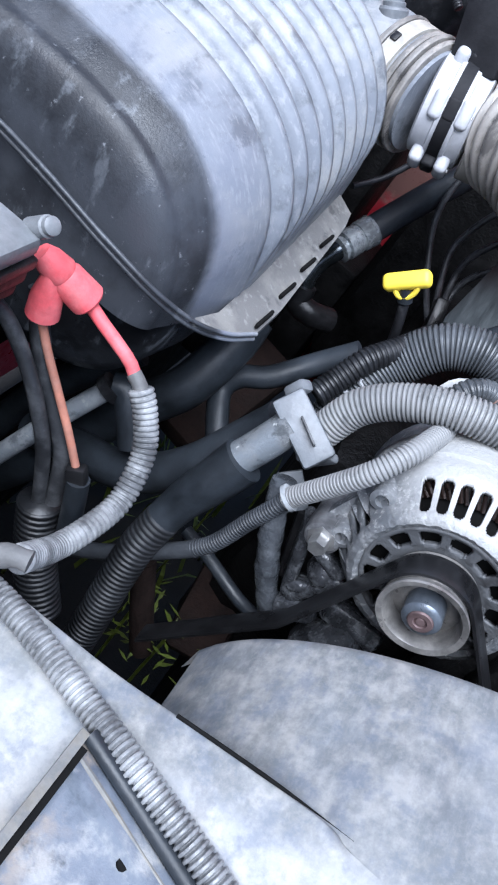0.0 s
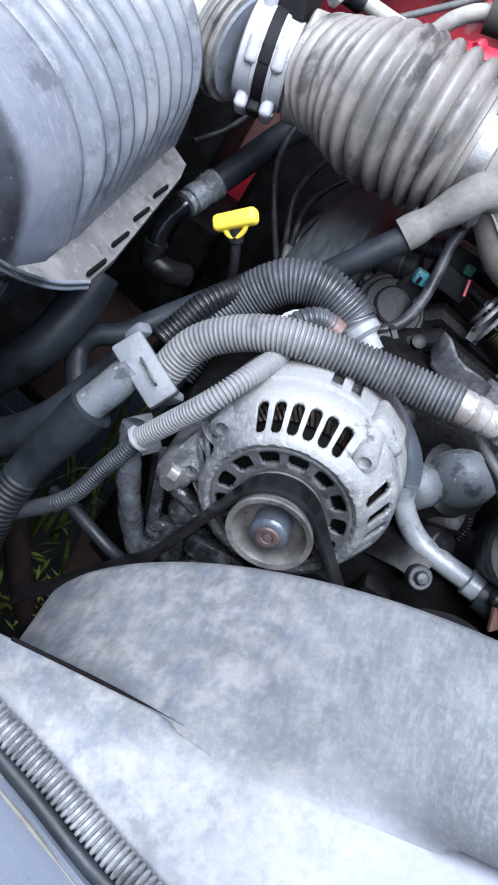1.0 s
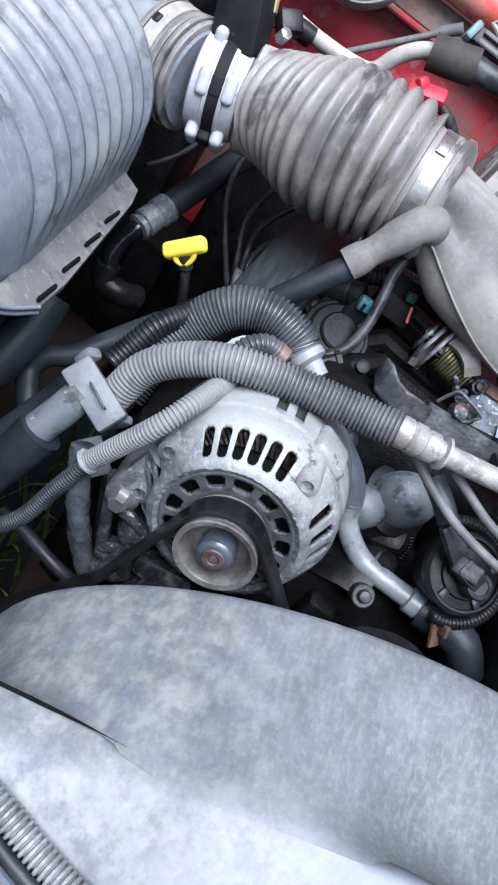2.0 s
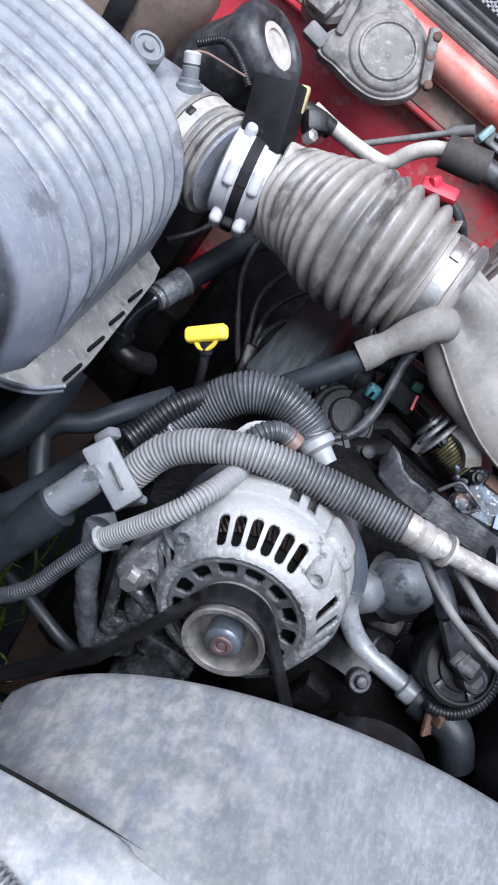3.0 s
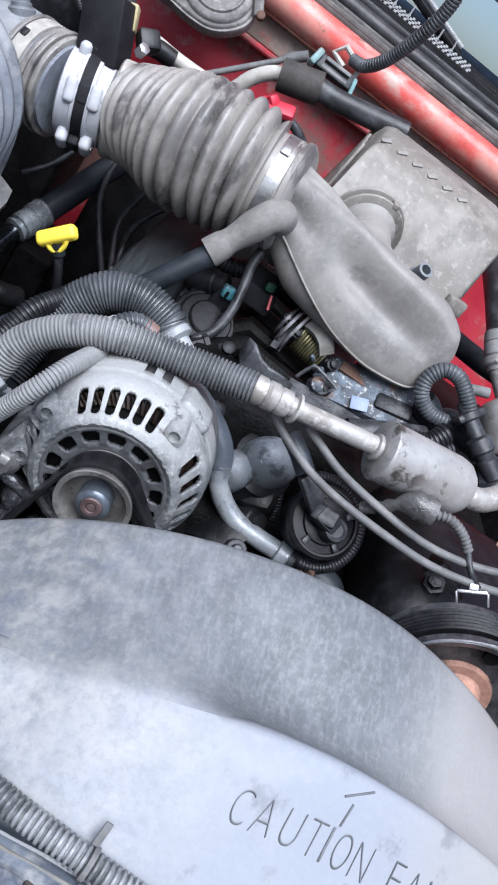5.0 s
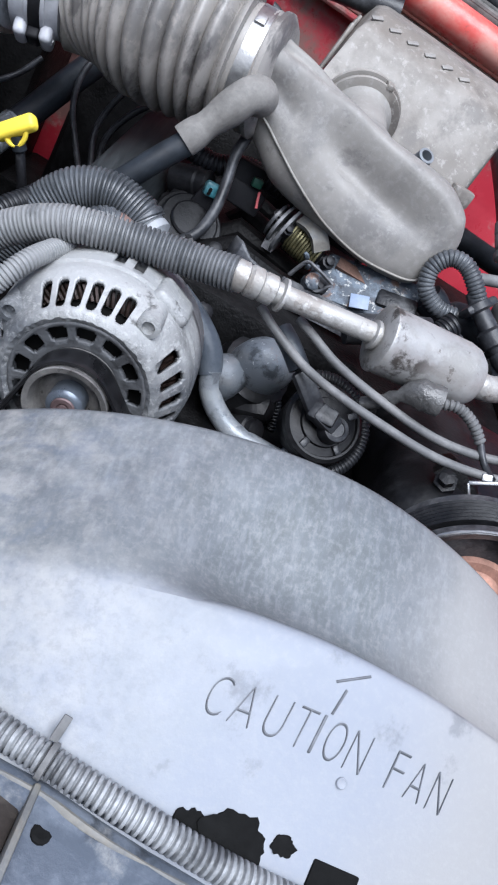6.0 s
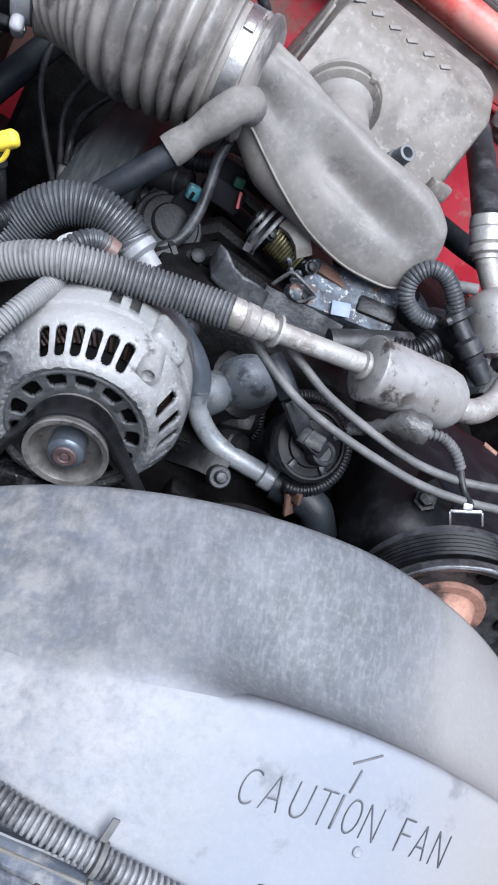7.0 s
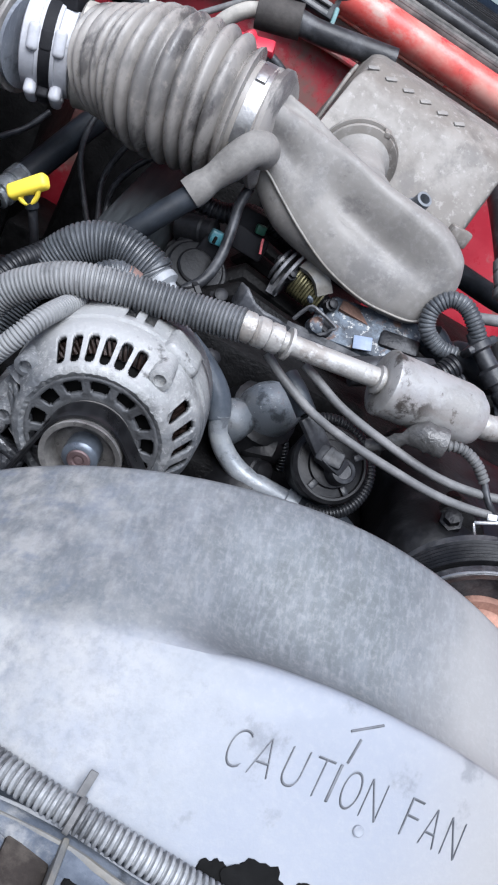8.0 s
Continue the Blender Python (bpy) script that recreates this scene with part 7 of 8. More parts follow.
def sensor_cluster():
    t = thing("sensor_plugs", (0.014, 0.330, 0.964), "black sensor plugs with teal and green locks", "connector")
    P, Q = V((-0.024, 0.345, 0.975)), V((0.011, 0.330, 0.992))
    bm = bmesh.new()
    lathe(bm, [(0.012, 0), (0.0165, 0.002), (0.0165, 0.03), (0.0145, 0.032), (0.0145, (Q - P).length), (0.011, (Q - P).length + 0.002)], P, Q - P, 20)
    part("plug_body", bm, M_RUBBER_DARK, t, "round black sensor body")
    P, Q = V((-0.015, 0.330, 0.960)), V((0.014, 0.318, 0.968))
    bm = bmesh.new()
    lathe(bm, [(0.010, 0), (0.0125, 0.002), (0.0125, 0.028), (0.009, 0.03), (0.009, (Q - P).length)], P, Q - P, 14)
    part("plug_body", bm, M_RUBBER_DARK, t)
    bm = bmesh.new()
    oriented(bm, (0.011, 0.318, 0.963), (0.017, 0.318, 0.993), 0.022, 0.02, (0.1, -0.6, 0.7), 0.004)
    part("plug_body", bm, M_MODULE, t)
    bm = bmesh.new()
    oriented(bm, (0.016, 0.306, 0.990), (0.015, 0.308, 1.004), 0.015, 0.012, (0.1, -0.6, 0.7), 0.003)
    lock = part("teal_lock", bm, M_TEAL, t, "teal plastic lock")
    bm = bmesh.new()
    oriented(bm, (0.015, 0.299, 0.993), (0.015, 0.300, 1.000), 0.003, 0.003, (0.1, -0.6, 0.7), 0.0006)
    part("slot", bm, M_HOLE, lock, "dark slot")
    bm = bmesh.new()
    oriented(bm, (0.040, 0.360, 0.999), (0.039, 0.365, 1.027), 0.034, 0.03, (0.1, -0.6, 0.7), 0.004)
    oriented(bm, (0.046, 0.355, 0.982), (0.047, 0.360, 1.007), 0.042, 0.03, (0.1, -0.6, 0.7), 0.004)
    part("plug_body", bm, M_MODULE, t)
    bm = bmesh.new()
    oriented(bm, (0.053, 0.342, 1.012), (0.052, 0.343, 1.022), 0.011, 0.008, (0.1, -0.6, 0.7), 0.002)
    part("green_lock", bm, M_GREENPL, t, "green plastic lock")
    tube("red_wire", [(0.059, 0.340, 1.011), (0.061, 0.338, 1.004), (0.064, 0.336, 0.996)], 0.0015, M_REDPL, t)
    for k, (rr, off) in enumerate(((0.036, 0.0), (0.030, 0.006), (0.020, 0.010))):
        bm = bmesh.new()
        lathe(bm, [(rr, -0.012), (rr, 0), (rr - 0.002, 0.0015), (rr * 0.5, 0.0015)], V((0.011, 0.300, 0.957)) + V((0.05, -0.6, 0.78)) * off, (0.05, -0.6, 0.78), 34)
        part("round_base", bm, M_RUBBER_DARK, t, "stepped round base", sharp=30)
    for p, q in (((0.011, 0.260, 0.938), (0.027, 0.270, 0.952)),):
        bm = bmesh.new()
        lathe(bm, [(0.009, 0), (0.011, 0.002), (0.011, 0.016), (0.013, 0.017), (0.013, 0.022), (0.008, 0.024)], p, V(q) - V(p), 10)
        part("boss", bm, M_RUBBER_DARK, t)
    hose("sensor_wire", "dusty grey wire running under the elbow", "wire", [(0.021, 0.330, 1.051), (0.020, 0.318, 1.033), (0.025, 0.305, 1.010), (0.028, 0.290, 0.986), (0.024, 0.275, 0.964), (0.010, 0.265, 0.946)], 0.0055, M_RUBBER_GREY)
    hose("valley_loom", "black corrugated loom in the engine valley", "wire loom", [(-0.023, 0.360, 1.005), (0.008, 0.360, 1.006), (0.038, 0.370, 1.018), (0.081, 0.380, 1.014)], 0.011, M_CONDUIT_DARK, True, 0.0045, 0.0012)
    rnd = random.Random(11)
    for p in ((0.046, 0.270, 0.957), (0.061, 0.180, 0.936), (-0.018, 0.330, 0.954)):
        bm = bmesh.new()
        lathe(bm, [(0.0105, -0.03), (0.0105, 0.0), (0.007, 0.002), (0.007, 0.008), (0.0035, 0.0095)], p, (rnd.uniform(-.4, .4), -0.6, 0.7), rnd.choice((6, 8, 14)))
        tagged(part("engine_bolt", bm, M_SCREWEYE), "grimy bolt head on the engine", "bolt", group="engine bolts")


def grey_wires():
    t = thing("plug_leads", (0.227, 0.080, 0.976), "two pale grey rubber leads sagging below the can", "wire")
    tube("lead", [(0.093, 0.115, 0.997), (0.111, 0.108, 0.989), (0.145, 0.095, 0.980), (0.177, 0.080, 0.980), (0.222, 0.070, 0.981), (0.267, 0.064, 0.983), (0.308, 0.060, 0.992), (0.358, 0.060, 1.008)], 0.0038, M_SLEEVE, t)
    tube("lead", [(0.126, 0.120, 1.002), (0.139, 0.112, 1.000), (0.170, 0.100, 0.993), (0.218, 0.088, 0.990), (0.264, 0.080, 0.990), (0.306, 0.076, 0.999), (0.353, 0.075, 1.018)], 0.0038, M_SLEEVE, t)
    t = thing("can_wiring", (0.246, 0.090, 1.013), "foil-taped wiring below the alloy can", "wire loom")
    tube("foil_wrap", [(0.205, 0.100, 0.975), (0.217, 0.095, 0.990), (0.231, 0.090, 1.010), (0.252, 0.088, 1.016)], lambda s: 0.0058 + 0.0070 * ss((s - 0.035) / 0.012) + 0.0011 * math.sin(s * 520) - 0.006 * ss((s - 0.082) / 0.01), M_FOIL, t, "crinkled silver tape", 12)
    corrugated("tail", [(0.251, 0.088, 1.014), (0.266, 0.086, 1.020), (0.283, 0.084, 1.016), (0.297, 0.080, 1.007)], 0.0048, M_SLEEVE, t, pitch=0.004)
    tube("wire", [(0.297, 0.080, 1.007), (0.307, 0.070, 0.997), (0.314, 0.055, 0.995)], 0.003, M_RUBBER_GREY, t)
    t = thing("wire_retainer", (0.304, 0.040, 0.994), "bright metal wire retainer bracket", "bracket")
    bm = bmesh.new()
    a, b = V((0.292, 0.040, 0.990)), V((0.314, 0.040, 1.004))
    oriented(bm, a, b, 0.0032, 0.0022, (0, -0.7, 0.7), 0.001)
    oriented(bm, a, (0.299, 0.035, 0.981), 0.0026, 0.0022, (0, -0.7, 0.7), 0.001)
    oriented(bm, b, (0.321, 0.035, 0.995), 0.0026, 0.0022, (0, -0.7, 0.7), 0.001)
    oriented(bm, (0.298, 0.042, 0.999), (0.306, 0.042, 1.002), 0.006, 0.003, (0, -0.7, 0.7), 0.001)
    part("clip", bm, M_STEEL, t)


def steering_pump():
    c = V((0.331, -0.012, 0.928))
    t = thing("steering_pump", (0.33, 0.08, 0.85), "dark power steering pump with rust-streaked pulley", "pump")
    bm = bmesh.new()
    lathe(bm, [(0.02, 0.035), (0.028, 0.012), (0.045, 0.008), (0.062, 0.006), (0.066, -0.006), (0.0735, -0.010), (0.0755, -0.008), (0.0755, -0.002), (0.0725, 0.0), (0.0725, 0.026), (0.0755, 0.028), (0.0755, 0.034), (0.06, 0.035)], c, (0, 1, 0), 64)
    pul = part("pulley", bm, M_STEELDARK, t, "dark steel pulley with bright worn rim", sharp=25)
    bm = bmesh.new()
    lathe(bm, [(0.012, -0.012), (0.018, -0.010), (0.026, 0.006), (0.034, 0.0055), (0.036, 0.010), (0.02, 0.014)], c, (0, 1, 0), 40)
    part("hub", bm, M_RUSTORANGE, pul, "orange rusty hub")
    bm = bmesh.new()
    sweep(bm, [c + V((0.0748 * math.cos(a), -0.0088, 0.0748 * math.sin(a))) for a in np.linspace(0, 6.28318, 72)], lambda s: 0.0012 + 0.0004 * math.sin(s * 150), 8)
    part("rim", bm, M_STEEL, pul, "bright worn rim")
    for a in (20, 92, 164, 236, 308):
        bm = bmesh.new()
        p = c + V((0.054 * math.cos(radians(a)), 0.0045, 0.054 * math.sin(radians(a))))
        lathe(bm, [(0.0075, 0), (0.0075, 0.004)], p, (0, 1, 0), 16)
        part("web_hole", bm, M_HOLE, pul, "dark hole in the web")
    bm = bmesh.new()
    box(bm, (0.415, 0.165, 0.90), (0.30, 0.24, 0.11), None, 0.045, 7)
    part("reservoir", bm, M_RUBBER_DARK, t, "grimy dark rounded reservoir")
    bm = bmesh.new()
    box(bm, (0.426, 0.245, 0.955), (0.018, 0.008, 0.003), Matrix.Rotation(radians(-25), 3, "Z"), 0.001)
    part("paint_dab", bm, M_RUSTORANGE, t, "orange paint dab")
    bm = bmesh.new()
    oriented(bm, (0.288, 0.100, 0.879), (0.329, 0.120, 0.960), 0.045, 0.05, (0, -0.7, 0.7), 0.010)
    part("mount", bm, M_ENGINE, t)
    bm = bmesh.new()
    lathe(bm, [(0.0105, -0.012), (0.0105, 0.001), (0.0075, 0.002), (0.0075, 0.010), (0.0035, 0.011)], (0.301, 0.085, 0.959), (-0.4, -0.5, 0.7), 6)
    part("bolt", bm, M_CASTDARK, t)
    # belt round the pulley
    bm = bmesh.new()
    rows = []
    for a in np.linspace(-40, 220, 60):
        d = V((math.cos(radians(a)), 0, math.sin(radians(a))))
        row = []
        for k in range(13):
            row.append(bm.verts.new(c + V((0, 0.001 + 0.024 * k / 12, 0)) + d * (0.0775 - (0.0012 if k % 2 else 0))))
        row += [bm.verts.new(c + V((0, 0.025, 0)) + d * 0.0735), bm.verts.new(c + V((0, 0.001, 0)) + d * 0.0735)]
        rows.append(row)
    for a, b in zip(rows, rows[1:]):
        n = len(a)
        for k in range(n):
            bm.faces.new((a[k], a[(k + 1) % n], b[(k + 1) % n], b[k]))
    part("belt", bm, M_RUBBER_DARK, t, "black ribbed belt on the pulley", sharp=25)


def right_side():
    t = thing("refrigerant_line", (0.304, 0.330, 1.100), "black refrigerant hose with alloy crimp and receiver can", "hose")
    tube("rubber_hose", [(0.274, 0.700, 1.180), (0.311, 0.640, 1.155), (0.324, 0.540, 1.129), (0.332, 0.450, 1.104)], 0.0175, M_RUBBER_GREY, t, seg=20)
    A, B = V((0.329, 0.450, 1.106)), V((0.352, 0.420, 1.074))
    L = (B - A).length
    bm = bmesh.new()
    lathe(bm, [(0.014, -0.002), (0.0185, 0), (0.0195, L * .25), (0.0185, L * .28), (0.0195, L * .32), (0.0195, L * .6), (0.017, L * .64), (0.0215, L * .7), (0.0215, L * .85), (0.016, L * .9), (0.016, L)], A, B - A, 24)
    part("crimp", bm, M_CAN, t, "alloy crimp")
    C = V((0.372, 0.390, 1.058))
    tube("pipe", [B, C], 0.0135, M_ALU, t, seg=18)
    D = V((0.413, 0.340, 1.012))
    L = (D - C).length
    bm = bmesh.new()
    lathe(bm, [(0.015, -0.002), (0.030, 0.004), (0.036, 0.012), (0.037, 0.02), (0.0365, 0.024), (0.037, 0.028), (0.037, L - 0.02), (0.032, L - 0.006), (0.017, L)], C, D - C, 32)
    part("receiver_can", bm, M_CAN, t, "pale alloy can")
    hose("black_side_hose", "black rubber hose across the red firewall", "hose", [(0.316, 0.600, 1.033), (0.369, 0.550, 1.040), (0.405, 0.500, 1.051), (0.450, 0.460, 1.051)], 0.0155, M_RUBBER)
    hose("loom_loop", "grey corrugated loom bent in a loop", "wire loom", [(0.281, 0.270, 1.029), (0.261, 0.272, 1.027), (0.242, 0.275, 1.036), (0.236, 0.280, 1.054), (0.245, 0.282, 1.071), (0.262, 0.278, 1.074), (0.281, 0.272, 1.063), (0.295, 0.268, 1.050)], 0.0088, M_CONDUIT, True, 0.0040, 0.0010)
    hose("loom_branch", "thick dark taped loom below the loop", "wire loom", [(0.253, 0.290, 1.026), (0.279, 0.290, 1.018), (0.303, 0.290, 1.026), (0.344, 0.290, 1.019)], lambda s: 0.016 + 0.001 * math.sin(s * 200), M_RUBBER)
    t = thing("large_connector", (0.314, 0.230, 1.033), "dusty dark plug connectors on a bent bracket", "connector")
    P, Q = V((0.289, 0.270, 1.052)), V((0.350, 0.235, 1.020))
    ax, L = (Q - P).normalized(), (Q - P).length
    bm = bmesh.new()
    lathe(bm, [(0.007, -0.01), (0.009, 0), (0.016, L * .03), (0.016, L * .12), (0.011, L * .15), (0.0115, L * .38), (0.016, L * .42), (0.0165, L * .60), (0.013, L * .63), (0.0115, L * .70), (0.014, L * .74), (0.012, L)], P, ax, 12, scale=(1, 0.85))
    part("plug_body", bm, M_RUBBER_GREY, t)
    bm = bmesh.new()
    oriented(bm, P + ax * (L * .02), P + ax * (L * .14), 0.038, 0.02, (0.1, -0.7, 0.6), 0.004)
    part("lock_tab", bm, M_RUBBER_GREY, t)
    bm = bmesh.new()
    ribbon(bm, [(0.336, 0.235, 1.012), (0.348, 0.232, 1.025), (0.362, 0.226, 1.027), (0.379, 0.224, 1.029)], 0.03, 0.0025, (-0.3, -0.6, 0.7))
    part("bracket", bm, M_CASTDARK, t, "bent dark bracket")
    for p in ((0.355, 0.250, 1.034), (0.376, 0.250, 1.035)):
        bm = bmesh.new()
        lathe(bm, [(0.014, -0.02), (0.014, 0.0), (0.010, 0.003), (0.010, 0.012), (0.004, 0.013)], p, (0.2, -0.5, 0.7), 10)
        part("fitting", bm, M_CASTDARK, t)
    t = thing("lower_loom", (0.239, 0.200, 1.022), "dark heater hose with corrugated loom behind the can", "hose")
    tube("hose", [(0.181, 0.200, 0.985), (0.205, 0.205, 0.997), (0.230, 0.210, 1.009), (0.252, 0.215, 1.018)], 0.0145, M_RUBBER_GREY, t, seg=18)
    corrugated("loom", [(0.233, 0.205, 1.013), (0.254, 0.205, 1.022), (0.266, 0.215, 1.039)], 0.0115, M_CONDUIT_DARK, t)
    corrugated("loom", [(0.250, 0.200, 0.999), (0.262, 0.200, 1.014), (0.280, 0.210, 1.029)], 0.009, M_CONDUIT_DARK, t)
    hose("steel_stub", "short grey steel tube", "pipe", [(0.276, 0.300, 1.061), (0.307, 0.300, 1.074)], 0.006, M_SLEEVE)
    t = thing("brake_reservoir", (0.343, 0.600, 1.171), "dirty cream master cylinder fitting on the firewall", "reservoir")
    bm = bmesh.new()
    lathe(bm, [(0.012, -0.05), (0.018, -0.045), (0.018, -0.01), (0.028, -0.006), (0.030, 0.01), (0.026, 0.016), (0.020, 0.018), (0.019, 0.03), (0.008, 0.034)], (0.364, 0.640, 1.176), (-0.85, -0.3, 0.25), 28)
    part("body", bm, M_COVER, t)
    tube("pipe_loop", [(0.372, 0.500, 1.147), (0.367, 0.500, 1.127), (0.383, 0.500, 1.108), (0.410, 0.500, 1.108)], 0.005, M_IVORY, t)


def top_side():
    t = thing("wiper_motor_cover", (-0.196, 0.700, 1.196), "weathered grey wiper motor cover on the firewall", "cover")
    ax = V((-0.05, -0.85, 0.5)).normalized()
    c = V((-0.198, 0.680, 1.203))
    bm = bmesh.new()
    rim = [(-0.263, 0.680, 1.143), (-0.236, 0.675, 1.144), (-0.205, 0.670, 1.143), (-0.175, 0.665, 1.149), (-0.153, 0.665, 1.165), (-0.138, 0.668, 1.187), (-0.136, 0.675, 1.212), (-0.146, 0.685, 1.235), (-0.166, 0.695, 1.252), (-0.187, 0.700, 1.260), (-0.227, 0.710, 1.262), (-0.269, 0.715, 1.250), (-0.272, 0.710, 1.235), (-0.262, 0.695, 1.188), (-0.268, 0.688, 1.168)]
    mid = sum((V(p) for p in rim), V((0, 0, 0))) / len(rim)
    flat = [mid + (V(p) - mid) - ax * (V(p) - mid).dot(ax) for p in rim]
    flat = spline(flat[-2:] + flat + flat[:2], 0.006)
    lo = min(range(len(flat) // 3), key=lambda i: (flat[i] - mid - (V(rim[0]) - mid) + ax * (V(rim[0]) - mid).dot(ax)).length)
    hi = max(range(len(flat) // 2, len(flat)), key=lambda i: -(flat[i] - flat[lo]).length)
    flat = flat[lo:hi]
    rows = [[bm.verts.new(mid + (p - mid) * k + ax * h) for p in flat] for k, h in ((1.0, -0.012), (1.0, 0.0), (0.975, 0.004), (0.93, 0.0035), (0.91, 0.006), (0.88, 0.0072))]
    for p, q in zip(rows, rows[1:]):
        for i in range(len(p)):
            j = (i + 1) % len(p)
            bm.faces.new((p[i], p[j], q[j], q[i]))
    bm.faces.new(rows[-1])
    c = c - ax * (c - mid).dot(ax) + ax * 0.007
    lathe(bm, [(0.050, -0.004), (0.048, 0.002), (0.045, 0.0045), (0.038, 0.005), (0.036, 0.0075), (0.0335, 0.0075), (0.032, 0.0055), (0.012, 0.005), (0.001, 0.005)], c + V((0.004, 0, 0.002)), ax, 48)
    oriented(bm, (-0.255, 0.672, 1.184), (-0.265, 0.690, 1.240), 0.012, 0.012, ax, 0.004)
    part("body", bm, M_COVER, t, sharp=40)
    bm = bmesh.new()
    lathe(bm, [(0.011, -0.002), (0.010, 0.008), (0.008, 0.012), (0.003, 0.013)], c + V((-0.177, 0.680, 1.185)) - V((-0.201, 0.680, 1.201)), ax, 18)
    part("post", bm, M_COVER, t)
    bm = bmesh.new()
    oriented(bm, (-0.166, 0.690, 1.259), (-0.132, 0.675, 1.203), 0.014, 0.012, ax, 0.004)
    part("ear", bm, M_COVER, t)
    for p in ((-0.157, 0.685, 1.253), (-0.149, 0.680, 1.232), (-0.130, 0.672, 1.207)):
        bm = bmesh.new()
        lathe(bm, [(0.006, -0.004), (0.006, 0.003), (0.004, 0.004), (0.002, 0.0035)], p, ax, 12)
        part("screw", bm, M_RUST, t)
    bm = bmesh.new()
    lathe(bm, [(0.034, -0.03), (0.034, 0.0), (0.028, 0.006), (0.02, 0.006), (0.018, 0.010), (0.008, 0.012)], (-0.293, 0.700, 1.208), ax, 20)
    oriented(bm, (-0.311, 0.690, 1.198), (-0.277, 0.680, 1.199), 0.03, 0.018, ax, 0.006)
    part("wiper_crank", bm, M_COVER, t, "weathered grey crank boss")
    bm = bmesh.new()
    oriented(bm, (-0.292, 0.670, 1.168), (-0.261, 0.670, 1.165), 0.022, 0.016, ax, 0.004)
    part("plug", bm, M_SLEEVE, t)

    t = thing("vacuum_canister", (-0.309, 0.550, 1.107), "black rounded plastic canister with cream dial", "canister")
    c = V((-0.309, 0.550, 1.112))
    ax = (V((-0.282, 0.550, 1.144)) - V((-0.344, 0.560, 1.052))).normalized()
    ax = (ax + V((0.1, -0.25, 0.25))).normalized()
    bm = bmesh.new()
    lathe(bm, [(0.02, -0.085), (0.044, -0.08), (0.051, -0.065), (0.053, -0.02), (0.050, 0.008), (0.052, 0.016), (0.054, 0.026), (0.051, 0.040), (0.043, 0.048), (0.035, 0.050), (0.0285, 0.047), (0.0265, 0.041)], c, ax, 36)
    part("shell", bm, M_RUBBER_GREY, t, "soft black shell", sharp=60)
    bm = bmesh.new()
    lathe(bm, [(0.0275, 0.0405), (0.0265, 0.044), (0.019, 0.0445), (0.018, 0.042), (0.001, 0.042)], c, ax, 36)
    part("dial", bm, M_IVORY, t, "cream dial face")
    corrugated("wire", [(-0.344, 0.460, 1.111), (-0.322, 0.460, 1.130), (-0.296, 0.450, 1.127), (-0.272, 0.440, 1.115)], 0.0042, M_CONDUIT_DARK, t, pitch=0.0028, depth=0.0006)

    t = thing("accumulator_can", (-0.432, 0.600, 1.081), "large tan painted canister with black strap", "canister")
    c = V((-0.461, 0.620, 1.090))
    ax = V((-0.25, 0.1, -1)).normalized()
    bm = bmesh.new()
    lathe(bm, [(0.02, -0.075), (0.05, -0.068), (0.066, -0.05), (0.072, -0.02), (0.072, 0.22), (0.05, 0.24)], c, ax, 40)
    part("can", bm, M_TAN, t)
    bm = bmesh.new()
    oriented(bm, (-0.463, 0.545, 1.128), (-0.454, 0.530, 1.018), 0.026, 0.008, (0.2, -0.8, 0.4), 0.002)
    part("strap", bm, M_BLACK, t, "black strap")

    t = thing("evaporator_pipe", (-0.107, 0.600, 1.132), "bent cream-painted pipe with black foam insulation", "pipe")
    tube("pipe", [(-0.221, 0.600, 1.112), (-0.182, 0.600, 1.110), (-0.137, 0.600, 1.112), (-0.110, 0.600, 1.119), (-0.096, 0.600, 1.145), (-0.080, 0.600, 1.164), (-0.062, 0.600, 1.175)], 0.0095, M_IVORY, t, seg=18)
    tube("dark_end", [(-0.232, 0.580, 1.106), (-0.207, 0.590, 1.108), (-0.189, 0.597, 1.107)], 0.0125, M_BLACK, t, "black sleeve")
    tube("foam_sleeve", [(-0.067, 0.600, 1.172), (-0.052, 0.600, 1.176), (-0.034, 0.600, 1.181), (-0.014, 0.600, 1.187)], 0.0205, M_FOAM, t, "dusty black foam", 20)
    tube("rubber_tail", [(-0.020, 0.600, 1.186), (0.010, 0.600, 1.188), (0.054, 0.600, 1.197), (0.107, 0.600, 1.208)], 0.0145, M_RUBBER_GREY, t, "dark rubber tail", 18)
    hose("firewall_wire", "dusty grey wire ending in a plug", "wire", [(-0.161, 0.620, 1.102), (-0.130, 0.630, 1.131), (-0.089, 0.640, 1.170), (-0.066, 0.650, 1.192), (-0.050, 0.650, 1.206)], lambda s: 0.004 + 0.003 * ss((s - 0.12) / 0.01), M_SLEEVE)

    t = thing("gear_dipstick", (-0.043, 0.530, 1.144), "transmission dipstick with red plastic handle and cable", "dipstick")
    bm = bmesh.new()
    oriented(bm, (-0.067, 0.525, 1.139), (-0.025, 0.525, 1.151), 0.020, 0.014, (0, -0.6, 0.8), 0.004)
    oriented(bm, (-0.061, 0.525, 1.155), (-0.048, 0.525, 1.143), 0.014, 0.012, (0, -0.6, 0.8), 0.004)
    part("handle", bm, M_REDHANDLE, t, "bright red handle")
    tube("tube", [(-0.030, 0.527, 1.144), (-0.006, 0.530, 1.136), (0.016, 0.540, 1.116), (0.042, 0.560, 1.075)], 0.006, M_RUBBER_GREY, t)
    bm = bmesh.new()
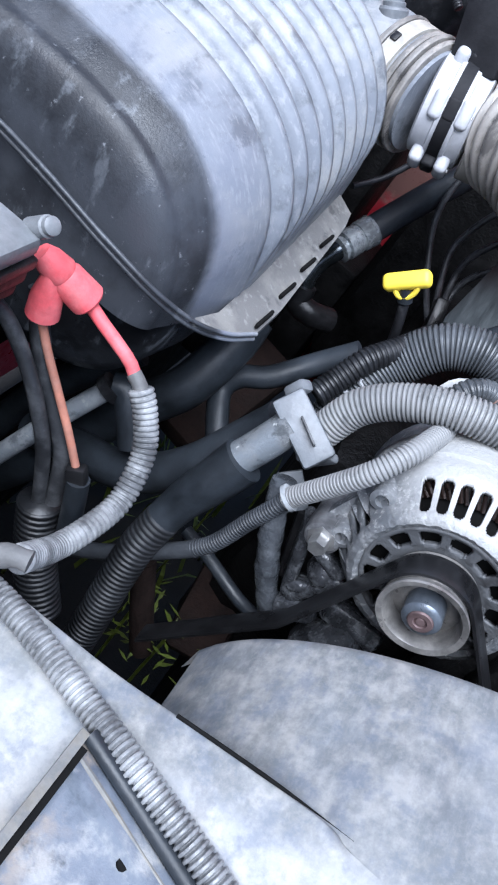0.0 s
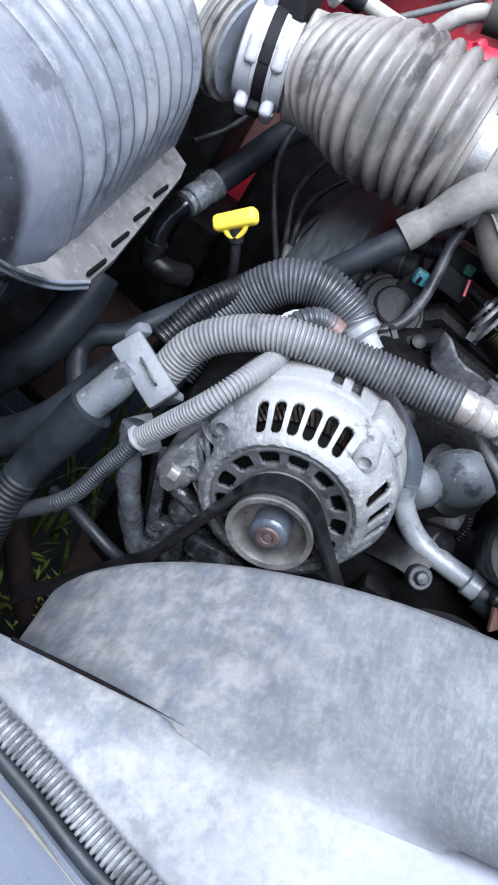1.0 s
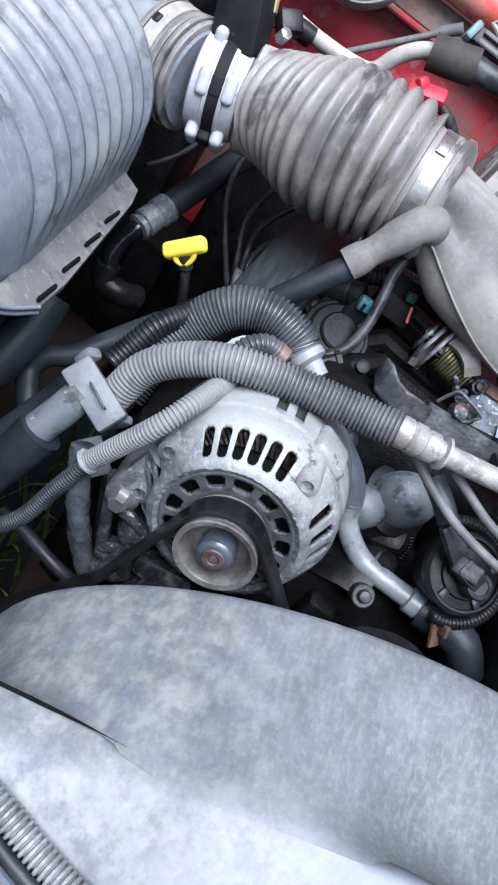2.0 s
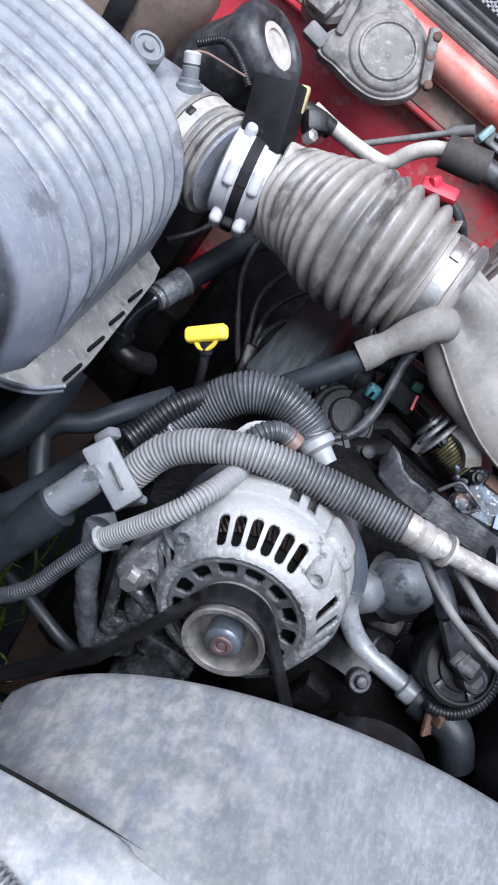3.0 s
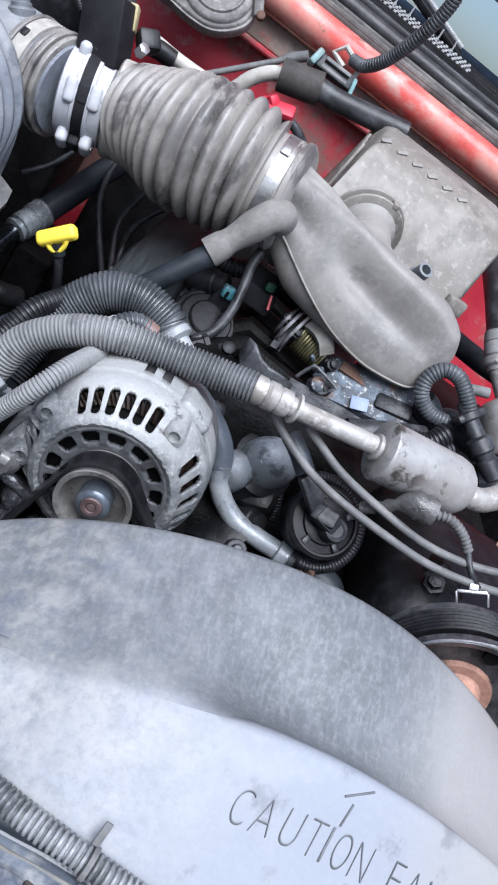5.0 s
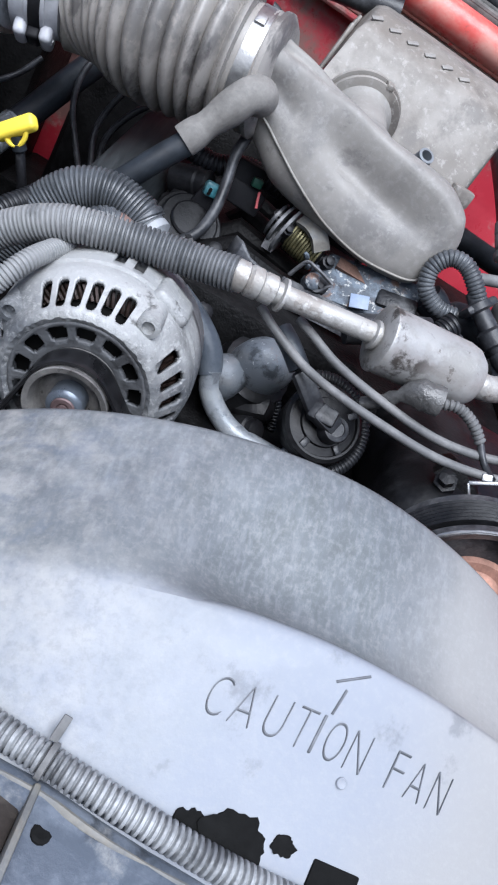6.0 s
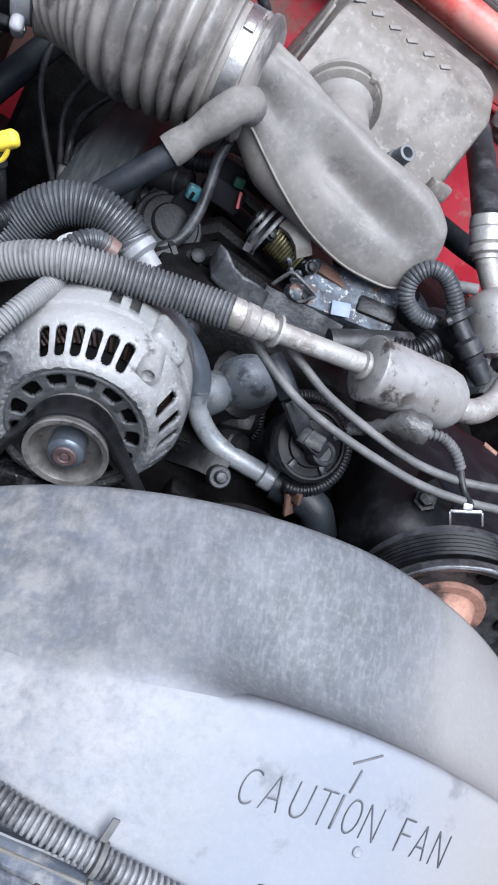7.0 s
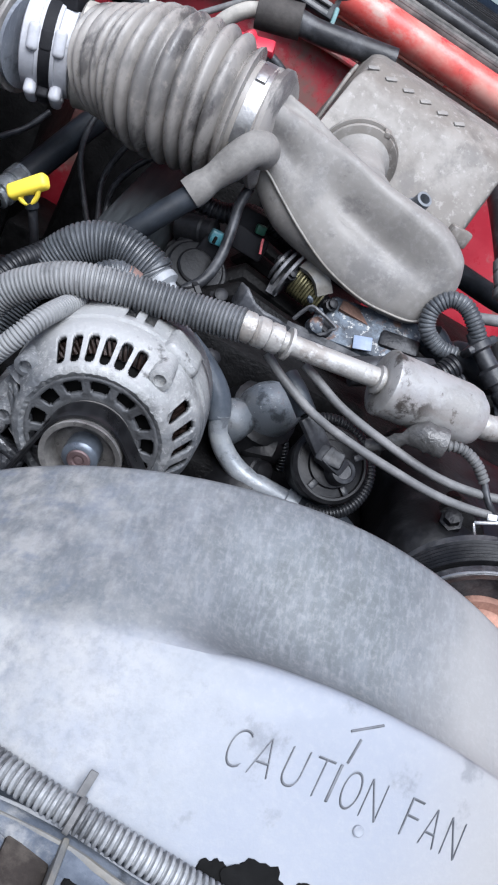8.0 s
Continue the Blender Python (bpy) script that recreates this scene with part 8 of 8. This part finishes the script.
    lathe(bm, [(0.009, 0), (0.0095, 0.008), (0.007, 0.01)], (-0.032, 0.526, 1.145), (0.2, 0.1, -1), 14)
    part("collar", bm, M_BLACK, t)

    t = thing("washer_hose_plug", (-0.011, 0.620, 1.212), "teal-locked grey plug on a cream clip", "connector")
    bm = bmesh.new()
    oriented(bm, (-0.043, 0.620, 1.210), (0.019, 0.620, 1.210), 0.020, 0.018, (0, -0.8, 0.5), 0.003)
    part("plug_body", bm, M_RUBBER_GREY, t)
    for h in (-0.005, 0.005):
        bm = bmesh.new()
        oriented(bm, (-0.030, 0.611, 1.2145 + h), (0.008, 0.611, 1.2145 + h), 0.005, 0.004, (0, -0.8, 0.5), 0.001)
        part("latch_bar", bm, M_SLEEVE, t, "pale grey latch bar")
    for p, q in (((-0.046, 0.612, 1.213), (-0.037, 0.612, 1.211)), ((0.015, 0.612, 1.208), (0.021, 0.612, 1.209))):
        bm = bmesh.new()
        oriented(bm, p, q, 0.024, 0.017, (0, -0.8, 0.5), 0.003)
        part("teal_lock", bm, M_TEALPALE, t, "pale teal lock")
    bm = bmesh.new()
    sweep(bm, [V(q) for q in ((0.013, 0.630, 1.212), (0.013, 0.635, 1.233), (-0.016, 0.640, 1.243), (-0.026, 0.640, 1.229), (-0.006, 0.635, 1.222))], 0.004, 8)
    part("cream_clip", bm, M_IVORY, t, "cream plastic clip")
    corrugated("grey_hose", [(-0.001, 0.635, 1.235), (0.016, 0.620, 1.239), (0.033, 0.600, 1.261), (0.047, 0.570, 1.303), (0.053, 0.550, 1.345), (0.045, 0.540, 1.374), (0.022, 0.530, 1.404)], 0.0085, M_CONDUIT, t, pitch=0.0042, depth=0.0011)


def cowl_vent():
    t = thing("cowl_vent", (0.0, 0.9, 1.3), "black plastic cowl vent with rows of chalky white pins", "vent")
    bm = bmesh.new()
    for k in range(5):
        box(bm, (0.05, 0.870 + 0.013 * k, 1.310 + 0.003 * k), (1.2, 0.003, 0.010), None, 0.0008, 1)
    part("slat_rail", bm, M_BLACK, t)
    rnd = random.Random(3)

    def pieces(name, size, rows, count, step, x0, y0, dy, z0, dz, lean):
        first = None
        for j in range(rows):
            for k in range(count):
                if first is None:
                    bm = bmesh.new()
                    box(bm, (0, 0, 0), size, None, 0.0008, 1)
                    first = part(name, bm, M_PIN, t)
                    ob = first
                else:
                    ob = new(name, first.data)
                    ob.parent = t
                ob.matrix_parent_inverse = Matrix.Translation((0, -0.9, -1.3))
                ob.matrix_basis = Matrix.Translation((x0 + step * k + 0.5 * step * (j % 2), y0 + dy * j, z0 + dz * j)) @ Matrix.Rotation(rnd.uniform(-lean, lean), 4, "Z") @ Matrix.Rotation(rnd.uniform(-lean, lean), 4, "Y")
    pieces("pin", (0.0050, 0.0060, 0.004), 4, 56, 0.0095, -0.36, 0.8765, 0.013, 1.3165, 0.003, 0.12)
    pieces("tall_pin", (0.0026, 0.0026, 0.026), 1, 18, 0.028, -0.35, 0.884, 0, 1.327, 0, 0.1)


def windscreen():
    bm = bmesh.new()
    box(bm, (0.05, 1.28, 1.62), (1.5, 0.006, 0.75), Matrix.Rotation(radians(-58), 3, "X"), 0.002)
    tagged(part("windscreen", bm, M_GLASS), "sloping glass windscreen reflecting the sky", "windscreen", kind="structure")
    bm = bmesh.new()
    box(bm, (0.05, 1.0, 1.325), (1.34, 0.07, 0.02), Matrix.Rotation(radians(20), 3, "X"), 0.006)
    tagged(part("windscreen_trim", bm, M_BLACK), "black trim at the foot of the windscreen", "trim", kind="structure")
    t = thing("windscreen_wiper", (0.2, 0.97, 1.33), "black wiper arm lying above the cowl", "wiper")
    bm = bmesh.new()
    oriented(bm, (-0.060, 0.945, 1.378), (0.150, 0.935, 1.326), 0.016, 0.014, (0, -0.5, 0.9), 0.004)
    part("arm", bm, M_BLACK, t)
    bm = bmesh.new()
    oriented(bm, (-0.040, 0.952, 1.386), (0.145, 0.942, 1.339), 0.008, 0.007, (0, -0.5, 0.9), 0.002)
    part("pale_edge", bm, M_PIN, t, "pale worn edge")


engine_block()
under_bay()
grass()
sprig((-0.144, 0.117, 0.550), 36, 1)
sprig((-0.173, 0.822, 0.550), 50, 2)
sprig((-0.100, 0.079, 0.600), 30, 3)
sprig((-0.154, 0.473, 0.600), 20, 4)
alternator_bracket()
fuel_dipstick()
steering_hose()
plug_wires()
breather()
heater_pipe()
thermostat()
round_valve()
throttle()
sensor_cluster()
grey_wires()
steering_pump()
right_side()
top_side()
cowl_vent()
windscreen()
